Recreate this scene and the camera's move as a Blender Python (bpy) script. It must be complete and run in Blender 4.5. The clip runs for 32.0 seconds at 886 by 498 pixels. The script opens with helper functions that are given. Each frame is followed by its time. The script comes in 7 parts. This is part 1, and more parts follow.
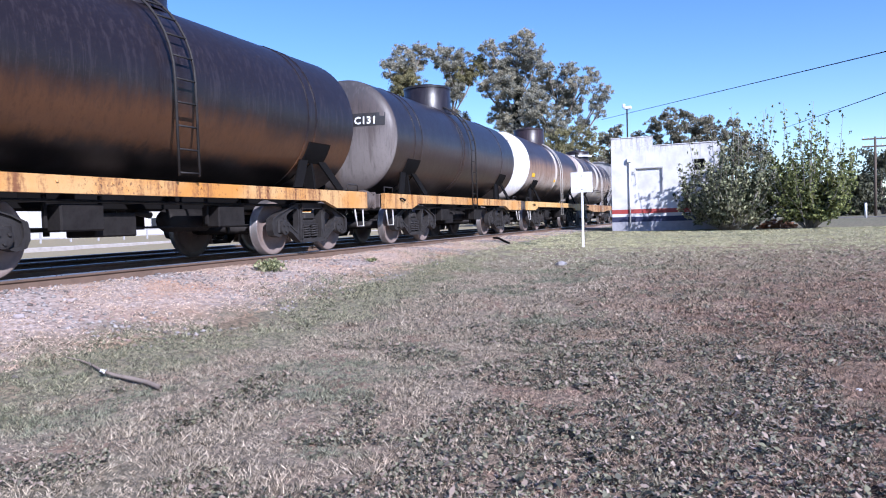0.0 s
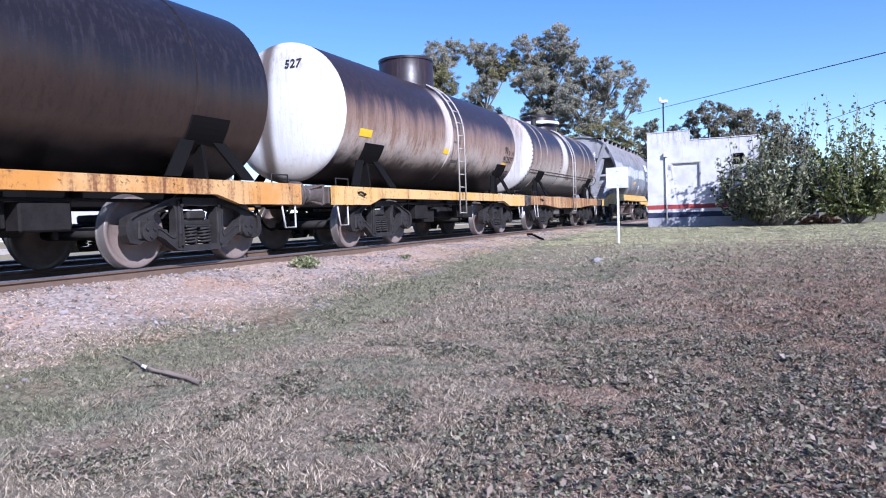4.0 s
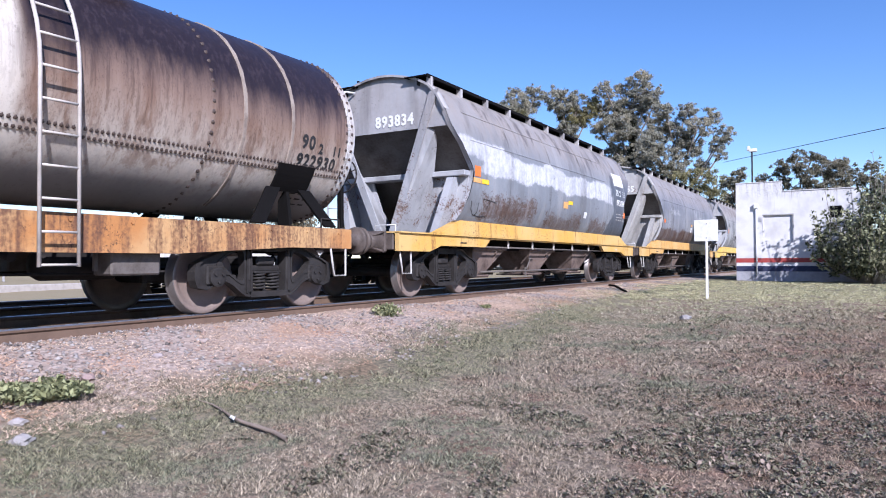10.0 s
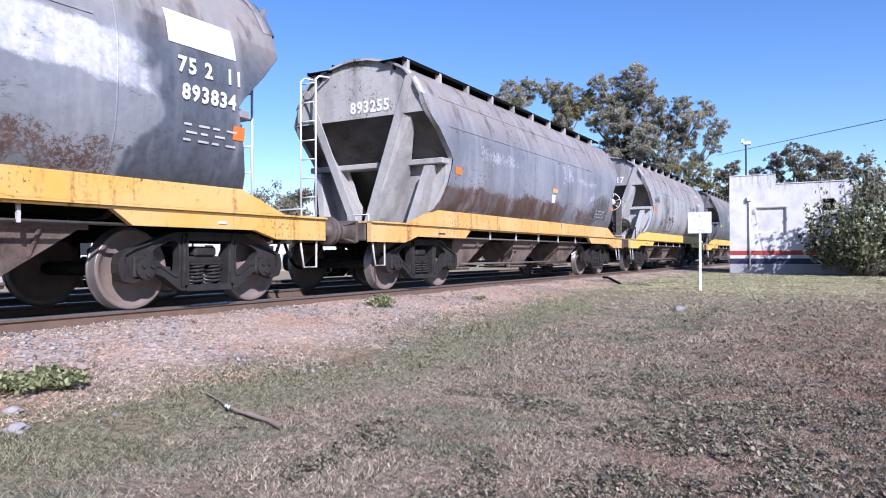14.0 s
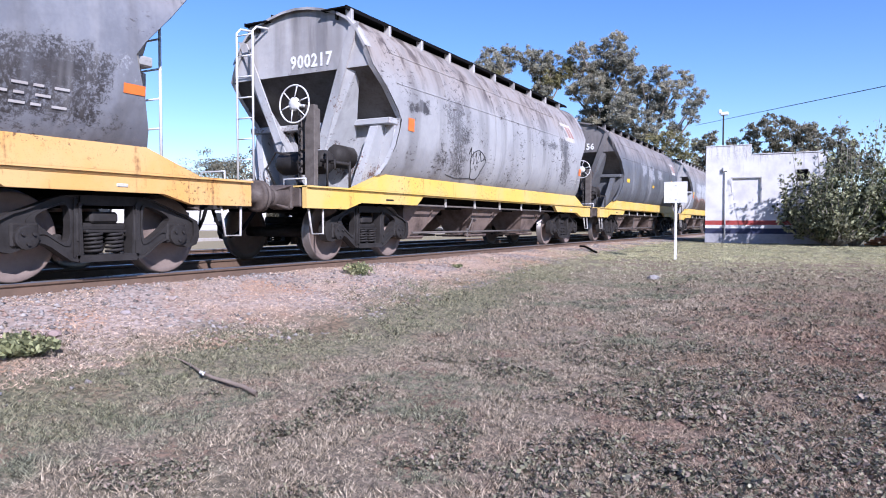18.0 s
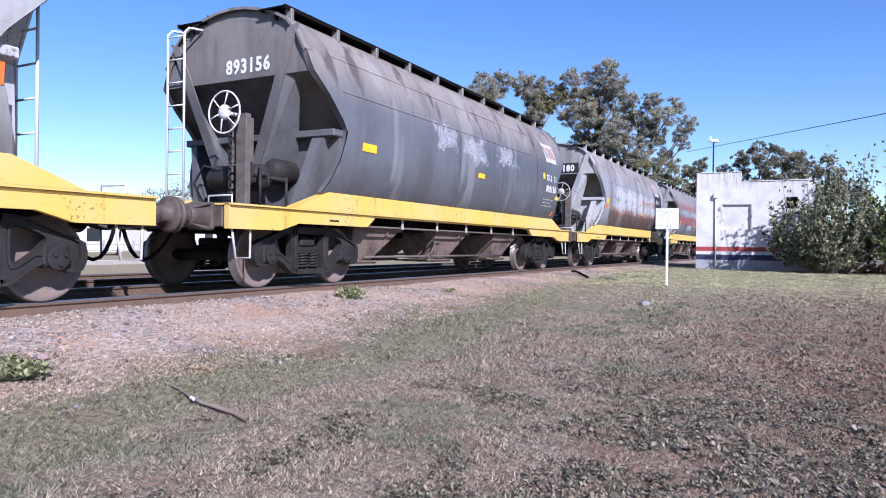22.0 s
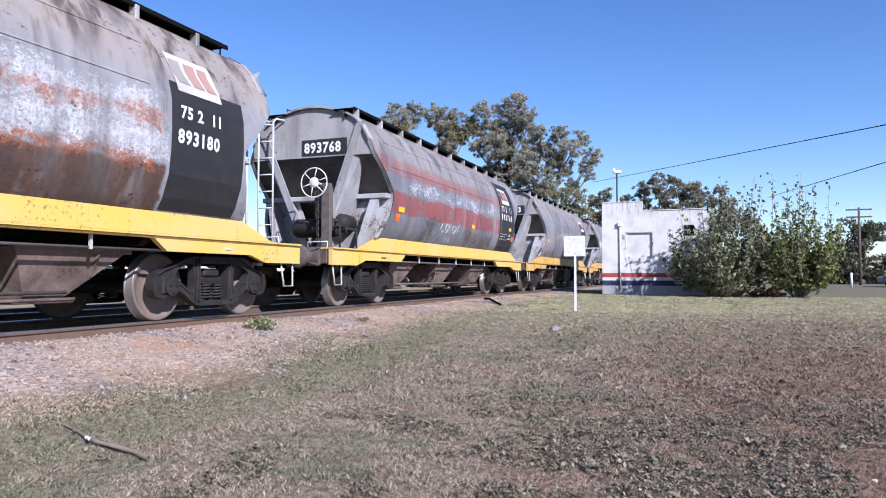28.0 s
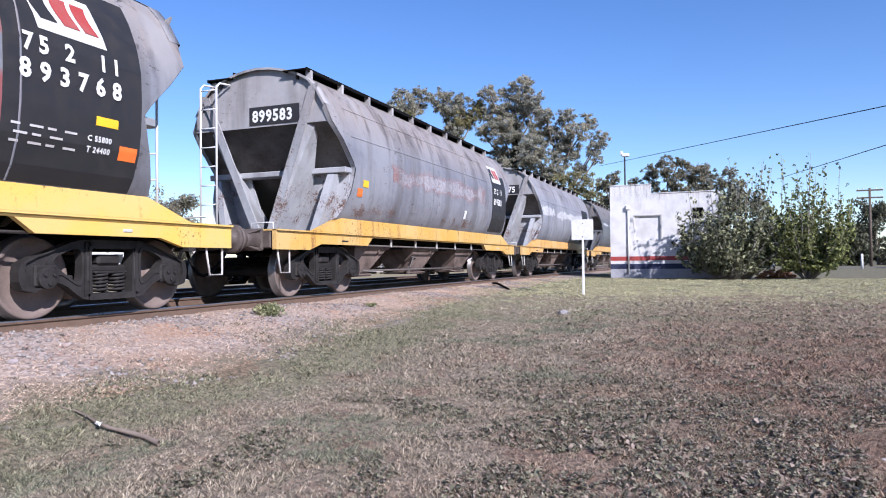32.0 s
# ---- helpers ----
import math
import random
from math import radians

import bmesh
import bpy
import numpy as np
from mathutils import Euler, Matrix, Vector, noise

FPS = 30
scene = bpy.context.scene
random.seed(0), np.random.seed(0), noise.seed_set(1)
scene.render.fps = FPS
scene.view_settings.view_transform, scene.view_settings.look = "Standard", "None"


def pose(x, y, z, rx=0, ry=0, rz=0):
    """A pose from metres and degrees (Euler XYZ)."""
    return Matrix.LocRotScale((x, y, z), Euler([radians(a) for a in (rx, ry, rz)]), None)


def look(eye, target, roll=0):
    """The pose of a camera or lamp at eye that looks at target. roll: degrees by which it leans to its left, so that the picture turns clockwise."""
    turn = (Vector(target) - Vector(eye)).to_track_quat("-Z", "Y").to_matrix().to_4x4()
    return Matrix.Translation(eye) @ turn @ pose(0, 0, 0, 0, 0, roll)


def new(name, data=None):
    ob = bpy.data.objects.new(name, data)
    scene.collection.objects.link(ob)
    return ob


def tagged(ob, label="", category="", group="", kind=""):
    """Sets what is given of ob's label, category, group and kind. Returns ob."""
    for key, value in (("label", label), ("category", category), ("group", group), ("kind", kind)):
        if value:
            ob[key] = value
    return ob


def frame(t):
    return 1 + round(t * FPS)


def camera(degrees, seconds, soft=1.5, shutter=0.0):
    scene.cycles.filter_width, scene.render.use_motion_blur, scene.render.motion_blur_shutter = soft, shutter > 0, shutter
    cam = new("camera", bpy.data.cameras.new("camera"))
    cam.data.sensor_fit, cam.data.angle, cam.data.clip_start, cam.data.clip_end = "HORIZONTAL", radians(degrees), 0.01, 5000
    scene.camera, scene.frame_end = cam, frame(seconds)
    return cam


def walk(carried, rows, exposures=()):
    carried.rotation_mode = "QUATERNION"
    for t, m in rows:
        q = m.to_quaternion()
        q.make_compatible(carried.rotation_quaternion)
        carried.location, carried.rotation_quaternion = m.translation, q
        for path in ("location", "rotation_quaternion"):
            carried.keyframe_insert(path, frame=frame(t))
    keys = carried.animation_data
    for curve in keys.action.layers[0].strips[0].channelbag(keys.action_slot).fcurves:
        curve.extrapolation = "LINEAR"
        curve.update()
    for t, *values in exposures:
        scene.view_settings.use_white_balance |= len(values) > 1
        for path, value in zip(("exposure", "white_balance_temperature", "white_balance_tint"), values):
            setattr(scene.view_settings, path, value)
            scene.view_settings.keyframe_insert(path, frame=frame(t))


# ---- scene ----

# camera and its way
cam = camera(65.1, 32.0, soft=1.05)
ROWS = [
    (0.0, 0.139, -0.038, 0.502, 21.97, -2.35, 1.70),
    (0.5, 0.144, -0.035, 0.514, 21.65, -1.97, 1.36),
    (1.0, 0.138, -0.043, 0.507, 22.10, -2.37, 1.33),
    (1.5, 0.128, -0.048, 0.491, 22.78, -2.50, 1.80),
    (2.0, 0.132, -0.030, 0.504, 23.49, -2.38, 1.79),
    (2.5, 0.133, -0.016, 0.505, 24.19, -2.81, 1.77),
    (4.5, 0.106, -0.029, 0.502, 24.71, -2.51, 1.93),
    (5.0, 0.094, -0.034, 0.467, 24.23, -3.36, 2.14),
    (5.5, 0.070, -0.036, 0.438, 25.45, -3.45, 1.26),
    (6.0, 0.024, -0.028, 0.430, 28.81, -3.55, 1.25),
    (6.5, -0.024, -0.027, 0.495, 32.44, -4.23, -1.67),
    (7.0, -0.034, -0.017, 0.575, 32.08, 0.32, -0.83),
    (7.5, -0.045, -0.011, 0.625, 32.91, 2.35, -1.15),
    (8.0, -0.051, -0.005, 0.634, 32.11, 2.95, 0.02),
    (8.5, -0.055, 0.002, 0.633, 31.09, 2.63, 0.28),
    (9.0, -0.047, 0.023, 0.637, 31.42, 1.69, 0.11),
    (9.5, -0.050, 0.021, 0.630, 30.95, 1.33, 0.21),
    (10.0, -0.048, 0.023, 0.627, 30.87, 1.10, 0.26),
    (10.5, -0.052, 0.023, 0.622, 31.01, 1.11, 0.43),
    (11.0, -0.055, 0.009, 0.611, 30.28, 1.57, 0.41),
    (11.5, -0.038, 0.014, 0.616, 30.17, 1.32, 0.32),
    (12.0, -0.036, 0.032, 0.618, 30.53, 1.09, 0.59),
    (12.5, -0.034, 0.020, 0.619, 30.35, 1.01, 0.60),
    (13.0, -0.046, 0.006, 0.607, 30.34, 0.63, 0.55),
    (13.5, -0.029, 0.019, 0.609, 30.08, 0.45, 0.10),
    (14.0, -0.037, 0.008, 0.604, 30.42, 0.50, 0.20),
    (14.5, -0.029, 0.021, 0.608, 30.08, 0.26, 0.78),
    (16.5, -0.038, 0.008, 0.612, 29.93, -0.94, -0.59),
    (17.0, -0.030, 0.008, 0.609, 30.82, -0.85, -0.12),
    (17.5, -0.010, 0.020, 0.607, 29.76, -1.82, -0.43),
    (18.0, -0.012, 0.019, 0.597, 28.69, -2.10, -0.08),
    (18.5, -0.019, 0.000, 0.596, 28.43, -2.25, 0.36),
    (19.0, -0.018, 0.013, 0.600, 28.39, -2.14, 0.26),
    (19.5, -0.014, 0.008, 0.594, 28.30, -1.99, 0.09),
    (20.0, -0.015, 0.005, 0.609, 27.77, -1.88, -0.62),
    (20.5, -0.021, 0.007, 0.612, 28.49, -1.21, -0.37),
    (21.0, -0.024, 0.014, 0.616, 28.49, -0.79, 0.01),
    (21.5, -0.028, 0.011, 0.611, 28.40, -0.72, 0.21),
    (22.0, -0.031, 0.009, 0.624, 28.00, -0.22, -0.67),
    (22.5, -0.025, 0.002, 0.622, 27.93, -0.23, -1.06),
    (23.0, -0.012, 0.013, 0.626, 28.33, -1.19, -1.13),
    (23.5, -0.009, 0.010, 0.638, 28.81, -0.18, -0.35),
    (24.0, -0.017, -0.003, 0.640, 28.10, 0.61, 0.09),
    (24.5, -0.019, -0.025, 0.624, 22.94, 2.54, -1.67),
    (25.0, -0.013, -0.025, 0.614, 20.84, 2.72, -1.28),
    (25.5, 0.008, -0.014, 0.619, 20.81, 2.66, -1.37),
    (26.0, 0.003, -0.024, 0.608, 21.26, 3.13, -0.47),
    (26.5, -0.006, -0.035, 0.615, 21.23, 2.62, 0.02),
    (28.5, -0.005, 0.012, 0.601, 20.83, 2.20, 0.07),
    (29.0, -0.002, 0.019, 0.599, 20.58, 2.13, 0.31),
    (29.5, -0.016, 0.002, 0.583, 19.82, 1.95, -0.00),
    (30.0, -0.001, 0.017, 0.588, 20.24, 1.71, 0.39),
    (30.5, -0.009, 0.010, 0.584, 21.10, 1.54, 0.81),
    (31.0, -0.010, 0.011, 0.593, 21.50, 1.52, 1.02),
    (31.5, -0.013, 0.011, 0.585, 21.53, 1.36, 1.00),
    (32.0, -0.000, 0.019, 0.587, 21.62, 1.07, 0.60),
]
walk(cam, [(t, pose(x, y, z, 90 + tilt, lean, turn)) for t, x, y, z, turn, tilt, lean in ROWS],
     [(0.0, 0.80, 5450, 20), (3.0, 0.76, 5420, 20), (5.0, 0.70, 5300, 21), (6.0, 0.74, 5430, 21), (9.0, 0.68, 5600, 20), (12.0, 0.65, 5730, 20), (15.0, 0.66, 5660, 20), (18.0, 0.69, 5600, 22), (20.0, 0.63, 5590, 22), (24.0, 0.62, 5610, 21), (26.0, 0.57, 5760, 20), (32.0, 0.62, 5780, 19)])

# daylight
SUN = Vector((0.66, -0.5, 0.55)).normalized()
world = bpy.data.worlds.new("sky")
scene.world = world
world.use_nodes = True
wn = world.node_tree
sky = wn.nodes.new("ShaderNodeTexSky")
sky.sky_type, sky.sun_disc = "NISHITA", False
sky.sun_elevation, sky.sun_rotation = math.asin(SUN.z), math.atan2(SUN.x, SUN.y)
sky.air_density, sky.dust_density, sky.ozone_density = 1.0, 0.1, 3.0
deep = wn.nodes.new("ShaderNodeHueSaturation")
deep.inputs["Hue"].default_value, deep.inputs["Saturation"].default_value, deep.inputs["Value"].default_value = 0.508, 1.18, 1.0
wn.links.new(sky.outputs[0], deep.inputs["Color"])
wn.links.new(deep.outputs[0], wn.nodes["Background"].inputs[0])
wn.nodes["Background"].inputs[1].default_value = 0.105
sun = new("sun", bpy.data.lights.new("sun", "SUN"))
sun.data.energy, sun.data.angle, sun.data.color = 5.4, radians(0.53), (1.0, 0.95, 0.88)
sun.matrix_world = look((0, 0, 40), Vector((0, 0, 40)) - SUN)


# ---- material kit ----
class Mat:
    """A node material built up step by step."""

    def __init__(self, name, rough=0.8, metal=0.0, spec=0.3):
        self.m = bpy.data.materials.new(name)
        self.m.use_nodes = True
        self.t = self.m.node_tree
        self.b = self.t.nodes["Principled BSDF"]
        self.b.inputs["Roughness"].default_value = rough
        self.b.inputs["Metallic"].default_value = metal
        self.b.inputs["Specular IOR Level"].default_value = spec
        self.pos = self.node("ShaderNodeTexCoord").outputs["Object"]

    def node(self, kind, **values):
        n = self.t.nodes.new(kind)
        for key, value in values.items():
            n.inputs[key].default_value = value
        return n

    def put(self, socket, value):
        if isinstance(value, (int, float)):
            socket.default_value = value
        elif isinstance(value, tuple):
            socket.default_value = value if len(value) == 4 or socket.type == "VECTOR" else (*value, 1)
        else:
            self.t.links.new(value, socket)

    def stretch(self, x, y, z, shift=(0, 0, 0)):
        n = self.node("ShaderNodeMapping")
        n.inputs["Scale"].default_value = (x, y, z)
        n.inputs["Location"].default_value = shift
        self.put(n.inputs[0], self.pos)
        return n.outputs[0]

    def noise(self, scale, detail=4.0, rough=0.6, vec=None, warp=0.0):
        n = self.node("ShaderNodeTexNoise", Scale=scale, Detail=detail, Roughness=rough, Distortion=warp)
        self.put(n.inputs["Vector"], self.pos if vec is None else vec)
        return n.outputs[0]

    def cells(self, scale, vec=None):
        n = self.node("ShaderNodeTexVoronoi", Scale=scale)
        self.put(n.inputs["Vector"], self.pos if vec is None else vec)
        return n

    def span(self, value, low, high):
        """0 below low, 1 above high, smooth between; low > high turns it over."""
        n = self.node("ShaderNodeMapRange")
        n.interpolation_type = "SMOOTHSTEP"
        self.put(n.inputs["Value"], value)
        flip = low > high
        n.inputs["From Min"].default_value, n.inputs["From Max"].default_value = min(low, high), max(low, high)
        n.inputs["To Min"].default_value, n.inputs["To Max"].default_value = (1, 0) if flip else (0, 1)
        return n.outputs[0]

    def calc(self, how, a, b=0.0):
        n = self.node("ShaderNodeMath")
        n.operation = how
        self.put(n.inputs[0], a)
        self.put(n.inputs[1], b)
        return n.outputs[0]

    def axis(self, which):
        n = self.node("ShaderNodeSeparateXYZ")
        self.put(n.inputs[0], self.pos)
        return n.outputs["XYZ".index(which)]

    def mix(self, a, b, fac):
        n = self.node("ShaderNodeMix")
        n.data_type = "RGBA"
        self.put(n.inputs[0], fac)
        self.put(n.inputs[6], a)
        self.put(n.inputs[7], b)
        return n.outputs[2]

    def random(self):
        return self.node("ShaderNodeObjectInfo").outputs["Random"]

    def island(self):
        return self.node("ShaderNodeNewGeometry").outputs["Random Per Island"]

    def bump(self, height, strength=0.4, distance=0.01):
        n = self.node("ShaderNodeBump", Strength=strength, Distance=distance)
        self.put(n.inputs["Height"], height)
        self.put(self.b.inputs["Normal"], n.outputs[0])

    def done(self, colour, rough=None):
        self.put(self.b.inputs["Base Color"], colour)
        if rough is not None:
            self.put(self.b.inputs["Roughness"], rough)
        return self.m


def plain(name, colour, rough=0.7, metal=0.0, vary=0.35, scale=6.0, dirt=(0.05, 0.04, 0.035), grain=60.0, bump=0.15, spec=0.3):
    """Paint, metal or stone with stains at two scales."""
    m = Mat(name, rough, metal, spec)
    a = m.span(m.noise(scale, 5), 0.35, 0.75)
    b = m.span(m.noise(grain, 3), 0.4, 0.8)
    fac = m.calc("MULTIPLY", m.calc("ADD", m.calc("MULTIPLY", a, 0.7), m.calc("MULTIPLY", b, 0.3)), vary)
    m.bump(m.noise(grain, 4), bump, 0.004)
    return m.done(m.mix(colour, dirt, fac), m.calc("ADD", m.calc("MULTIPLY", a, 0.15), rough - 0.08))


IRON = plain("cast_iron", (0.034, 0.031, 0.03), 0.6, 0.0, 0.85, 4, (0.012, 0.010, 0.009), 40, 0.5, 0.15)
# BLACK and GEAR are taken extra dark: they carry the shade under the wagons.
BLACK = plain("grimy_shaded_black_steel", (0.007, 0.0065, 0.0065), 0.85, 0.0, 0.5, 5, (0.009, 0.008, 0.008), spec=0.06)
GEAR = plain("shaded_gear_steel", (0.02, 0.018, 0.017), 0.75, 0.0, 0.7, 6, (0.006, 0.005, 0.005), 40, 0.4, 0.08)
WHEEL_FACE = plain("dusty_wheel_steel", (0.19, 0.145, 0.125), 0.7, 0.0, 0.6, 4, (0.09, 0.07, 0.06), 30, 0.3)
TREAD = plain("worn_tread_steel", (0.2, 0.18, 0.17), 0.45, 0.7, 0.4, 8, (0.05, 0.045, 0.04))
RAIL_SIDE = plain("rusty_rail", (0.13, 0.085, 0.06), 0.85, 0.0, 0.5, 7, (0.06, 0.04, 0.03))
RAIL_HEAD = plain("bright_rail_head", (0.32, 0.31, 0.31), 0.35, 0.8, 0.3, 9, (0.1, 0.07, 0.05))
TIMBER = plain("old_sleeper_timber", (0.11, 0.085, 0.065), 0.9, 0.0, 0.6, 3, (0.04, 0.03, 0.025), 50, 0.5)
WHITE_PAINT = plain("white_paint", (0.64, 0.64, 0.63), 0.6, 0.0, 0.25, 5, (0.35, 0.3, 0.25))
BLACK_PAINT = plain("black_paint", (0.022, 0.022, 0.024), 0.6, 0.0, 0.3, 5, (0.06, 0.05, 0.04))
STENCIL = plain("stencil_white", (0.72, 0.72, 0.7), 0.65, 0.0, 0.45, 30, (0.25, 0.22, 0.2))
STEP_PAINT = plain("worn_pale_paint", (0.48, 0.46, 0.43), 0.65, 0.0, 0.6, 12, (0.12, 0.1, 0.09))
REFLECT_YELLOW = plain("yellow_reflector", (0.85, 0.5, 0.02), 0.5, 0.0, 0.2)
REFLECT_ORANGE = plain("orange_reflector", (0.75, 0.17, 0.03), 0.5, 0.0, 0.2)
RED_PAINT = plain("red_paint", (0.33, 0.045, 0.04), 0.6, 0.0, 0.3, 5, (0.25, 0.2, 0.18))
BLUE_PAINT = plain("dark_blue_paint", (0.02, 0.026, 0.07), 0.6, 0.0, 0.3, 5, (0.1, 0.1, 0.11))


def sill_paint(name, colour, rust, amount):
    """Yellow sill paint with rust that runs down from above."""
    m = Mat(name, 0.6)
    runs = m.noise(1.0, 6, 0.65, m.stretch(5.0, 5.0, 0.55))
    fine = m.noise(24, 5)
    n = m.calc("ADD", m.calc("MULTIPLY", runs, 0.75), m.calc("MULTIPLY", fine, 0.25))
    fac = m.span(n, 0.66 - 0.28 * amount, 0.78 - 0.2 * amount)
    scuff = m.span(m.noise(70, 3), 0.62, 0.7)
    spots = m.calc("MULTIPLY", m.span(m.noise(22, 6, 0.75), 0.56, 0.6), m.span(m.noise(1.3, 5, 0.65), 0.6 - 0.22 * amount, 0.68 - 0.2 * amount))
    faded = tuple(0.55 * c + 0.45 * g for c, g in zip(colour, (0.55, 0.42, 0.22)))
    col = m.mix(m.mix(colour, faded, m.span(m.noise(0.8, 5), 0.38, 0.62)), rust, fac)
    col = m.mix(col, (0.05, 0.035, 0.03), m.calc("MULTIPLY", scuff, 0.35))
    col = m.mix(col, (0.09, 0.045, 0.028), m.calc("MULTIPLY", spots, 0.85))
    m.bump(fine, 0.15, 0.004)
    return m.done(col, m.calc("ADD", m.calc("MULTIPLY", fac, 0.25), 0.5))


# ---- mesh kit ----
class Solid:
    """Collects vertices and faces in plain lists."""

    def __init__(self):
        self.v, self.f, self.s, self.mi = [], [], [], []

    def add(self, verts, faces, smooth=False, slot=0):
        n = len(self.v)
        self.v += [tuple(p) for p in verts]
        self.f += [tuple(i + n for i in face) for face in faces]
        self.s += [smooth] * len(faces)
        self.mi += [slot] * len(faces)
        return self

    def box(self, x0, x1, y0, y1, z0, z1, slot=0, m=None, b=0.0):
        """A box; b cuts its long edges so that they catch the light."""
        x0, x1, y0, y1, z0, z1 = min(x0, x1), max(x0, x1), min(y0, y1), max(y0, y1), min(z0, z1), max(z0, z1)
        b = min(b, 0.3 * min(x1 - x0, y1 - y0, z1 - z0))
        if b > 0:
            vs, ring = [], []
            for z, k in ((z0, b), (z0 + b, 0), (z1 - b, 0), (z1, b)):
                vs += [(x0 + k + b * (k == 0), y0 + k, z), (x1 - k - b * (k == 0), y0 + k, z), (x1 - k, y0 + k + b * (k == 0), z), (x1 - k, y1 - k - b * (k == 0), z),
                       (x1 - k - b * (k == 0), y1 - k, z), (x0 + k + b * (k == 0), y1 - k, z), (x0 + k, y1 - k - b * (k == 0), z), (x0 + k, y0 + k + b * (k == 0), z)]
            fs = [tuple(range(7, -1, -1)), tuple(range(24, 32))]
            for r in range(3):
                fs += [(r * 8 + i, r * 8 + (i + 1) % 8, r * 8 + 8 + (i + 1) % 8, r * 8 + 8 + i) for i in range(8)]
        else:
            vs = [(x, y, z) for z in (z0, z1) for x, y in ((x0, y0), (x1, y0), (x1, y1), (x0, y1))]
            fs = [(3, 2, 1, 0), (4, 5, 6, 7)] + [(i, (i + 1) % 4, 4 + (i + 1) % 4, 4 + i) for i in range(4)]
        if m is not None:
            vs = [m @ Vector(p) for p in vs]
        return self.add(vs, fs, False, slot)

    def tube(self, a, b, r, n=10, r2=None, slot=0, caps=True, smooth=True):
        """A round bar from a to b."""
        a, b = Vector(a), Vector(b)
        r2 = r if r2 is None else r2
        q = (b - a).to_track_quat("Z", "Y")
        ring = [(math.cos(2 * math.pi * i / n), math.sin(2 * math.pi * i / n)) for i in range(n)]
        vs = [a + q @ Vector((r * c, r * s, 0)) for c, s in ring] + [b + q @ Vector((r2 * c, r2 * s, 0)) for c, s in ring]
        self.add(vs, [(i, (i + 1) % n, n + (i + 1) % n, n + i) for i in range(n)], smooth, slot)
        if caps:
            self.add(vs, [tuple(range(n - 1, -1, -1)), tuple(range(n, 2 * n))], False, slot)
        return self

    def pipe(self, pts, r, n=8, slot=0):
        """A bent round bar through points."""
        pts = [Vector(p) for p in pts]
        grid, last = [], None
        for i, p in enumerate(pts):
            way = (pts[min(i + 1, len(pts) - 1)] - pts[max(i - 1, 0)]).normalized()
            if last is None:
                side = way.orthogonal().normalized()
            else:
                side = (last - way * last.dot(way)).normalized()
            last = side
            up = way.cross(side)
            grid.append([tuple(p + r * (side * math.cos(2 * math.pi * k / n) + up * math.sin(2 * math.pi * k / n))) for k in range(n)])
        vs = [p for row in grid for p in row]
        m = len(pts)
        fs = [(a * n + k, a * n + (k + 1) % n, (a + 1) * n + (k + 1) % n, (a + 1) * n + k) for a in range(m - 1) for k in range(n)]
        self.add(vs, fs, True, slot)
        return self.add([*grid[0], *grid[-1]], [tuple(range(n - 1, -1, -1)), tuple(range(n, 2 * n))], False, slot)

    def prism(self, outline, axis, lo, hi, slot=0, smooth=False):
        """An outline in the plane across an axis ("x": points are (y, z); "y": (x, z); "z": (x, y)), drawn out from lo to hi."""
        put = {"x": lambda p, d: (d, p[0], p[1]), "y": lambda p, d: (p[0], d, p[1]), "z": lambda p, d: (p[0], p[1], d)}[axis]
        n = len(outline)
        vs = [put(p, lo) for p in outline] + [put(p, hi) for p in outline]
        self.add(vs, [tuple(range(n)), tuple(range(2 * n - 1, n - 1, -1))], False, slot)
        return self.add(vs, [(i, n + i, n + (i + 1) % n, (i + 1) % n) for i in range(n)], smooth, slot)

    def lathe(self, profile, n=32, axis="y", centre=(0, 0, 0), slot=0, smooth=True, closed=False):
        """Turns (distance along the axis, radius) about an axis through centre."""
        vs, fs = [], []
        for d, r in profile:
            for i in range(n):
                c, s = r * math.cos(2 * math.pi * i / n), r * math.sin(2 * math.pi * i / n)
                p = {"y": (s, d, c), "x": (d, c, s), "z": (c, s, d)}[axis]
                vs.append((p[0] + centre[0], p[1] + centre[1], p[2] + centre[2]))
        k = len(profile)
        for r in range(k if closed else k - 1):
            q = (r + 1) % k
            fs += [(r * n + i, r * n + (i + 1) % n, q * n + (i + 1) % n, q * n + i) for i in range(n)]
        return self.add(vs, fs, smooth, slot)

    def rows(self, grid, smooth=True, slot=0):
        """A sheet through rows of points."""
        k, vs = len(grid[0]), [p for row in grid for p in row]
        return self.add(vs, [(r * k + i, r * k + i + 1, (r + 1) * k + i + 1, (r + 1) * k + i) for r in range(len(grid) - 1) for i in range(k - 1)], smooth, slot)

    def mesh(self, name, *mats):
        me = bpy.data.meshes.new(name)
        me.from_pydata(self.v, [], self.f)
        for m in mats:
            me.materials.append(m)
        me.polygons.foreach_set("use_smooth", self.s)
        if any(self.mi):
            me.polygons.foreach_set("material_index", self.mi)
        bm = bmesh.new()
        bm.from_mesh(me)
        bmesh.ops.remove_doubles(bm, verts=bm.verts, dist=1e-5)
        bmesh.ops.recalc_face_normals(bm, faces=bm.faces)
        bm.to_mesh(me)
        bm.free()
        return me


def part(name, made, mats, parent, label="", at=None):
    """Links a Solid or a ready mesh as one mesh object under a thing or a part."""
    me = made if isinstance(made, bpy.types.Mesh) else made.mesh(name, *(mats if isinstance(mats, tuple) else (mats,)))
    ob = new(name, me)
    ob.parent = parent
    if at is not None:
        ob.matrix_basis = at
    return tagged(ob, label)


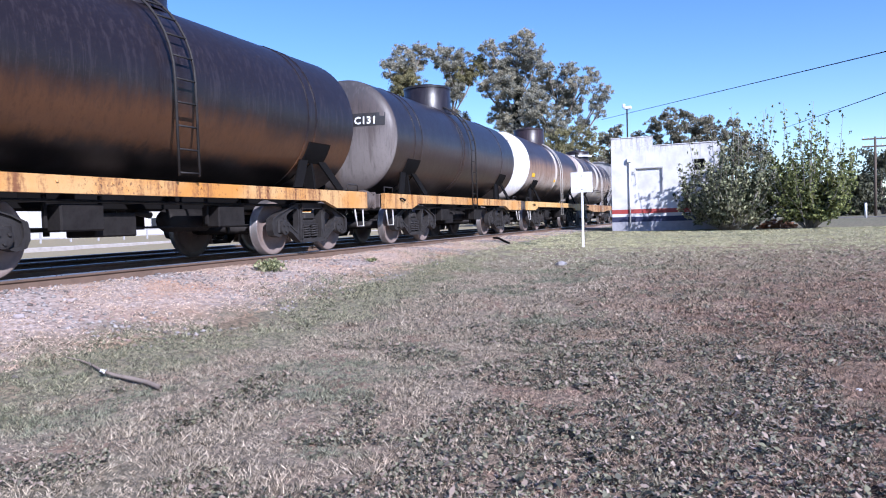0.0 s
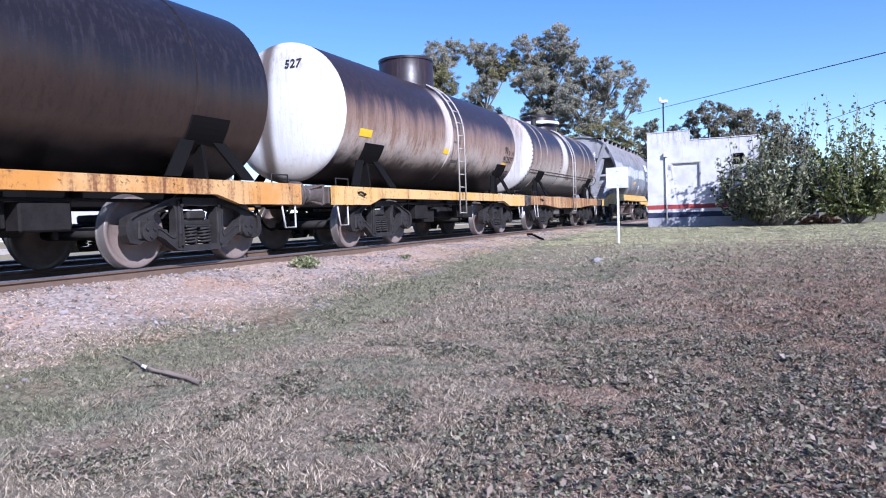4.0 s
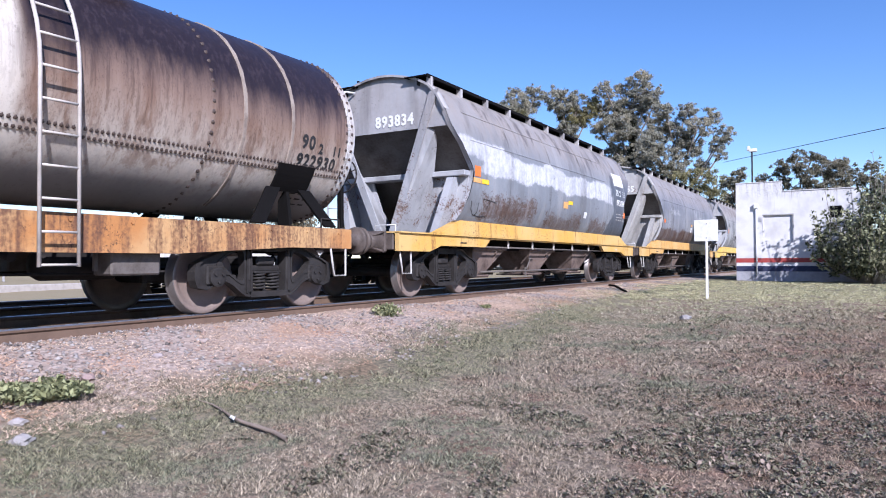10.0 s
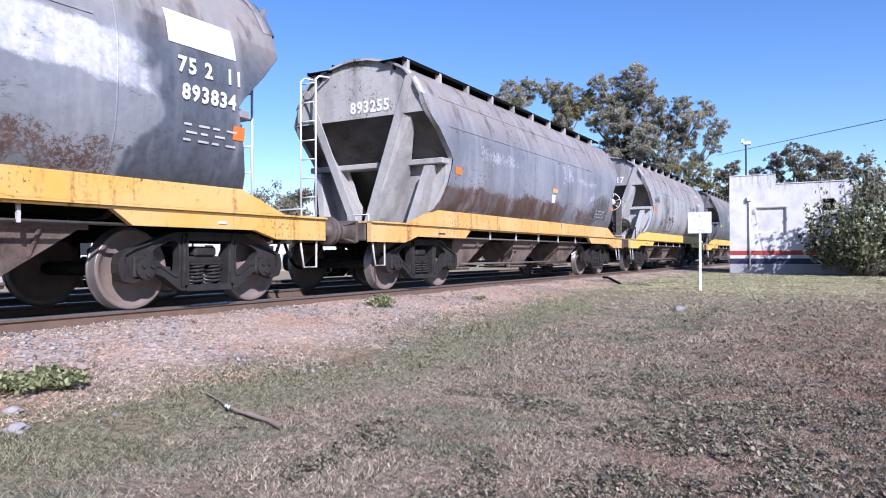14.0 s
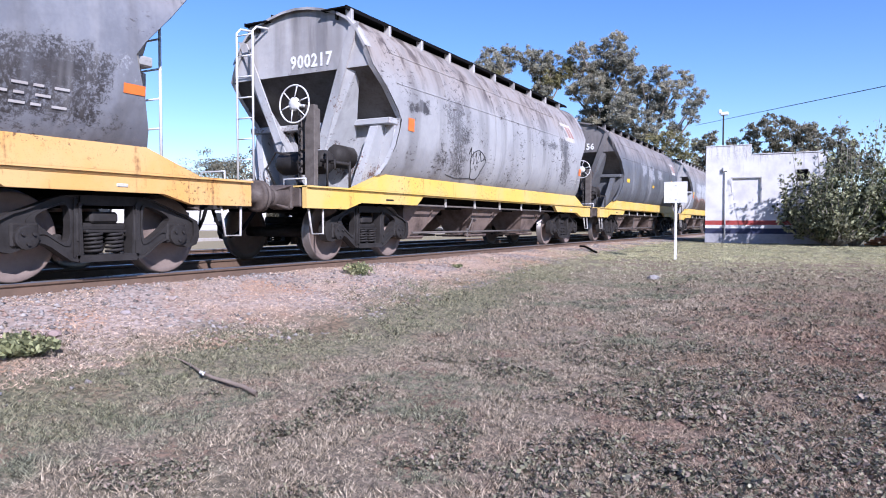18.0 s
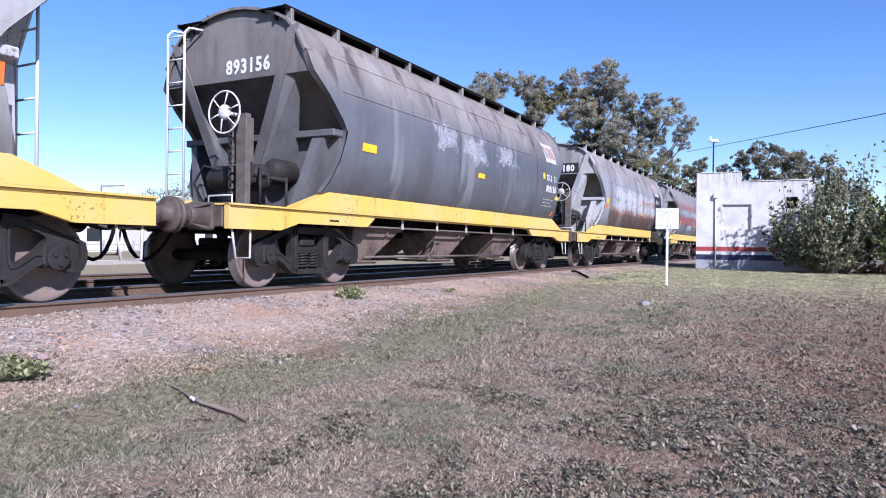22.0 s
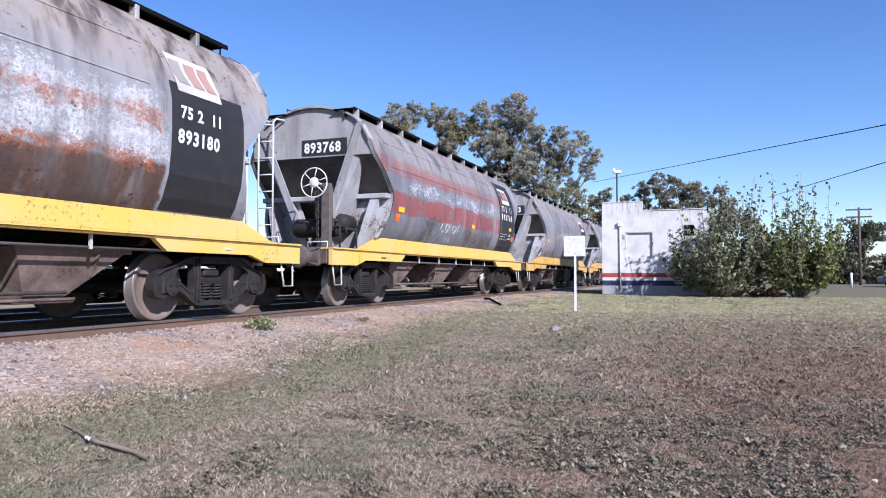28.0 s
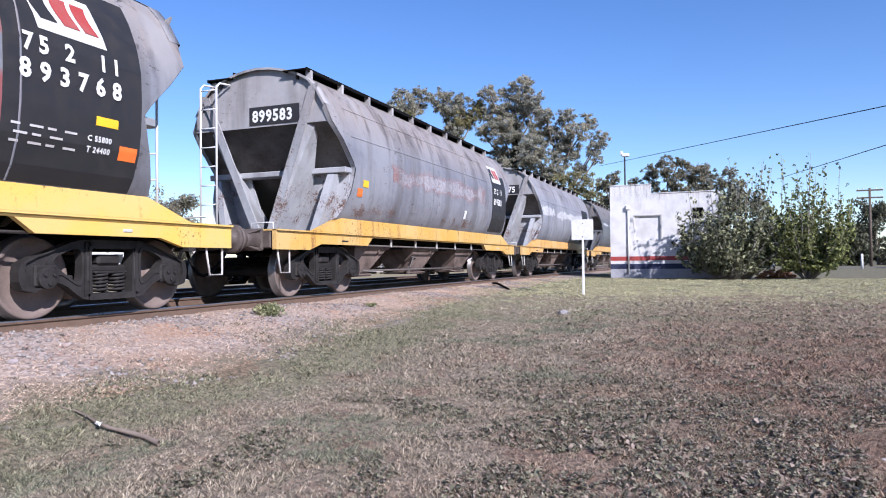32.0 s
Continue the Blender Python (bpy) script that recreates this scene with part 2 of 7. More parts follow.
def thing(name, label, category, at=None, group="", kind=""):
    """An empty at the base of a thing."""
    ob = new(name)
    ob.empty_display_size = 0.2
    if at is not None:
        ob.matrix_basis = at
    return tagged(ob, label, category, group, kind)


def lettering(text, size, place, squeeze=1.0, wide=1.12):
    """Flat letters, each point sent through place(along, up)."""
    cu = bpy.data.curves.new("letters", "FONT")
    cu.body, cu.size, cu.resolution_u = text, size, 2
    cu.space_character, cu.offset = wide, 0.034 * size
    ob = new("letters", cu)
    me = bpy.data.meshes.new_from_object(ob.evaluated_get(bpy.context.evaluated_depsgraph_get()))
    bpy.data.objects.remove(ob)
    bpy.data.curves.remove(cu)
    so = Solid()
    so.add([place(v.co.x * squeeze, v.co.y) for v in me.vertices], [tuple(p.vertices) for p in me.polygons])
    bpy.data.meshes.remove(me)
    return so


# ---- ground ----
RAIL_X, HALF_GAUGE = -7.08, 0.873
LINE_X = RAIL_X - HALF_GAUGE


def smooth(a, b, v):
    v = np.clip((v - a) / (b - a), 0, 1)
    return v * v * (3 - 2 * v)


def lawn_height(x, y):
    base = -0.62 + 0.30 * smooth(2.0, 19.0, y) + 0.12 * smooth(18.0, 32.0, y)
    bank = np.interp(-x, [3.6, 4.6, 5.4, 6.2, 6.6, 7.0], [0, 0.2, 0.45, 0.75, 0.9, 1.0]) * smooth(-24.0, -11.0, x)
    crest = -0.12 - 0.05 * smooth(-7.02, -7.2, x) - 0.05 * smooth(-7.7, -8.2, x)
    return base + (crest - base) * bank


def turf(x, y):
    """The small unevenness of the lawn, on top of its height."""
    out = np.zeros(len(x))
    for k, (a, b) in enumerate(zip(x.tolist(), y.tolist())):
        if -30 < a < 30:
            h = noise.noise((a * 1.7, b * 1.7, 0)) * 0.018 + noise.noise((a * 0.4, b * 0.4, 5)) * 0.03
            if -6.8 < a < 4 and 2 < b < 20:
                h += noise.noise((a * 6.0, b * 6.0, 2)) * 0.011 + noise.noise((a * 13.0, b * 13.0, 8)) * 0.008
            out[k] = h
    return out


def make_ground():
    def steps(edges):
        out = []
        for a, b, n in edges:
            out += list(np.linspace(a, b, n, endpoint=False))
        return np.array(out + [edges[-1][1]])
    xs = steps([(-2400, -300, 8), (-300, -40, 14), (-40, -12, 14), (-12, -6, 50), (-6, 3.5, 190), (3.5, 10, 40), (10, 40, 30), (40, 300, 14), (300, 2400, 8)])
    ys = steps([(-600, -40, 8), (-40, 0, 16), (0, 2.4, 16), (2.4, 10, 150), (10, 20, 100), (20, 45, 60), (45, 120, 30), (120, 600, 16), (600, 3000, 8)])
    gx, gy = np.meshgrid(xs, ys)
    gz = lawn_height(gx, gy)
    gz = gz + turf(gx.ravel(), gy.ravel()).reshape(gx.shape)
    k = len(xs)
    v = np.stack([gx.ravel(), gy.ravel(), gz.ravel()], 1)
    f = [(r * k + i, r * k + i + 1, (r + 1) * k + i + 1, (r + 1) * k + i) for r in range(len(ys) - 1) for i in range(k - 1)]
    me = bpy.data.meshes.new("ground")
    me.from_pydata(v.tolist(), [], f)
    me.polygons.foreach_set("use_smooth", [True] * len(f))
    m = Mat("dry_lawn", 0.95, 0, 0.1)
    big, mid, small = m.noise(0.3, 4), m.noise(1.4, 5), m.noise(22, 7, 0.75)
    straw = m.mix((0.1, 0.083, 0.064), (0.27, 0.22, 0.165), m.span(small, 0.38, 0.62))
    earth = m.mix((0.07, 0.048, 0.037), (0.26, 0.165, 0.12), m.span(small, 0.35, 0.65))
    green = m.mix((0.07, 0.075, 0.045), (0.2, 0.195, 0.115), m.span(small, 0.35, 0.65))
    right = m.span(m.calc("ADD", m.axis("X"), m.calc("MULTIPLY", m.calc("SUBTRACT", mid, 0.5), 3.0)), -2.6, 0.6)
    brown = m.calc("MINIMUM", m.calc("ADD", m.span(m.calc("ADD", m.calc("MULTIPLY", mid, 0.6), m.calc("MULTIPLY", small, 0.4)), 0.5, 0.62), m.calc("MULTIPLY", right, 0.7)), 1.0)
    far = m.calc("MULTIPLY", m.span(m.axis("Y"), 14, 26), 0.75)
    col = m.mix(straw, earth, m.calc("MULTIPLY", brown, m.calc("SUBTRACT", 1.0, far)))
    verge = m.calc("ADD", m.axis("X"), m.calc("ADD", m.calc("MULTIPLY", m.calc("SUBTRACT", mid, 0.5), 2.0), m.calc("MULTIPLY", m.span(m.axis("Y"), 6, 20), 0.9)))
    strip = m.calc("MULTIPLY", m.span(verge, -5.3, -4.7), m.span(verge, -3.2, -4.0))
    greens = m.calc("ADD", m.calc("ADD", m.calc("MULTIPLY", m.span(big, 0.5, 0.64), 0.5), m.calc("MULTIPLY", strip, 0.45)), far)
    col = m.mix(col, green, m.calc("MULTIPLY", m.calc("MINIMUM", greens, 1.0), 0.75))
    beyond = m.span(m.axis("X"), -14.6, -15.6)
    col = m.mix(col, m.mix((0.24, 0.2, 0.12), (0.34, 0.28, 0.17), small), m.calc("MULTIPLY", beyond, 0.85))
    edge = m.calc("ADD", m.axis("X"), m.calc("MULTIPLY", m.calc("SUBTRACT", m.noise(0.8, 5), 0.5), 2.4))
    edge = m.calc("ADD", edge, m.calc("MULTIPLY", m.span(m.axis("Y"), 6, 20), 1.0))
    bed = m.calc("MULTIPLY", m.span(edge, -4.9, -5.5), m.span(m.axis("X"), -15.4, -14.6))
    stones = m.cells(30)
    grit = m.mix((0.17, 0.13, 0.11), (0.46, 0.385, 0.34), stones.outputs["Color"])
    grit = m.mix(grit, (0.34, 0.235, 0.17), m.calc("MULTIPLY", m.span(m.noise(0.9, 4), 0.45, 0.65), 0.7))
    col = m.mix(col, grit, bed)
    # The train's shadow, painted into the bed as a near-black band.
    train_shade = m.calc("MULTIPLY", m.span(m.calc("ADD", m.axis("X"), m.calc("SUBTRACT", mid, 0.5)), -7.75, -7.95), m.span(m.axis("X"), -15.4, -14.6))
    col = m.mix(col, m.mix((0.006, 0.0055, 0.005), (0.02, 0.017, 0.015), stones.outputs["Color"]), train_shade)
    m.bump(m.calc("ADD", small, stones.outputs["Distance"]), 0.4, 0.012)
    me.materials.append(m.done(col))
    return tagged(new("ground", me), "dry patchy lawn beside a gravel railway bank", "ground", kind="structure")


ground = make_ground()
# ---- track ----
def make_track():
    near = tagged(new("rail_near"), "rusty steel rail with a bright worn head", "rail", kind="structure")
    far = tagged(new("rail_far"), "rusty steel rail with a bright worn head", "rail", kind="structure")
    y0, y1 = -45.0, 160.0
    side_a = tagged(new("siding_rail_near"), "dull steel rail of a second line", "rail", kind="structure")
    side_b = tagged(new("siding_rail_far"), "dull steel rail of a second line", "rail", kind="structure")
    for ob, x in ((near, RAIL_X), (far, RAIL_X - 2 * HALF_GAUGE), (side_a, RAIL_X - 3.6), (side_b, RAIL_X - 3.6 - 2 * HALF_GAUGE)):
        web = [(-0.07, -0.16), (0.07, -0.16), (0.07, -0.148), (0.02, -0.13), (0.012, -0.055), (0.034, -0.035), (0.036, -0.012), (-0.036, -0.012), (-0.034, -0.035), (-0.012, -0.055), (-0.02, -0.13), (-0.07, -0.148)]
        so = Solid().prism([(x + a, z) for a, z in web], "y", y0, y1)
        part("rail_web", so, RAIL_SIDE, ob)
        top = Solid().prism([(x - 0.036, -0.012), (x - 0.032, -0.002), (x - 0.02, 0), (x + 0.02, 0), (x + 0.032, -0.002), (x + 0.036, -0.012)], "y", y0, y1)
        part("rail_head", top, RAIL_HEAD, ob)
        plates = Solid()
        for k in range(8):
            y = y0 + 12.0 + k * 12.0
            plates.box(x + 0.014, x + 0.04, y - 0.3, y + 0.3, -0.125, -0.05, b=0.006)
            for b in (-0.22, -0.08, 0.08, 0.22):
                plates.tube((x + 0.038, y + b, -0.09), (x + 0.065, y + b, -0.09), 0.018, 6)
        part("fishplate", plates, RAIL_SIDE, ob)
    sleepers = thing("sleepers", "old weathered timber sleepers half sunk in gravel", "sleeper", kind="structure")
    rng = random.Random(4)
    mesh = Solid().box(-1.35, 0.95, -0.12, 0.12, -0.13, 0.0, b=0.012).mesh("sleeper", TIMBER)
    for k in range(150):
        part("sleeper", mesh, TIMBER, sleepers, at=pose(LINE_X + rng.uniform(-0.03, 0.03), -6 + k * 0.62, -0.17, 0, 0, rng.uniform(-0.8, 0.8)))


make_track()


# ---- wagons: shared pieces ----
WB, R_WHEEL = 1.80, 0.457


def train_at(t):
    """How far along the line the train's zero mark stands."""
    return 33.4578 + t * (-3.755696 + t * (4.12978e-4 + t * (-5.36088e-4 + t * 8.44210e-6)))


def wheel_mesh(side):
    """One wheel, side +1 facing the lawn; the axle is the x axis."""
    s = side
    face = [(0.93, 0.0), (0.93, 0.09), (0.90, 0.1), (0.885, 0.13), (0.872, 0.22), (0.885, 0.33), (0.905, 0.385), (0.925, 0.40), (0.93, 0.445)]
    tread = [(0.93, 0.445), (0.922, 0.455), (0.83, 0.462), (0.822, 0.475), (0.812, 0.485), (0.80, 0.475), (0.80, 0.39)]
    back = [(0.80, 0.39), (0.83, 0.36), (0.845, 0.2), (0.80, 0.13), (0.76, 0.11), (0.76, 0.0)]
    so = Solid()
    so.lathe([(s * a, r) for a, r in face], 40, "x", slot=0)
    so.lathe([(s * a, r) for a, r in tread], 40, "x", slot=1)
    so.lathe([(s * a, r) for a, r in back], 40, "x", slot=0)
    return so.mesh("wheel", WHEEL_FACE, TREAD)


WHEEL_MESH = {s: wheel_mesh(s) for s in (1, -1)}
AXLE_MESH = Solid().tube((-1.16, 0, 0), (1.16, 0, 0), 0.075, 14).tube((-0.7, 0, 0), (0.7, 0, 0), 0.085, 14).mesh("axle", IRON)


def rounded(pts, times=3):
    """A closed outline with its corners cut round."""
    for _ in range(times):
        out = []
        for a, b in zip(pts, pts[1:] + pts[:1]):
            out += [(a[0] * 0.75 + b[0] * 0.25, a[1] * 0.75 + b[1] * 0.25), (a[0] * 0.25 + b[0] * 0.75, a[1] * 0.25 + b[1] * 0.75)]
        pts = out
    return pts


def reach(outline, c, ang):
    """Where a ray from c first meets an outline round it."""
    dx, dy, best = math.cos(ang), math.sin(ang), 9.0
    for (ax, ay), (bx, by) in zip(outline, outline[1:] + outline[:1]):
        ex, ey = bx - ax, by - ay
        det = dx * -ey + dy * ex
        if abs(det) > 1e-9:
            s = ((ax - c[0]) * -ey + (ay - c[1]) * ex) / det
            u = (dx * (ay - c[1]) - dy * (ax - c[0])) / det
            if s > 0 and -1e-6 <= u <= 1 + 1e-6:
                best = min(best, s)
    return (c[0] + dx * best, c[1] + dy * best)


def frame_side_mesh():
    """A cast side frame with a rounded window each side of the springs; 0 at the bogie's middle, rail at 0."""
    so = Solid()
    x0, x1, n = 1.03, 1.13, 44
    arm = [(0.33, 0.89), (0.46, 0.885), (0.6, 0.85), (0.98, 0.705), (1.14, 0.675), (1.22, 0.61), (1.24, 0.46), (1.2, 0.34), (1.08, 0.3), (0.95, 0.315), (0.84, 0.38), (0.74, 0.4), (0.64, 0.35), (0.45, 0.21), (0.33, 0.185)]
    hole = rounded([(0.435, 0.79), (0.54, 0.785), (0.78, 0.69), (0.81, 0.62), (0.68, 0.51), (0.52, 0.4), (0.435, 0.4)], 2)
    c = (0.56, 0.62)
    for s in (-1, 1):
        outer = [reach(arm, c, 2 * math.pi * k / n) for k in range(n + 1)]
        inner = [reach(hole, c, 2 * math.pi * k / n) for k in range(n + 1)]
        rim = [(a[0] * 0.78 + b[0] * 0.22, a[1] * 0.78 + b[1] * 0.22) for a, b in zip(inner, outer)]
        lip = [(a[0] * 0.16 + b[0] * 0.84, a[1] * 0.16 + b[1] * 0.84) for a, b in zip(inner, outer)]
        put = lambda row, x: [(x, s * a, b) for a, b in row]
        so.rows([put(inner, x0), put(inner, x1 + 0.015), put(rim, x1 + 0.015), put(rim, x1), put(lip, x1), put(lip, x1 + 0.035), put(outer, x1 + 0.035), put(outer, x0), put(inner, x0)], False)
        so.prism([(s * 0.40, 0.24), (s * 0.39, 0.85), (s * 0.31, 0.85), (s * 0.29, 0.24)], "x", x0 - 0.03, x1 + 0.02)
        # wedge pocket and lugs by the springs
        so.box(x1, x1 + 0.03, s * 0.345 - 0.025, s * 0.345 + 0.025, 0.4, 0.70, b=0.01)
        so.tube((x1 + 0.02, s * 0.34, 0.79), (x1 + 0.05, s * 0.34, 0.79), 0.025, 8)
    so.prism([(-0.35, 0.80), (-0.35, 0.89), (0.35, 0.89), (0.35, 0.80), (0.24, 0.785), (-0.24, 0.785)], "x", x0, x1 + 0.035)
    so.prism([(-0.34, 0.185), (-0.38, 0.26), (0.38, 0.26), (0.34, 0.185)], "x", x0 - 0.06, x1 + 0.035)
    return so.mesh("side_frame", IRON)


def coil_mesh():
    so = Solid()
    turns, n = 5.2, 84
    ring = []
    for i in range(n + 1):
        a = 2 * math.pi * turns * i / n
        ring.append((0.082 * math.cos(a), 0.082 * math.sin(a), 0.225 * i / n))
    grid = []
    for i, p in enumerate(ring):
        q = Vector(ring[min(i + 1, n)]) - Vector(ring[max(i - 1, 0)])
        q.normalize()
        side = Vector((p[0], p[1], 0)).normalized()
        up = q.cross(side)
        grid.append([tuple(Vector(p) + 0.017 * (side * math.cos(k * math.pi / 3) + up * math.sin(k * math.pi / 3))) for k in range(7)])
    so.rows(grid)
    return so.mesh("coil_spring", IRON)


def axle_box_mesh():
    so = Solid()
    so.box(0.99, 1.16, -0.14, 0.14, 0.36, 0.6, b=0.02)
    so.lathe([(1.16, 0.0), (1.16, 0.125), (1.195, 0.12), (1.2, 0.10), (1.2, 0.0)], 18, "x", (0, 0, R_WHEEL), smooth=False)
    for k in range(3):
        a = 2 * math.pi * k / 3 + 0.5
        so.tube((1.198, 0.065 * math.cos(a), R_WHEEL + 0.065 * math.sin(a)), (1.225, 0.065 * math.cos(a), R_WHEEL + 0.065 * math.sin(a)), 0.017, 6)
    return so.mesh("axle_box", IRON)


FRAME_MESH, COIL_MESH, BOX_MESH = frame_side_mesh(), coil_mesh(), axle_box_mesh()
BOLSTER_MESH = (Solid().box(-1.08, 1.08, -0.28, 0.28, 0.5, 0.6, b=0.03).box(-1.1, 1.1, -0.17, 0.17, 0.59, 0.72, b=0.03).box(-1.13, 1.13, -0.24, 0.24, 0.49, 0.525, b=0.01).box(-0.4, 0.4, -0.25, 0.25, 0.8, 0.9, b=0.02)
                .box(-1.0, 1.0, -0.5, -0.42, 0.36, 0.48, b=0.02).box(-1.0, 1.0, 0.42, 0.5, 0.36, 0.48, b=0.02)).mesh("bolster", IRON)
SHOE_MESH = Solid().prism([(-0.05, 0.2), (0.02, 0.2), (0.06, 0.3), (0.02, 0.42), (-0.05, 0.42), (-0.01, 0.3)], "x", -0.05, 0.05).mesh("brake_shoe", WHEEL_FACE)
TURN = Matrix.Rotation(math.pi, 4, "Z")
WHEELSETS, WAGONS = [], []


def add_bogie(wagon, y):
    """Wheels, side frames, springs and boxes about a pivot at y."""
    bogie = part("bogie", BOLSTER_MESH, IRON, wagon, "cast steel bogie with coil springs", at=pose(0, y, 0))
    for m in (Matrix(), TURN):
        part("side_frame", FRAME_MESH, IRON, bogie, at=m)
        for s in (-1, 1):
            part("coil_spring", COIL_MESH, IRON, bogie, at=m @ pose(1.07, s * 0.125, 0.262))
            part("axle_box", BOX_MESH, IRON, bogie, at=m @ pose(0, s * WB / 2, 0))
            part("brake_shoe", SHOE_MESH, WHEEL_FACE, bogie, at=m @ pose(0.87, s * (WB / 2 - R_WHEEL - 0.05), 0, 0, 0, 0 if s > 0 else 180))
    for s in (-1, 1):
        axle = part("wheelset", AXLE_MESH, IRON, wagon, at=pose(0, y + s * WB / 2, R_WHEEL))
        for side in (1, -1):
            part("wheel", WHEEL_MESH[side], WHEEL_FACE, axle, "dusty steel wheel with a worn tread")
        WHEELSETS.append((axle, y + s * WB / 2))


BUFFER = plain("grimy_buffer_steel", (0.1, 0.08, 0.07), 0.6, 0.0, 0.9, 5, (0.03, 0.024, 0.022), 40, 0.4, 0.2)


def handwheel(so, c, r, slot=0):
    """A spoked brake wheel facing -y at c."""
    n = 28
    pts = [(c[0] + r * math.cos(2 * math.pi * i / n), c[1], c[2] + r * math.sin(2 * math.pi * i / n)) for i in range(n + 1)]
    so.pipe(pts, 0.014, 6, slot)
    for k in range(6):
        a = 2 * math.pi * k / 6 + 0.3
        so.tube((c[0] + 0.1 * math.cos(a), c[1] - 0.02, c[2] + 0.1 * math.sin(a)), (c[0] + r * math.cos(a), c[1], c[2] + r * math.sin(a)), 0.01, 6, slot=slot)
    so.lathe([(c[1] - 0.04, 0.0), (c[1] - 0.04, 0.06), (c[1] - 0.01, 0.11), (c[1] + 0.02, 0.11), (c[1] + 0.02, 0.0)], 16, "y", (c[0], 0, c[2]), slot=slot)
    return so


def end_gear(wagon, front, rear, touch_front, touch_rear, out):
    """Coupler, buffers, hoses and steps at both ends: front and rear are the headstocks, touch the buffer faces, out the steps."""
    for m, half, touch in ((Matrix(), front, touch_front), (TURN, rear, touch_rear)):
        so = Solid()
        y, t = -half, -touch
        so.box(-0.14, 0.14, y - 0.2, y + 0.3, 0.82, 1.06, b=0.03)
        so.box(-0.1, 0.1, t + 0.1, y - 0.18, 0.86, 1.02, b=0.03)
        so.prism([(-0.16, t + 0.1), (0.13, t + 0.1), (0.15, t - 0.03), (0.05, t - 0.06), (0.02, t + 0.02), (-0.12, t - 0.04), (-0.2, t + 0.02)], "z", 0.8, 1.08)
        part("coupler", so, IRON, wagon, "heavy cast coupler", at=m)
        for x in (-0.93, 0.93):
            b = Solid()
            mid = y + 0.55 * (t - y)
            # ribbed casting bolted to the headstock
            b.box(x - 0.19, x + 0.19, y - 0.05, y + 0.02, 0.8, 1.16, b=0.02)
            b.lathe([(y - 0.05, 0.185), (mid + 0.03, 0.145), (mid, 0.15), (mid - 0.02, 0.12)], 18, "y", (x, 0, 0.98))
            for k in range(4):
                a = math.pi / 4 + k * math.pi / 2
                c, q = math.cos(a), math.sin(a)
                b.add([(x + 0.13 * c, y - 0.05, 0.98 + 0.13 * q), (x + 0.25 * c, y - 0.05, 0.98 + 0.25 * q), (x + 0.15 * c, mid, 0.98 + 0.15 * q), (x + 0.13 * c + 0.02 * q, y - 0.05, 0.98 + 0.13 * q - 0.02 * c), (x + 0.25 * c + 0.02 * q, y - 0.05, 0.98 + 0.25 * q - 0.02 * c), (x + 0.15 * c + 0.02 * q, mid, 0.98 + 0.15 * q - 0.02 * c)],
                      [(0, 1, 2), (5, 4, 3), (0, 3, 4, 1), (1, 4, 5, 2), (2, 5, 3, 0)])
            b.lathe([(mid - 0.02, 0.115), (t + 0.09, 0.105), (t + 0.07, 0.19), (t + 0.05, 0.225), (t + 0.02, 0.225), (t + 0.006, 0.19), (t + 0.002, 0.0)], 24, "y", (x, 0, 0.98))
            part("buffer", b, BUFFER, wagon, "cast steel buffer with a round head", at=m)
        hose = Solid()
        hose.pipe([(0.45 - 0.06 * k, y - 0.05 - 0.42 * math.sin(k / 8 * math.pi / 2), 0.82 - 0.42 * math.sin(k / 8 * math.pi)) for k in range(9)], 0.026, 7)
        part("brake_hose", hose, BLACK, wagon, at=m)
        for side in (1, -1):
            st = Solid()
            x = side * out
            st.pipe([(x, y + 0.12, 0.84), (x + side * 0.03, y + 0.16, 0.44), (x + side * 0.03, y + 0.42, 0.44), (x, y + 0.46, 0.84)], 0.017, 6)
            part("step", st, STEP_PAINT, wagon, "pale painted footstep", at=m)


# ---- grain hopper ----
SIDE = [(1.16, 1.02), (1.42, 1.28), (1.6, 1.38), (1.9, 1.47), (2.2, 1.5), (2.5, 1.51), (2.85, 1.5), (3.15, 1.44), (3.45, 1.33), (3.75, 1.17), (3.95, 1.0), (4.06, 0.81), (4.16, 0.52), (4.22, 0.26), (4.24, 0.0)]
SIDE_Z, SIDE_X = [p[0] for p in SIDE], [p[1] for p in SIDE]


BROAD = 1.087


def hopper_half(z):
    return float(np.interp(z, SIDE_Z, SIDE_X))


def hopper_edge(z):
    """Where the side sheet ends, from the middle."""
    return float(np.interp(z, [1.16, 1.42, 1.9, 2.38, 3.16, 3.8, 4.3], [5.2, 5.38, 5.2, 5.06, 5.84, 5.86, 5.86]))


def side_x(z):
    """The side sheet as it stands on the wagon."""
    return BROAD * hopper_half(z)


def on_side(y0, z0):
    return lambda a, b: (side_x(z0 + b) + 0.016, y0 + a, z0 + b)


def on_end(x0, z0, y):
    return lambda a, b: (x0 + a, y, z0 + b)


def patch(y0, y1, z0, z1, where, ny=2, nz=3):
    so = Solid()
    so.rows([[where(y0 + (y1 - y0) * i / ny, z0 + (z1 - z0) * j / nz) for i in range(ny + 1)] for j in range(nz + 1)], False)
    return so


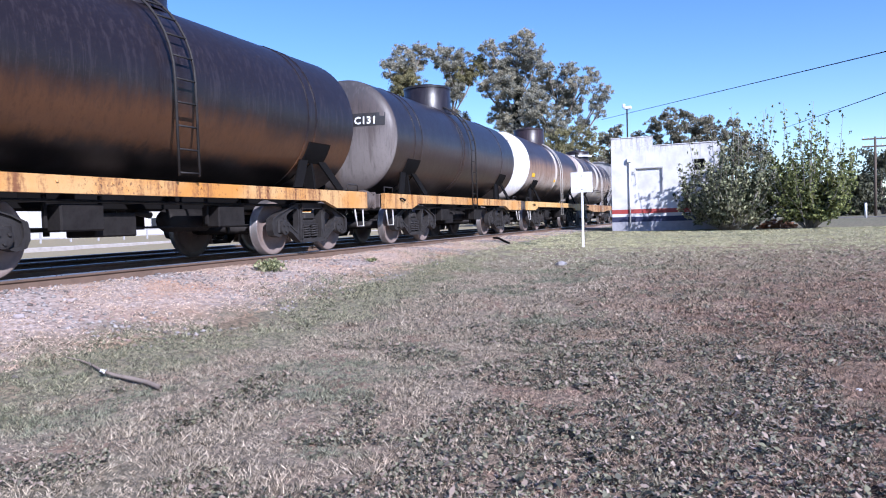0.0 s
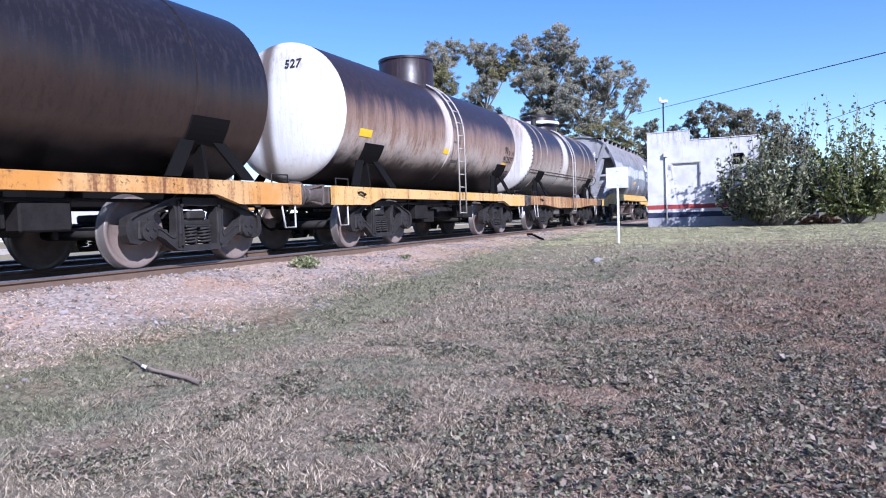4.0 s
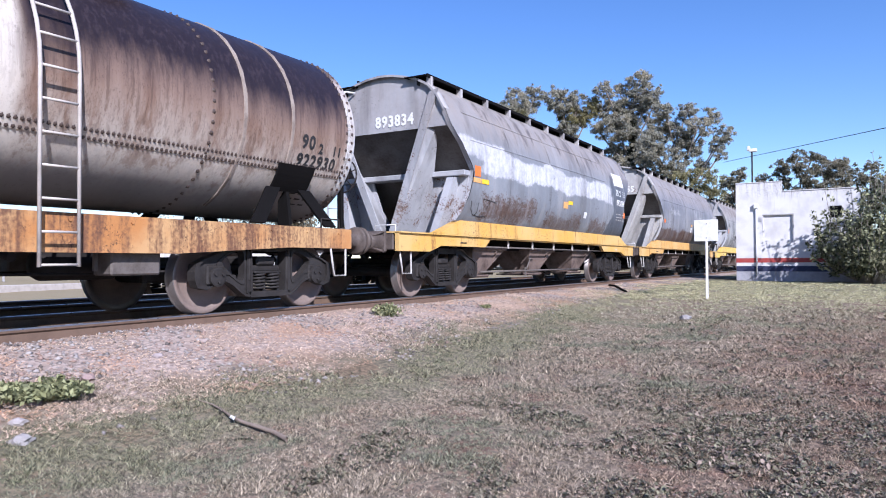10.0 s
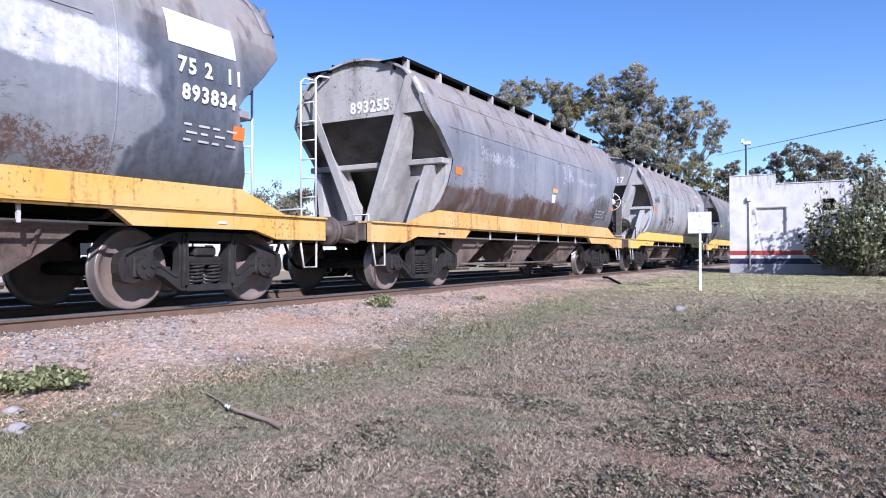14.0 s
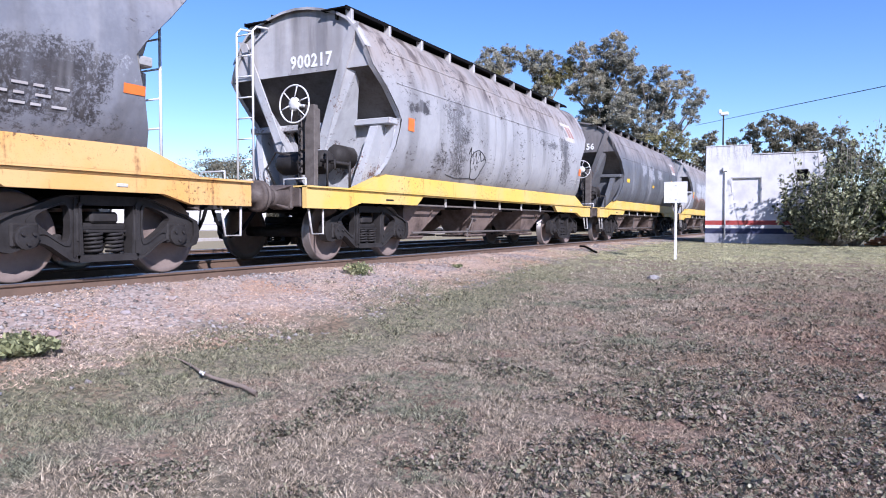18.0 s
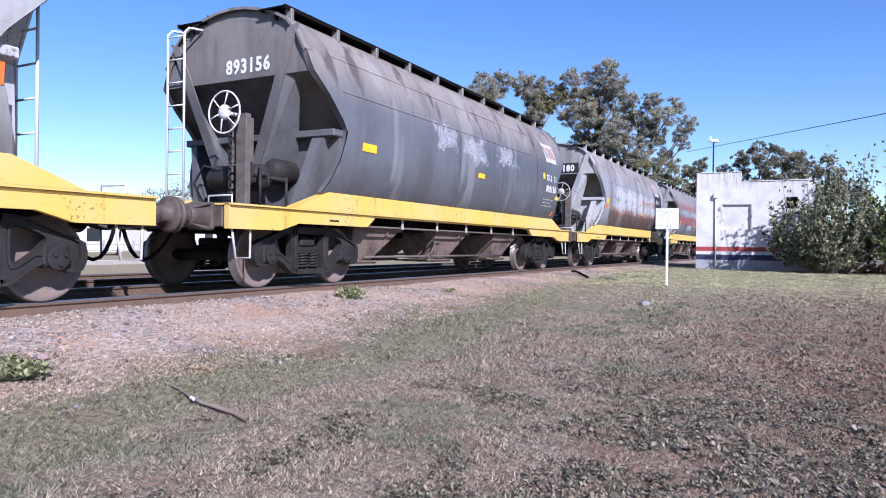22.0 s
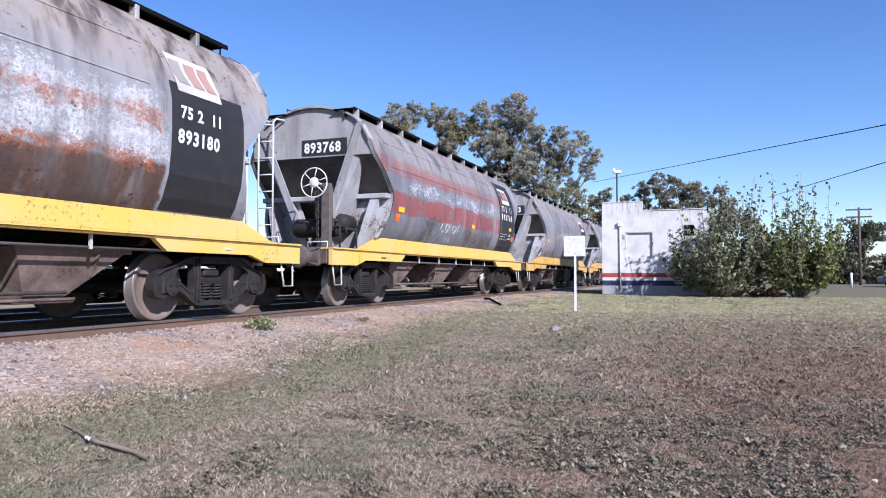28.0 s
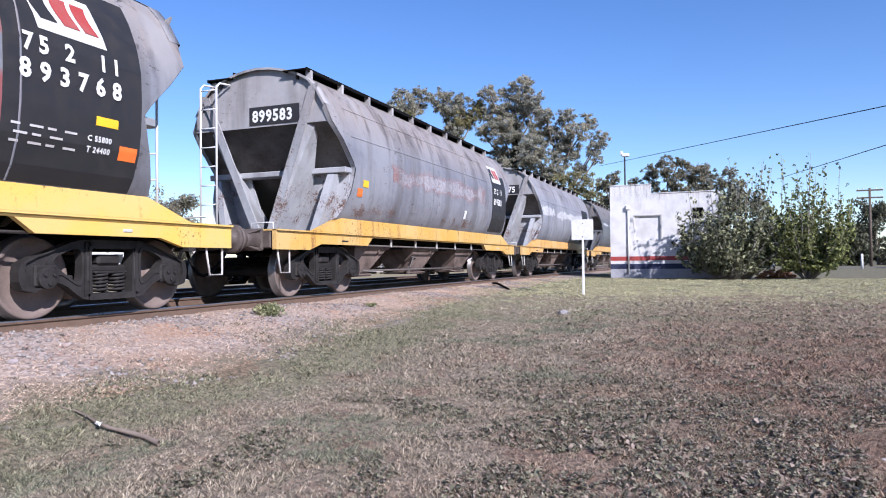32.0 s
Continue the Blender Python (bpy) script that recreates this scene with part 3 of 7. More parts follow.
def hopper_paint(name, base, light, pale=(0, 0, 0.0), pale_colour=(0.5, 0.5, 0.51), rust=(0, 0, 0.0), rust_colour=(0.115, 0.06, 0.04), roof=0.6, red=None, seed=0.0, streak=0.5, flecks=0.25, spots=()):
    """Weathered hopper paint: pale and rust are (from z, to z, amount)."""
    m = Mat(name, 0.62, 0.0, 0.35)
    big = m.noise(0.55, 5, 0.55, m.stretch(1, 1, 1, (seed, seed * 2, 0)))
    fine = m.noise(9, 6, 0.65)
    runs = m.noise(1.0, 6, 0.6, m.stretch(3.2, 3.2, 0.35, (seed, seed, 0)))
    z = m.axis("Z")
    col = m.mix(base, light, m.span(m.calc("ADD", m.calc("MULTIPLY", big, 0.7), m.calc("MULTIPLY", fine, 0.3)), 0.38, 0.62))
    if red is not None:
        for lo, hi, shade in red:
            wob = m.calc("ADD", z, m.calc("MULTIPLY", m.calc("SUBTRACT", m.noise(1.4, 4), 0.5), 0.35))
            band = m.calc("MULTIPLY", m.span(wob, lo, lo + 0.06), m.span(wob, hi, hi - 0.06))
            col = m.mix(col, shade, m.calc("MULTIPLY", m.calc("MULTIPLY", band, m.span(m.axis("Y"), 3.5, 3.2)), m.calc("MULTIPLY", m.span(m.noise(2.2, 7, 0.75, m.stretch(1, 0.7, 1, (seed, 3, 0))), 0.3, 0.5), 0.85)))
    if pale[2] > 0:
        n = m.calc("ADD", m.calc("MULTIPLY", m.noise(0.75, 6, 0.62, m.stretch(1, 0.8, 1.7, (seed + 4, 0, seed)), 0.6), 0.8), m.calc("MULTIPLY", fine, 0.2))
        band = m.calc("MULTIPLY", m.span(z, pale[0] - 0.15, pale[0] + 0.3), m.span(z, pale[1] + 0.15, pale[1] - 0.3))
        n = m.calc("ADD", n, m.calc("MULTIPLY", m.calc("SUBTRACT", band, 1.0), 0.3))
        col = m.mix(col, m.mix(pale_colour, tuple(0.7 * c for c in pale_colour), m.span(fine, 0.4, 0.7)), m.span(n, 0.58 - 0.2 * pale[2], 0.6 - 0.2 * pale[2]))
    if rust[2] > 0:
        n = m.calc("ADD", m.calc("MULTIPLY", m.noise(0.9, 7, 0.7, m.stretch(1, 1, 1, (seed, 9, 2))), 0.62), m.calc("MULTIPLY", m.noise(30, 5, 0.7), 0.38))
        band = m.calc("MULTIPLY", m.span(z, rust[0] - 0.3, rust[0] + 0.2), m.span(z, rust[1] + 0.2, rust[1] - 0.45))
        n = m.calc("ADD", n, m.calc("MULTIPLY", m.calc("SUBTRACT", band, 1.0), 0.22))
        shade = m.mix(rust_colour, (0.19, 0.1, 0.06), m.span(fine, 0.45, 0.7))
        col = m.mix(col, shade, m.calc("MULTIPLY", m.span(band, 0.0, 0.1), m.span(n, 0.6 - 0.18 * rust[2], 0.65 - 0.18 * rust[2])))
    if spots:
        y, rag = m.axis("Y"), m.calc("SUBTRACT", m.calc("ADD", m.calc("MULTIPLY", m.noise(1.3, 3, 0.6, m.stretch(1, 1, 1, (seed, 5, 1))), 0.35), m.calc("MULTIPLY", m.noise(13, 8, 0.85, m.stretch(1, 0.7, 1)), 0.65)), 0.5)
        y = m.calc("ADD", y, m.calc("MULTIPLY", m.calc("SUBTRACT", m.noise(0.9, 3, 0.5, m.stretch(1, 1, 1, (seed, 2, 8))), 0.5), 1.6))
        drift = m.calc("ADD", z, m.calc("MULTIPLY", m.calc("SUBTRACT", m.noise(0.75, 4, 0.55, m.stretch(1, 1, 0.4, (seed, 6, 3))), 0.5), 0.55))
        speck = m.span(m.noise(24, 6, 0.75), 0.4, 0.52)
        for y0, y1, z0, z1, shade, torn in spots:
            across = m.calc("MULTIPLY", m.calc("MINIMUM", m.calc("SUBTRACT", y, y0), m.calc("SUBTRACT", y1, y)), 0.6)
            inside = m.calc("MINIMUM", across, m.calc("MINIMUM", m.calc("SUBTRACT", drift, z0), m.calc("SUBTRACT", z1, drift)))
            inside = m.calc("ADD", inside, m.calc("MULTIPLY", rag, torn))
            tone = m.mix(tuple(0.72 * c for c in shade), shade, m.span(fine, 0.35, 0.6))
            cover = m.span(inside, -0.02, 0.05)
            if torn >= 1.0:
                cover = m.calc("MULTIPLY", cover, m.calc("MAXIMUM", speck, m.span(inside, 0.1, 0.3)))
            col = m.mix(col, tone, m.calc("MULTIPLY", cover, m.calc("ADD", 0.68, m.calc("MULTIPLY", m.span(runs, 0.35, 0.55), 0.3))))
    top = m.calc("MULTIPLY", m.span(z, 2.7, 3.5), m.calc("ADD", 0.62, m.calc("MULTIPLY", m.span(runs, 0.38, 0.6), 0.38)))
    col = m.mix(col, m.mix((0.29, 0.245, 0.21), (0.12, 0.095, 0.08), m.span(runs, 0.5, 0.66)), m.calc("MULTIPLY", top, roof))
    col = m.mix(col, (0.06, 0.055, 0.055), m.calc("MULTIPLY", m.span(runs, 0.55, 0.75), streak * 0.6))
    broad = m.noise(1.0, 4, 0.55, m.stretch(1.5, 1.5, 0.16, (seed + 3, seed, 0)))
    col = m.mix(col, (0.075, 0.066, 0.06), m.calc("MULTIPLY", m.span(broad, 0.52, 0.66), 0.2 + 0.35 * streak))
    col = m.mix(col, (0.36, 0.35, 0.345), m.calc("MULTIPLY", m.span(broad, 0.43, 0.33), 0.3))
    scratch = m.span(m.noise(1.0, 5, 0.8, m.stretch(2, 4.5, 34, (seed, 0, 0))), 0.69, 0.72)
    col = m.mix(col, (0.05, 0.045, 0.045), m.calc("MULTIPLY", scratch, 0.5))
    fleck = m.calc("MULTIPLY", m.span(m.noise(1.0, 7, 0.8, m.stretch(9, 6, 14, (seed, 1, 0))), 0.6 - 0.06 * flecks, 0.63 - 0.06 * flecks), m.span(m.noise(0.9, 4, 0.6, m.stretch(1, 1, 1, (seed + 7, 0, 0))), 0.56 - 0.12 * flecks, 0.62 - 0.12 * flecks))
    col = m.mix(col, (0.045, 0.032, 0.028), m.calc("MULTIPLY", fleck, min(1.0, 0.35 + flecks)))
    dents = m.noise(1.1, 3, 0.5)
    m.bump(m.calc("ADD", m.calc("MULTIPLY", dents, 1.0), m.calc("MULTIPLY", fine, 0.06)), 0.6, 0.08)
    return m.done(col, m.calc("ADD", m.calc("MULTIPLY", fine, 0.2), 0.38))


FADED_WHITE = plain("faded_white_paint", (0.5, 0.48, 0.46), 0.7, 0.0, 0.6, 4, (0.27, 0.22, 0.2))
FADED_RED = plain("faded_red_paint", (0.36, 0.2, 0.17), 0.7, 0.0, 0.7, 6, (0.3, 0.25, 0.22))
FADED_GREY = plain("faded_grey_paint", (0.25, 0.24, 0.23), 0.7, 0.0, 0.6, 6, (0.35, 0.3, 0.28))
# Grey darkened for the shade under the roof end; the rust is its own.
SLOPE = plain("rusted_shaded_slope_steel", (0.12, 0.112, 0.105), 0.8, 0.0, 1.0, 1.6, (0.035, 0.02, 0.015), 26, 0.3)
HANGER = plain("grimy_grey_steel", (0.12, 0.105, 0.095), 0.8, 0.0, 0.8, 8)
RUST_STEEL = plain("rusty_chute_steel", (0.17, 0.125, 0.104), 0.8, 0.0, 1.0, 2.2, (0.03, 0.019, 0.015), 22, 0.5)


def make_hopper(label, paint, sill, number, plate, wheel, marks, seed, end_paint):
    wagon = thing("hopper_wagon", label, "train wagon", group="train wagons")
    # curved side and roof sheets
    rings = []
    dense = []
    for (za, xa), (zb, xb) in zip(SIDE, SIDE[1:]):
        dense += [(za + (zb - za) * k / 2, xa + (xb - xa) * k / 2) for k in range(2)]
    dense.append(SIDE[-1])
    outline = [(x, z) for z, x in dense] + [(-x, z) for z, x in reversed(dense[:-1])]
    body = Solid()
    cuts = [-1.0, -0.93, -0.8, -0.6, -0.4, -0.2, 0.0, 0.2, 0.4, 0.6, 0.8, 0.93, 1.0]
    body.rows([[(x, c * hopper_edge(z), z) for x, z in outline] for c in cuts])
    part("body", body, paint, wagon, "curved steel body sheet, weathered paint")
    # weld seams on the side
    for y in (-3.4, -1.1, 1.15, 3.45):
        seam = Solid()
        zs = np.linspace(1.44, 4.0, 18)
        seam.rows([[(hopper_half(z) + 0.006, y - 0.012, z) for z in zs], [(hopper_half(z) + 0.012, y, z) for z in zs], [(hopper_half(z) + 0.006, y + 0.012, z) for z in zs]])
        part("weld_seam", seam, paint, wagon)
    # lap joint along the side
    for z in (2.96, 3.5):
        lap = Solid()
        ys = np.linspace(-5.2, 3.2, 12)
        lap.rows([[(hopper_half(z + d) + k, y, z + d) for y in ys] for d, k in ((-0.012, 0.002), (-0.010, 0.009), (0.010, 0.008), (0.02, 0.002))], False)
        part("lap_joint", lap, paint, wagon)
    for m, near in ((Matrix(), True), (TURN, False)):
        # upper end sheet
        face = Solid()
        top = [(x * 0.995, z) for x, z in outline if z >= 3.13]
        face.prism(top, "y", -5.82, -5.76)
        part("end_sheet", face, end_paint, wagon, at=m)
        lip = Solid()
        arc = [(x, z) for x, z in outline if z >= 3.4]
        lip.rows([[(x, -5.9, z + 0.012) for x, z in arc], [(x, -5.7, z + 0.012) for x, z in arc]])
        lip.rows([[(x, -5.9, z + 0.012) for x, z in arc], [(x * 0.985, -5.9, z - 0.03) for x, z in arc]], False)
        part("roof_lip", lip, end_paint, wagon, at=m)
        # sloping end sheet under it, its shade put into the colour
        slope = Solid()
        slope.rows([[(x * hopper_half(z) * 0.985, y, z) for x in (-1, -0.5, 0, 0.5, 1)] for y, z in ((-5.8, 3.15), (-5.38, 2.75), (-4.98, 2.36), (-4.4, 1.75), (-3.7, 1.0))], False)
        part("slope_sheet", slope, SLOPE, wagon, "rusted sloping end sheet, darkened for shade", at=m)
        beam = Solid().box(-1.44, 1.44, -5.34, -5.04, 2.27, 2.38, b=0.015)
        part("cross_beam", beam, end_paint, wagon, at=m)
        for s in (1, -1):
            # strut from the roof corner down to the middle of the headstock
            st = Solid()
            a0, a1 = Vector((s * 1.12, -5.87, 3.82)), Vector((s * 0.13, -5.7, 1.15))
            b0, b1 = Vector((s * 1.13, -5.75, 3.3)), Vector((s * 0.34, -4.75, 1.15))
            w = Vector((s * 0.022, 0, 0.0))
            st.add([a0 - w, a1 - w, b1 - w, b0 - w, a0 + w, a1 + w, b1 + w, b0 + w], [(0, 1, 2, 3), (7, 6, 5, 4), (0, 4, 5, 1), (3, 2, 6, 7), (1, 5, 6, 2), (0, 3, 7, 4)])
            fl = Vector((s * 0.09, 0, 0.03))
            st.add([a0 - fl, a1 - fl, a1 + fl, a0 + fl, a0 - fl + Vector((0, -0.03, 0)), a1 - fl + Vector((0, -0.03, 0)), a1 + fl + Vector((0, -0.03, 0)), a0 + fl + Vector((0, -0.03, 0))], [(0, 1, 2, 3), (7, 6, 5, 4), (0, 4, 5, 1), (1, 5, 6, 2), (2, 6, 7, 3), (3, 7, 4, 0)])
            part("end_strut", st, end_paint, wagon, at=m)
            cheek = Solid()
            cheek.prism([(s * 0.26, 1.15), (s * 1.02, 1.15), (s * 1.2, 1.42), (s * 1.36, 1.75), (s * 1.42, 2.27), (s * 0.64, 2.27)], "y", -5.16, -5.12)
            part("lower_end_plate", cheek, end_paint, wagon, at=m)
            rib = Solid()
            rib.add([(s * 1.12, -5.16, 2.27), (s * 1.12, -5.42, 2.24), (s * 0.86, -5.62, 1.15), (s * 0.86, -5.16, 1.15), (s * 1.26, -5.16, 2.27), (s * 1.26, -5.4, 2.24), (s * 1.0, -5.6, 1.15), (s * 1.0, -5.16, 1.15)],
                    [(0, 1, 2, 3), (7, 6, 5, 4), (0, 4, 5, 1), (1, 5, 6, 2), (2, 6, 7, 3), (3, 7, 4, 0)])
            part("gusset", rib, end_paint, wagon, at=m)
            skirt = Solid()
            zz = (1.42, 1.6, 1.9, 2.2, 2.4, 2.85, 3.15, 3.45, 3.75)
            skirt.rows([[(s * hopper_half(z) * 0.995, -hopper_edge(z) - 0.012, z) for z in zz], [(s * (hopper_half(z) - 0.09), -hopper_edge(z) - 0.008, z) for z in zz]])
            part("edge_strip", skirt, end_paint, wagon, at=m)
        # ladder
        if not near:
            stub = Solid()
            for x in (-1.12, -0.8):
                stub.tube((x, -5.72, 1.14), (x, -5.72, 3.0), 0.017, 7)
            for k in range(5):
                stub.tube((-1.12, -5.72, 1.35 + 0.34 * k), (-0.8, -5.72, 1.35 + 0.34 * k), 0.012, 6)
            part("ladder", stub, WHITE_PAINT, wagon, "white tubular end ladder", at=m)
        lad = Solid()
        for x in (-1.04, -0.7):
            lad.pipe([(x, -6.12, 1.15), (x, -6.12, 3.92), (x + 0.02, -6.05, 4.0), (x + 0.1, -5.85, 4.0)], 0.02, 7)
        for k in range(8):
            lad.tube((-1.04, -6.12, 1.35 + 0.36 * k), (-0.7, -6.12, 1.35 + 0.36 * k), 0.013, 6)
        if near:
            part("ladder", lad, WHITE_PAINT, wagon, "white tubular end ladder", at=m)
        for x in (0.55, -0.95):
            rail = Solid().pipe([(x, -6.9, 1.13), (x, -6.9, 1.28), (x + 0.4, -6.9, 1.28), (x + 0.4, -6.9, 1.13)], 0.013, 6)
            part("grab_rail", rail, WHITE_PAINT, wagon, at=m)
        # roof rails at the end
        hoop = Solid().pipe([(-0.6, -5.75, 4.1), (-0.6, -5.75, 4.26), (-0.6, -5.3, 4.26), (-0.6, -5.3, 4.1)], 0.014, 6)
        part("roof_rail", hoop, BLACK, wagon, at=m)
    # running boards on brackets
    for s in (1, -1):
        board = Solid()
        board.box(s * 0.55, s * 1.02, -5.95, 5.35, 4.1, 4.12)
        board.box(s * 1.0, s * 1.025, -5.95, 5.35, 4.07, 4.13)
        part("running_board", board, BLACK, wagon, "dark steel roof walkway")
        # Black sheet added as the shade below the overhanging board.
        part("walkway_shade", Solid().box(s * 0.78, s * 0.8, -5.9, 5.3, 3.95, 4.1), BLACK, wagon)
        for k in range(10):
            y = -5.8 + 1.16 * k
            br = Solid().box(s * 0.93, s * 1.045, y - 0.035, y + 0.035, 3.9, 4.099, b=0.008)
            part("bracket", br, end_paint, wagon)
    hatch = Solid()
    hatch.box(-0.32, 0.32, -5.2, 5.2, 4.22, 4.29, b=0.02)
    part("roof_hatch", hatch, end_paint, wagon)
    # the body stands back of the bogies' middle
    back = Matrix.Translation((0, 0.13, 0)) @ Matrix.Diagonal((BROAD, 0.973, 1, 1))
    for ob in wagon.children:
        ob.matrix_basis = back @ ob.matrix_basis
    # sills
    for s in (1, -1):
        side = Solid()
        for e in (-1, 1):
            side.prism([(e * 6.975, 0.82), (e * 6.975, 1.14), (e * 3.55, 1.14), (e * 3.85, 0.93), (e * 5.6, 0.93), (e * 6.0, 0.82)], "x", s * 1.29, s * 1.37)
        side.box(s * 1.1, s * 1.41, -6.975, 6.975, 1.125, 1.15)
        side.box(s * 1.3, s * 1.385, -6.5, 6.5, 1.095, 1.125, b=0.01)
        part("sill", side, sill, wagon, "yellow side sill streaked with rust")
        up = Solid()
        up.add([(s * 1.41, -5.75, 1.152), (s * 1.41, 6.1, 1.152), (s * 1.4, 5.35, 1.43), (s * 1.4, -4.95, 1.43), (s * 1.18, -5.75, 1.152), (s * 1.18, 6.1, 1.152), (s * 1.24, 5.35, 1.43), (s * 1.24, -4.95, 1.43)],
               [(0, 1, 2, 3), (4, 7, 6, 5), (0, 3, 7, 4), (1, 5, 6, 2), (3, 2, 6, 7)])
        part("side_plate", up, sill, wagon, "sloping yellow side plate")
        pipe = Solid().tube((s * 1.27, -3.95, 0.94), (s * 1.27, 3.85, 0.94), 0.018, 8)
        part("brake_pipe", pipe, HANGER, wagon)
        for k in range(6):
            y = -3.93 + k * 1.33
            part("pipe_hanger", Solid().box(s * 1.27, s * 1.3, y - 0.018, y + 0.018, 0.92, 1.1), STEP_PAINT, wagon)
        # Added black strip that stands for the shaded recess behind the sill.
        part("shade_strip", Solid().box(s * 0.92, s * 0.97, -4.0, 4.0, 1.03, 1.13), BLACK, wagon)
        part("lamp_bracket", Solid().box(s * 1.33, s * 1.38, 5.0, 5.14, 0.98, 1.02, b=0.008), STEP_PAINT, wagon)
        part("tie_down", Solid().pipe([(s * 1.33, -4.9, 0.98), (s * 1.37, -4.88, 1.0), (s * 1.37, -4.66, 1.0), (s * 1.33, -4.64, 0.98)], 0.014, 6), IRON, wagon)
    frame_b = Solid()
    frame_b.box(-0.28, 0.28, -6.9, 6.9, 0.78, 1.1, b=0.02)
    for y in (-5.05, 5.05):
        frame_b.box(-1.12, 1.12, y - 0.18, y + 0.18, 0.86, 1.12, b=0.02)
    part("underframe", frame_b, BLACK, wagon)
    deck = Solid()
    deck.box(-1.25, 1.25, -6.972, -6.85, 0.84, 1.12, b=0.015).box(-1.25, 1.25, -6.9, -5.3, 1.1, 1.122)
    head = deck.mesh("headstock", BUFFER)
    for m in (Matrix(), TURN):
        part("headstock", head, sill, wagon, at=m)
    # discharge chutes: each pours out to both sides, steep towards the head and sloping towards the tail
    # Black box added for the shaded void above the chutes.
    part("shade_box", Solid().box(-0.8, 0.8, -3.9, 3.5, 0.9, 1.12), BLACK, wagon)
    dents = random.Random(seed)
    for y in (-3.87, -0.97, 1.95):
        for s in (1, -1):
            k = [dents.uniform(-0.03, 0.03) for _ in range(4)]
            ch = Solid()
            q = [(0.0, y, 0.93), (s * 1.08, y, 0.93), (s * 1.08, y + 1.56, 0.93), (0.0, y + 1.56, 0.93),
                 (s * 0.35, y + 0.13 + k[0], 0.36), (s * 0.97, y + 0.16 + k[0], 0.36), (s * 0.97, y + 0.66 + k[1], 0.36), (s * 0.35, y + 0.6 + k[1], 0.36)]
            ch.add(q, [(0, 1, 5, 4), (1, 2, 6, 5), (2, 3, 7, 6), (3, 0, 4, 7), (4, 5, 6, 7)])
            part("chute", ch, RUST_STEEL, wagon, "rust-brown discharge chute")
            lip = Solid().box(s * 1.07, s * 1.1, y - 0.02, y + 1.58, 0.875, 0.945, b=0.008)
            part("chute_lip", lip, RUST_STEEL, wagon)
            rib = Solid().add([(s * 1.082, y + 1.05, 0.87), (s * 1.11, y + 1.05, 0.87), (s * 1.03, y + 0.99, 0.6), (s * 1.005, y + 0.99, 0.6), (s * 1.082, y + 1.08, 0.87), (s * 1.11, y + 1.08, 0.87), (s * 1.03, y + 1.02, 0.6), (s * 1.005, y + 1.02, 0.6)],
                              [(0, 1, 2, 3), (7, 6, 5, 4), (0, 4, 5, 1), (1, 5, 6, 2), (2, 6, 7, 3)])
            part("chute_rib", rib, RUST_STEEL, wagon)
            gate = Solid().box(s * 0.3, s * 1.04, y + 0.0, y + 0.78, 0.3, 0.35, b=0.01)
            gate.box(s * 1.0, s * 1.06, y - 0.25, y + 0.78, 0.325, 0.36, b=0.008)
            part("gate", gate, RUST_STEEL, wagon)
            slide = Solid().box(s * 0.4, s * 0.46, y - 0.45, y + 0.1, 0.32, 0.35).box(s * 0.9, s * 0.96, y - 0.45, y + 0.1, 0.32, 0.35)
            for j in range(3):
                slide.box(s * 0.42, s * 0.94, y - 0.42 + 0.16 * j, y - 0.38 + 0.16 * j, 0.325, 0.345)
            part("gate_slide", slide, GEAR, wagon)
    for s in (1, -1):
        part("gate_rod", Solid().tube((s * 1.05, -3.5, 0.42), (s * 1.05, 2.6, 0.42), 0.022, 8), HANGER, wagon)
        lever = Solid().box(s * 1.03, s * 1.07, -1.2, -1.15, 0.3, 0.5).tube((s * 1.08, -1.17, 0.45), (s * 1.06, -0.9, 0.72), 0.018, 6).tube((s * 1.06, -1.0, 0.72), (s * 1.06, -0.75, 0.68), 0.015, 6)
        part("gate_lever", lever, HANGER, wagon)
    for y in (-5.055, 5.055):
        add_bogie(wagon, y)
    end_gear(wagon, 6.975, 6.975, 7.5, 7.56, 1.3)
    # number plate at the end
    if plate:
        w = 0.158 * len(number) + 0.16
        if plate == "black":
            part("number_panel", patch(-0.23, w - 0.23, 3.18, 3.53, lambda a, b: (a, -5.54, b), 1, 1), BLACK_PAINT, wagon, "black panel behind the number")
        part("lettering", lettering(number, 0.3, on_end(-0.16, 3.25, -5.545), 0.9), STENCIL, wagon, "white stencilled number")
    if wheel:
        at_end = pose(0.16, 0.33, 0)
        hw = handwheel(Solid(), (0.34, -6.55, 2.5), 0.3)
        hw.tube((0.34, -6.55, 2.5), (0.34, -6.2, 2.5), 0.03, 8)
        part("brake_wheel", hw, WHITE_PAINT if wheel == "white" else STEP_PAINT, wagon, "spoked brake wheel", at=at_end)
        post_b = Solid().box(0.42, 0.62, -6.4, -6.3, 1.15, 2.5, b=0.01).box(0.2, 0.6, -6.3, -6.22, 1.8, 2.45, b=0.01)
        for k in range(9):
            post_b.box(0.3 + 0.03 * (k % 2), 0.36, -6.42, -6.38, 1.3 + 0.12 * k, 1.38 + 0.12 * k)
        part("brake_stand", post_b, HANGER, wagon, at=at_end)
        chain = Solid()
        for k in range(15):
            zc, flat = 2.36 - 0.075 * k, k % 2
            loop = [(0.37 + (0.026 * math.cos(a) if flat else 0.0), -6.46 + (0.0 if flat else 0.026 * math.cos(a)), zc + 0.05 * math.sin(a)) for a in np.linspace(0, 2 * math.pi, 9)]
            chain.pipe(loop, 0.009, 5)
        part("brake_chain", chain, IRON, wagon, at=at_end)
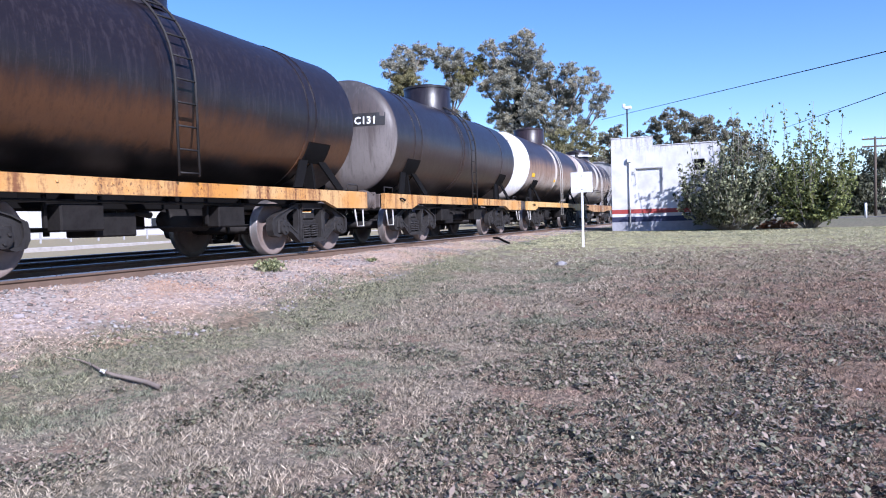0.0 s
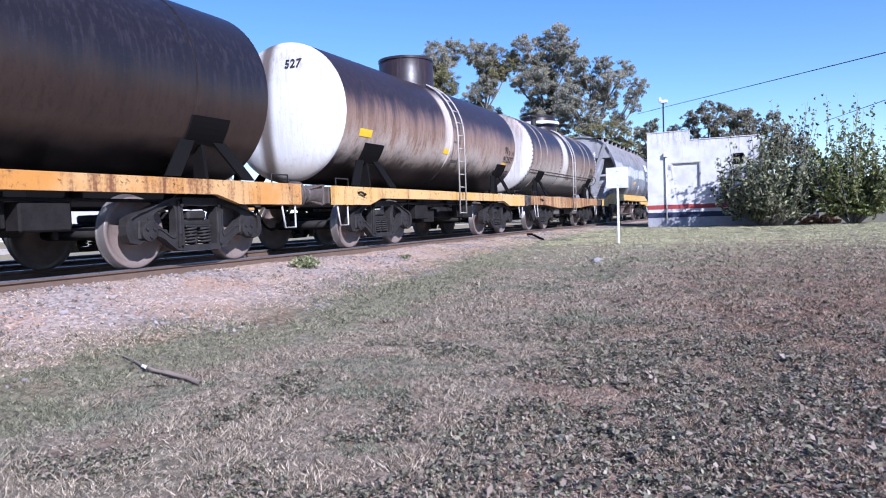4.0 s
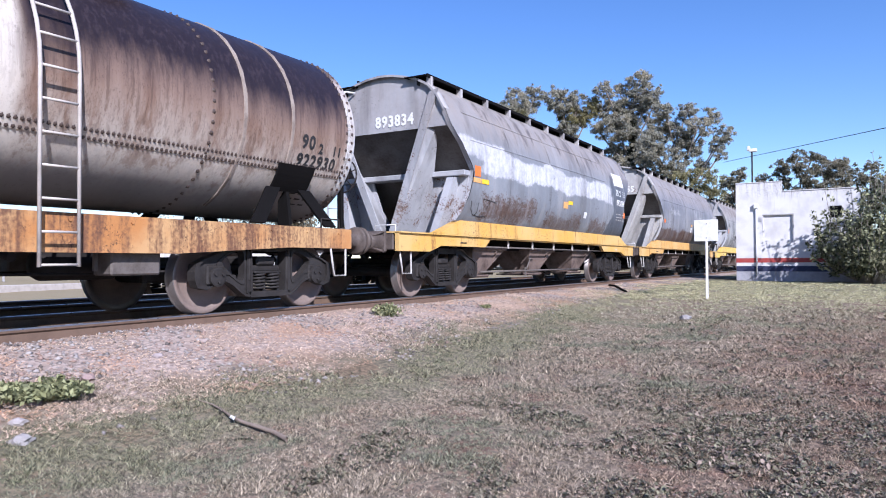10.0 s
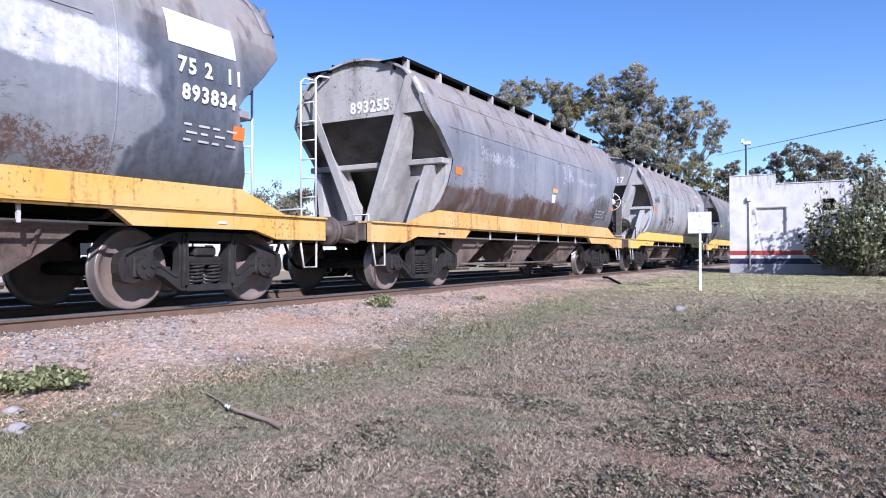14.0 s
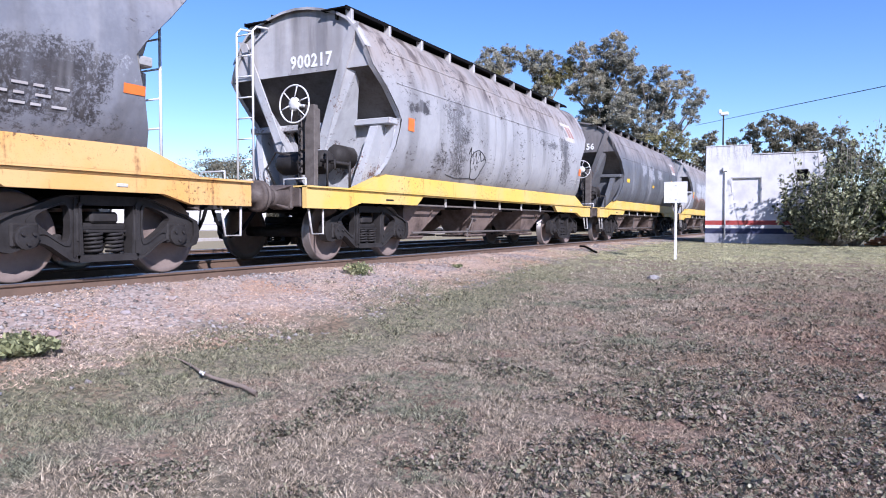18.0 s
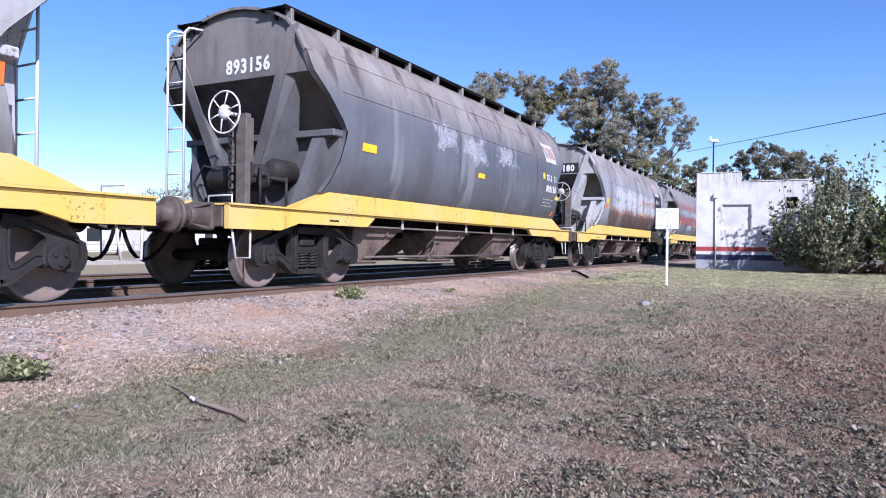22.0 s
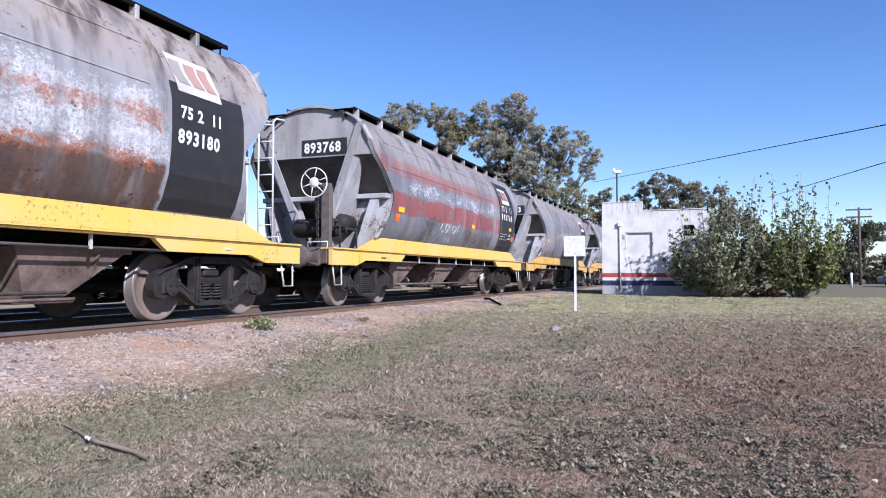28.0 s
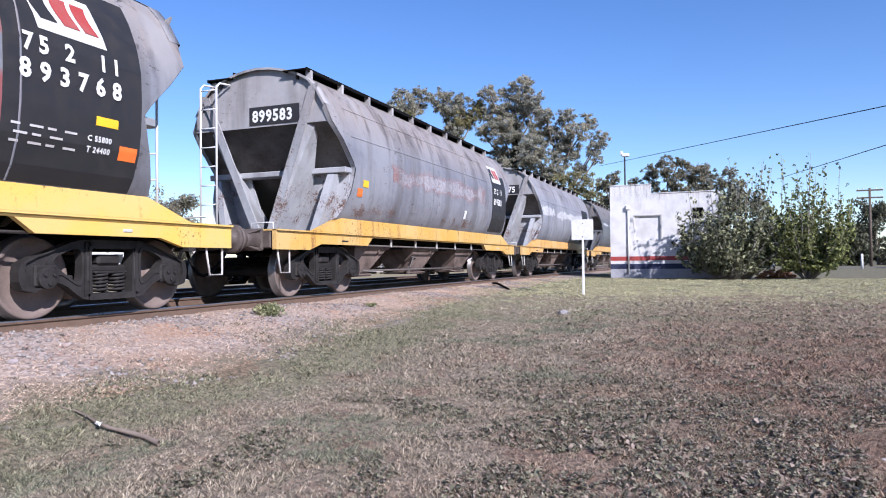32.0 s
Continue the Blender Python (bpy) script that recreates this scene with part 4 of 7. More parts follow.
        pull = Solid().tube((0.62, -6.25, 1.62), (1.02, -6.0, 1.55), 0.03, 8).tube((1.02, -6.0, 1.6), (1.02, -6.0, 1.15), 0.022, 8)
        part("pull_rod", pull, IRON, wagon, at=at_end)
        pull = Solid().pipe([(-0.1, -6.5, 1.2), (-0.25, -6.55, 1.5), (-0.05, -6.55, 1.75), (0.2, -6.5, 1.7)], 0.018, 6)
        part("brake_hose_loop", pull, IRON, wagon, at=at_end)
        tank = Solid().lathe([(-5.75, 0.0), (-5.72, 0.14), (-5.65, 0.2), (-5.0, 0.2), (-4.9, 0.0)], 18, "y", (0.42, 0, 1.75))
        tank.lathe([(-0.7, 0.0), (-0.68, 0.15), (-0.6, 0.2), (0.3, 0.2), (0.38, 0.15), (0.4, 0.0)], 18, "x", (0.2, -5.95, 1.62))
        tank.pipe([(0.8, -6.3, 1.15), (0.8, -6.3, 1.7), (0.5, -6.0, 1.75)], 0.02, 6)
        tank.pipe([(0.95, -6.3, 1.45), (0.95, -6.3, 1.6), (0.7, -6.2, 1.6)], 0.02, 6)
        part("air_reservoir", tank, IRON, wagon, at=at_end)
    # marks on the side
    for kind, *v in marks:
        at = 1 if kind == "text" else 0
        v[at] += 0.2 * min(1.0, max(0.0, -v[at] / 4.7))
        if kind == "text":
            text, y, z, size, mat, *spread = v
            spread = spread[0] if spread else 1.15
            part("lettering", lettering(text, size, on_side(y, z), 0.95, spread), mat, wagon, "stencilled marking")
        elif kind == "patch":
            y, z, w, h, mat, name = v
            part(name, patch(y, y + w, z, z + h, lambda a, b: (side_x(b) + (0.004 if h > 1 else 0.009), a, b), 4, 40 if h > 1 else 12), mat, wagon, name.replace("_", " "))
        elif kind == "bars":
            y, z, n = v
            for k in range(n):
                for q in range(4 - k % 2):
                    a0 = y + 0.03 * (k % 2) + 0.2 * q
                    part("small_print", patch(a0, a0 + 0.1 + 0.05 * ((q + k) % 2), z - 0.085 * k, z - 0.085 * k + 0.024, lambda a, b: (side_x(b) + 0.012, a, b), 2, 1), FADED_WHITE, wagon)
        elif kind == "strokes":
            y, z, mat, r, pts = v
            st = Solid()
            st.pipe([(side_x(z + b) + 0.004, y + a, z + b) for a, b in pts], r, 4)
            part("paint_scrawl", st, mat, wagon)
        elif kind == "dot":
            y, z, r, mat = v
            part("round_mark", patch(0, 1, 0, 1, lambda a, b: (side_x(z + r * b * math.sin(6.2832 * a)) + 0.006, y + r * b * math.cos(6.2832 * a), z + r * b * math.sin(6.2832 * a)), 18, 1), mat, wagon)
        elif kind == "logo":
            y, z = v[:2]
            worn = len(v) > 2
            part("logo_panel", patch(y, y + 0.85, z, z + 0.5, lambda a, b: (side_x(b) + 0.01, a - (b - z) * 0.25, b), 4, 16), FADED_WHITE if worn else WHITE_PAINT, wagon, "white emblem panel")
            for x0, w, mat in ((0.06, 0.2, FADED_GREY if worn else BLACK_PAINT), (0.34, 0.2, FADED_RED if worn else RED_PAINT), (0.6, 0.18, FADED_RED if worn else RED_PAINT)):
                part("logo_shape", patch(y + x0, y + x0 + w, z + 0.12, z + 0.42, lambda a, b: (side_x(b) + 0.016, a - (b - z) * 0.25 + 0.05 * math.sin(9 * b), b), 3, 12), mat, wagon)
    WAGONS.append(wagon)
    return wagon


# ---- tank wagon ----
STRAP = plain("stained_strap", (0.3, 0.25, 0.21), 0.6, 0, 0.8, 4, (0.08, 0.05, 0.04))
RIVET = plain("grimy_rivet", (0.07, 0.05, 0.042), 0.6, 0, 0.6, 6)
TANK_Z, TANK_R = 2.47, 1.33


def on_tank(y0, z0):
    def go(a, b):
        ang = math.asin(max(-1, min(1, (z0 - TANK_Z) / TANK_R))) + b / TANK_R
        return ((TANK_R + 0.008) * math.cos(ang), y0 + a, TANK_Z + (TANK_R + 0.008) * math.sin(ang))
    return go


def cap_y(x, z):
    """The dished end at a place on it."""
    return float(np.interp(math.hypot(x, z - TANK_Z), [0, 0.53, 0.91, 1.17, 1.29, 1.325], [-5.0, -4.98, -4.92, -4.84, -4.76, -4.7]))


def tank_paint(name, base, stain, top_colour, line, bottom, seed, amount=1.0, clean=None, rough=0.36, stripe=None, soft=0.6, foot=1.3):
    """Tank paint under oil: dark over the top, brown runs below, grime at the foot."""
    m = Mat(name, 0.55, 0.0, 0.4)
    z = m.axis("Z")
    runs = m.noise(1.0, 7, 0.68, m.stretch(4.0, 4.0, 0.3, (seed, seed, 0)))
    broad = m.noise(0.6, 4, 0.5, m.stretch(1, 1, 0.5, (seed, 2, 0)))
    fine = m.noise(14, 6, 0.7)
    wob = m.calc("ADD", z, m.calc("ADD", m.calc("MULTIPLY", m.calc("SUBTRACT", runs, 0.5), 0.9 if soft > 0.5 else 0.35), m.calc("MULTIPLY", m.calc("SUBTRACT", broad, 0.5), 0.6)))
    fouled = m.calc("MULTIPLY", m.span(wob, line - 1.1, line + 0.1), amount)
    streaks = m.calc("MULTIPLY", m.span(runs, 0.5, 0.64), 0.6 * amount)
    dark = m.span(wob, line - 0.05, line + soft)
    if clean is not None:
        y = m.calc("ADD", m.axis("Y"), m.calc("MULTIPLY", m.calc("SUBTRACT", broad, 0.5), 0.3))
        keep = m.calc("SUBTRACT", 1.0, m.calc("MULTIPLY", m.calc("MULTIPLY", m.span(y, clean[0] - 0.12, clean[0] + 0.08), m.span(y, clean[1] + 0.12, clean[1] - 0.08)), 0.85))
        fouled, streaks, dark = m.calc("MULTIPLY", fouled, keep), m.calc("MULTIPLY", streaks, keep), m.calc("MULTIPLY", dark, m.calc("MAXIMUM", keep, m.span(z, 3.1, 3.6)))
    col = m.mix(base, stain, fouled)
    col = m.mix(col, stain, streaks)
    drips = m.span(m.noise(1.0, 8, 0.72, m.stretch(17, 17, 0.9, (seed, 0, 3))), 0.5, 0.6)
    spatter = m.span(m.noise(1.0, 6, 0.75, m.stretch(46, 46, 24, (seed, 0, 0))), 0.55, 0.62)
    col = m.mix(col, tuple(0.45 * c for c in stain), m.calc("MULTIPLY", m.calc("MAXIMUM", drips, spatter), m.calc("ADD", 0.12, m.calc("MULTIPLY", fouled, 0.45))))
    col = m.mix(col, top_colour, dark)
    col = m.mix(col, tuple(min(1.0, 2.6 * c + 0.01) for c in top_colour), m.calc("MULTIPLY", m.calc("MULTIPLY", drips, dark), 0.35))
    col = m.mix(col, bottom, m.span(wob, foot + 0.45 * (soft > 0.5) + 0.2 * (soft <= 0.5), foot))
    if stripe is not None:
        x = m.calc("ADD", m.axis("X"), m.calc("MULTIPLY", m.calc("SUBTRACT", broad, 0.5), 0.3))
        run = m.calc("MULTIPLY", m.span(x, stripe[0] - 0.1, stripe[0] + 0.1), m.span(x, stripe[1] + 0.1, stripe[1] - 0.1))
        col = m.mix(col, m.mix((0.03, 0.022, 0.018), (0.15, 0.1, 0.07), runs), m.calc("MULTIPLY", run, 0.9))
    col = m.mix(col, (0.05, 0.035, 0.03), m.calc("MULTIPLY", m.span(fine, 0.55, 0.72), 0.3))
    m.bump(m.calc("ADD", m.calc("MULTIPLY", m.noise(1.3, 2), 1.0), m.calc("MULTIPLY", fine, 0.06)), 0.3, 0.05)
    return m.done(col, m.calc("ADD", m.calc("MULTIPLY", fine, 0.25), rough))


def make_tank(label, paint, end_paint, sill, marks, seed, straps, riveted=False, belly=0.0, dome_h=0.62, ladder_paint=None, ladder_y=0.25, foot=0.6, ends=(5.3, 5.3), touch=(5.75, 5.75), pivots=(-3.4, 3.4), lift=0.0):
    wagon = thing("tank_wagon", label, "train wagon", group="train wagons")
    ladder_paint = ladder_paint or IRON
    barrel = Solid()
    barrel.lathe([(y, TANK_R) for y in np.linspace(-4.66, 4.72, 14)], 64, "y", (0, 0, TANK_Z))
    part("barrel", barrel, paint, wagon, "oil-stained steel barrel")
    for m in (Matrix(), TURN):
        cap = Solid()
        if riveted:
            cap.lathe([(-4.64, TANK_R), (-4.80, TANK_R), (-4.84, TANK_R - 0.02), (-4.87, TANK_R - 0.07), (-4.91, TANK_R - 0.3), (-4.95, TANK_R - 0.7), (-4.96, 0.0)], 64, "y", (0, 0, TANK_Z))
        else:
            cap.lathe([(-4.64, TANK_R), (-4.70, TANK_R - 0.005), (-4.76, TANK_R - 0.04), (-4.84, TANK_R - 0.16), (-4.92, TANK_R - 0.42), (-4.98, TANK_R - 0.8), (-5.0, 0.0)], 64, "y", (0, 0, TANK_Z))
        part("end_cap", cap, end_paint, wagon, "dished tank end", at=m)
    for y in straps:
        st = Solid()
        n = 26
        ring = [(math.cos(a), math.sin(a)) for a in np.linspace(-1.15, math.pi + 1.15, n)]
        for d, h in ((0, 0),):
            st.rows([[((TANK_R + k) * c, y + w, TANK_Z + (TANK_R + k) * s) for c, s in ring] for w, k in ((-0.028, 0.0), (-0.022, 0.02), (0.022, 0.02), (0.028, 0.0))], False)
        part("strap", st, STRAP if riveted else paint, wagon)
    if riveted:
        riv = Solid()
        def stud(x, y, z, nx, ny, nz, r=0.03):
            nrm = Vector((nx, ny, nz)).normalized()
            q = nrm.to_track_quat("Z", "Y")
            c = Vector((x, y, z))
            vs = [c + q @ Vector((r * math.cos(k * math.pi / 2.5), r * math.sin(k * math.pi / 2.5), 0)) for k in range(5)] + [c + nrm * 0.028]
            riv.add(vs, [(k, (k + 1) % 5, 5) for k in range(5)], True)
        for zz in (-0.67, -0.59):
            ang = math.asin(zz / TANK_R)
            for k in range(150):
                y = -4.6 + k * 0.0622
                stud(TANK_R * math.cos(ang), y, TANK_Z + TANK_R * math.sin(ang), math.cos(ang), 0, math.sin(ang))
        for y in (-4.62, -1.1, 2.1, 4.62, 4.74):
            for k in range(64):
                a = 2 * math.pi * k / 64
                stud(TANK_R * math.cos(a), y, TANK_Z + TANK_R * math.sin(a), math.cos(a), 0, math.sin(a))
        for k in range(60):
            a = 2 * math.pi * k / 60
            stud(TANK_R * math.cos(a), -4.74, TANK_Z + TANK_R * math.sin(a), math.cos(a), 0, math.sin(a))
        tagged(part("rivets", riv, RIVET, wagon, "rows of rivets"), kind="stuff")
        seam = Solid()
        a0, a1 = math.asin(-0.69 / TANK_R), math.asin(-0.57 / TANK_R)
        seam.rows([[((TANK_R + 0.006) * math.cos(a), y, TANK_Z + (TANK_R + 0.006) * math.sin(a)) for y in (-4.6, 0, 4.6)] for a in (a0, (a0 + a1) / 2, a1)], False)
        part("lap_seam", seam, paint, wagon)
    # dome and manhole platform
    dome = Solid().lathe([(3.62, 0.72), (3.75, 0.69), (TANK_Z + TANK_R + dome_h - 0.06, 0.68), (TANK_Z + TANK_R + dome_h, 0.62), (TANK_Z + TANK_R + dome_h + 0.05, 0.3), (TANK_Z + TANK_R + dome_h + 0.06, 0.0)], 36, "z", (0, 0.25, 0))
    dome.lathe([(TANK_Z + TANK_R + dome_h - 0.08, 0.7), (TANK_Z + TANK_R + dome_h - 0.02, 0.7)], 36, "z", (0, 0.25, 0))
    dtop = TANK_Z + TANK_R + dome_h
    dome.lathe([(dtop, 0.2), (dtop + 0.1, 0.2), (dtop + 0.12, 0.0)], 20, "z", (0, 0.25, 0))
    part("dome", dome, paint, wagon, "tank dome with its lid")
    if riveted:
        ring = Solid()
        pts = [(0.85 * math.cos(a), 0.25 + 0.85 * math.sin(a), dtop - 0.3) for a in np.linspace(0, 2 * math.pi, 33)]
        for a, b in zip(pts, pts[1:]):
            ring.box(-0.012, 0.012, -0.01, (Vector(b) - Vector(a)).length + 0.01, -0.05, 0.05, m=Matrix.Translation(a) @ (Vector(b) - Vector(a)).to_track_quat("Y", "Z").to_matrix().to_4x4())
        part("guard_ring", ring, WHITE_PAINT, wagon, "white guard ring round the dome")
        vent = Solid().pipe([(0.2, -0.95, dtop - 0.8), (0.2, -0.95, dtop - 0.2)], 0.1, 14).pipe([(0.2, -0.95, dtop - 0.45), (0.1, -0.5, dtop - 0.42)], 0.09, 12)
        vent.lathe([(dtop - 0.2, 0.13), (dtop - 0.11, 0.13), (dtop - 0.09, 0.0)], 16, "z", (0.2, -0.95, 0)).lathe([(dtop - 0.2, 0.0), (dtop - 0.2, 0.13)], 16, "z", (0.2, -0.95, 0))
        part("vent_pipe", vent, IRON, wagon)
        lid = Solid().lathe([(4.03, 0.0), (4.03, 0.36), (4.06, 0.37), (4.09, 0.0)], 26, "z", (0.55, 1.35, 0))
        part("platform", lid, IRON, wagon)
    # side ladder bent round the barrel
    for s in (1, -1):
        lad = Solid()
        for dy in (0.0, 0.38):
            arc = [(s * (TANK_R + 0.12) * math.cos(a), ladder_y + dy, TANK_Z + (TANK_R + 0.12) * math.sin(a)) for a in np.linspace(0.0, 1.2, 9)]
            lad.pipe([(s * (TANK_R + 0.12), ladder_y + dy, foot), *arc], 0.02, 7)
        for k in range(13):
            z = 0.62 + 0.31 * k
            if z < TANK_Z:
                x, zz = TANK_R + 0.12, z
            else:
                a = (z - TANK_Z) / (TANK_R + 0.12)
                x, zz = (TANK_R + 0.12) * math.cos(a), TANK_Z + (TANK_R + 0.12) * math.sin(a)
            if foot < z < 4.2:
                lad.tube((s * x, ladder_y, zz), (s * x, ladder_y + 0.38, zz), 0.014, 6)
        part("ladder", lad, ladder_paint, wagon, "curved steel side ladder")
    # a slimmer barrel that sits higher
    shape = Matrix.Translation((0, 0, TANK_Z + lift)) @ Matrix.Diagonal((1 - 0.2 * lift, 1, 1 - 0.2 * lift, 1)) @ Matrix.Translation((0, 0, -TANK_Z))
    for ob in wagon.children:
        if not ob.name.startswith("ladder"):
            ob.matrix_basis = shape @ ob.matrix_basis
    for s in (1, -1):
        # saddles: a pad on the barrel and two splayed legs
        for y in (-3.6, 3.6):
            sd = Solid()
            arc = [(math.sqrt(max(0, (TANK_R + 0.008) ** 2 - (z - TANK_Z) ** 2)), z) for z in np.linspace(1.98, 1.62, 6)]
            sd.rows([[(s * (x + k), y + w, z) for x, z in arc] for w, k in ((-0.36, 0.0), (-0.35, 0.02), (0.35, 0.02), (0.36, 0.0))], False)
            for e in (-1, 1):
                a0, a1 = Vector((s * 1.06, y + 0.3 * e, 1.66)), Vector((s * 1.2, y + 0.72 * e, 1.15))
                side_v, thick = Vector((0, 0.13, 0)), Vector((s * 0.03, 0, 0.01))
                sd.add([a0 - side_v, a0 + side_v, a1 + side_v, a1 - side_v, a0 - side_v + thick, a0 + side_v + thick, a1 + side_v + thick, a1 - side_v + thick], [(0, 1, 2, 3), (7, 6, 5, 4), (0, 4, 5, 1), (1, 5, 6, 2), (2, 6, 7, 3), (3, 7, 4, 0)])
            sd.prism([(s * 0.9, 1.13), (s * 0.9, 1.5), (s * 1.03, 1.66), (s * 1.06, 1.62), (s * 1.12, 1.13)], "y", y - 0.03, y + 0.03)
            part("saddle", sd, BLACK, wagon, "black steel saddle bracket")
        front, rear = ends
        side = Solid()
        if riveted:
            side.prism([(-front, 0.84), (-front, 1.13), (rear, 1.13), (rear, 0.84), (3.4, 0.84), (1.6, 0.84 - belly), (-1.8, 0.84 - belly), (-3.4, 0.84)], "x", s * 1.21, s * 1.3)
        else:
            side.prism([(-front, 0.8), (-front, 1.13), (rear, 1.13), (rear, 0.8), (4.0, 0.8), (3.55, 0.93), (-3.55, 0.93), (-4.0, 0.8)], "x", s * 1.24, s * 1.33)
        x1 = 1.3 if riveted else 1.33
        for k in range(14):
            y = -front + 0.3 + k * (front + rear - 0.6) / 13
            side.tube((s * x1, y, 1.06), (s * (x1 + 0.015), y, 1.06), 0.016, 6)
        part("sill", side, sill, wagon, "yellow side sill streaked with rust")
        part("tow_hook", Solid().pipe([(s * x1, -front + 0.75, 1.02), (s * (x1 + 0.05), -front + 0.77, 1.03), (s * (x1 + 0.05), -front + 0.95, 0.99), (s * x1, -front + 0.97, 0.98)], 0.02, 6), GEAR, wagon)
        part("brake_pipe", Solid().tube((s * 1.1, -3.2, 0.86), (s * 1.1, 3.2, 0.84), 0.022, 7), GEAR, wagon)
        for y in (-1.5, 1.15):
            box = Solid().box(s * 0.85, s * 1.18, y - 0.3, y + 0.3, 0.5, 0.82, b=0.02).box(s * 1.0, s * 1.04, y - 0.4, y - 0.36, 0.55, 0.93).box(s * 1.0, s * 1.04, y + 0.36, y + 0.4, 0.55, 0.93)
            part("tool_box" if y < 0 else "battery_box", box, HANGER if riveted else GEAR, wagon)
        for y in (-front + 0.2, rear - 0.6):
            rail = Solid().pipe([(s * 1.22, y, 1.13), (s * 1.22, y, 1.27), (s * 1.22, y + 0.4, 1.27), (s * 1.22, y + 0.4, 1.13)], 0.014, 6)
            part("grab_rail", rail, IRON, wagon)
    for y in (-front + 0.003, rear - 0.123):
        part("headstock", Solid().box(-1.2, 1.2, y, y + 0.12, 0.82, 1.12, b=0.015), BUFFER, wagon)
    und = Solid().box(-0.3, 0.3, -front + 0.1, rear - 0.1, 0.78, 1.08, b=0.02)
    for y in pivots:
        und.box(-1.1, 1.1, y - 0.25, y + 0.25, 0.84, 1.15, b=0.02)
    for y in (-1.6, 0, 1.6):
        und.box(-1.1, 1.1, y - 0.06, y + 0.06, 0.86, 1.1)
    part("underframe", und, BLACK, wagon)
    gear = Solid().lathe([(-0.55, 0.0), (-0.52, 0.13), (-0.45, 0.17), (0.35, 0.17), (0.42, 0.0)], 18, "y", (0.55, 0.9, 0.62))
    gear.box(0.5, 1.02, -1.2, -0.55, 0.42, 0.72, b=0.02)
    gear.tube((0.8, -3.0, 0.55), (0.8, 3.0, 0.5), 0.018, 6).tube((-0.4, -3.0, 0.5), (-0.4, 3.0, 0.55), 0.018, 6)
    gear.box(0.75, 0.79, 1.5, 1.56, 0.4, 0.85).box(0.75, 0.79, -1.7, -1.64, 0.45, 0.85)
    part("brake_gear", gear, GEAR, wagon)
    drain = Solid().lathe([(0.75, 0.1), (1.16, 0.12)], 14, "z", (0, 0.2, 0)).tube((0, 0.2, 0.8), (0.5, 0.2, 0.7), 0.05, 10)
    part("outlet", drain, IRON, wagon)
    for y in pivots:
        add_bogie(wagon, y)
    end_gear(wagon, front, rear, *touch, 1.28)
    hw = handwheel(Solid(), (0.35, 5.18, 2.0), 0.27) if not riveted else handwheel(Solid(), (-0.12, -5.06, 2.4), 0.3)
    stand = Solid()
    if riveted:
        stand.box(-0.17, -0.07, -5.03, -4.98, 1.0, 2.4, b=0.01)
        hw2 = handwheel(Solid(), (0.95, 4.95, 2.0), 0.27)
        part("brake_wheel", hw2, IRON, wagon, "spoked brake wheel")
        stand.box(0.9, 1.0, 4.86, 4.92, 1.0, 2.0, b=0.01)
    else:
        stand.box(0.3, 0.4, 5.05, 5.12, 1.13, 2.0, b=0.01)
    part("brake_wheel", hw, IRON, wagon, "spoked brake wheel")
    part("brake_stand", stand, BLACK, wagon)
    plain_parts = set(wagon.children)
    for kind, *v in marks:
        if kind == "text":
            text, y, z, size, mat = v
            part("lettering", lettering(text, size, on_tank(y, z), 0.95), mat, wagon, "stencilled marking")
        elif kind == "endtext":
            text, x, z, size, mat, panel = v
            if panel:
                part("number_panel", patch(x - 0.05, x + 0.7, z - 0.05, z + 0.24, lambda a, b: (a, cap_y(a, b) - 0.006, b), 4, 3), BLACK_PAINT, wagon)
            part("lettering", lettering(text, size, lambda a, b: (x + a, cap_y(x + a, z + b) - 0.012, z + b), 0.95), mat, wagon, "stencilled number")
        elif kind == "bars":
            y, z, n = v
            for k in range(n):
                for q in range(3):
                    part("small_print", patch(y + 0.17 * q, y + 0.17 * q + 0.12, 0, 0.03, on_tank(0, z - 0.07 * k), 2, 1), BLACK_PAINT, wagon)
        elif kind == "patch":
            y, z, w, h, mat, name = v
            go = on_tank(0, z)
            part(name, patch(y, y + w, 0, h, go, 3, 4), mat, wagon, name.replace("_", " "))
        elif kind == "band":
            y, w, mat = v
            bd = Solid()
            bd.rows([[((TANK_R + 0.005) * math.cos(a), yy, TANK_Z + (TANK_R + 0.005) * math.sin(a)) for yy in (y, y + w)] for a in np.linspace(-0.75, 0.95, 22)])
            part("repainted_band", bd, mat, wagon, "repainted pale band")
    for ob in set(wagon.children) - plain_parts:
        ob.matrix_basis = shape @ ob.matrix_basis
    WAGONS.append(wagon)
    return wagon


# ---- the train, from its head ----
SILL_GOLD = sill_paint("worn_yellow_sill", (0.47, 0.21, 0.045), (0.17, 0.07, 0.03), 0.68)
SILL_RUST = sill_paint("rusted_yellow_sill", (0.4, 0.18, 0.06), (0.13, 0.062, 0.036), 0.82)
SILL_YELLOW = sill_paint("yellow_sill", (0.56, 0.32, 0.065), (0.22, 0.1, 0.04), 0.5)
SILL_BRIGHT = sill_paint("bright_yellow_sill", (0.66, 0.42, 0.08), (0.3, 0.15, 0.05), 0.36)
SILL_ORANGE = sill_paint("faded_orange_sill", (0.58, 0.32, 0.09), (0.2, 0.09, 0.04), 0.5)

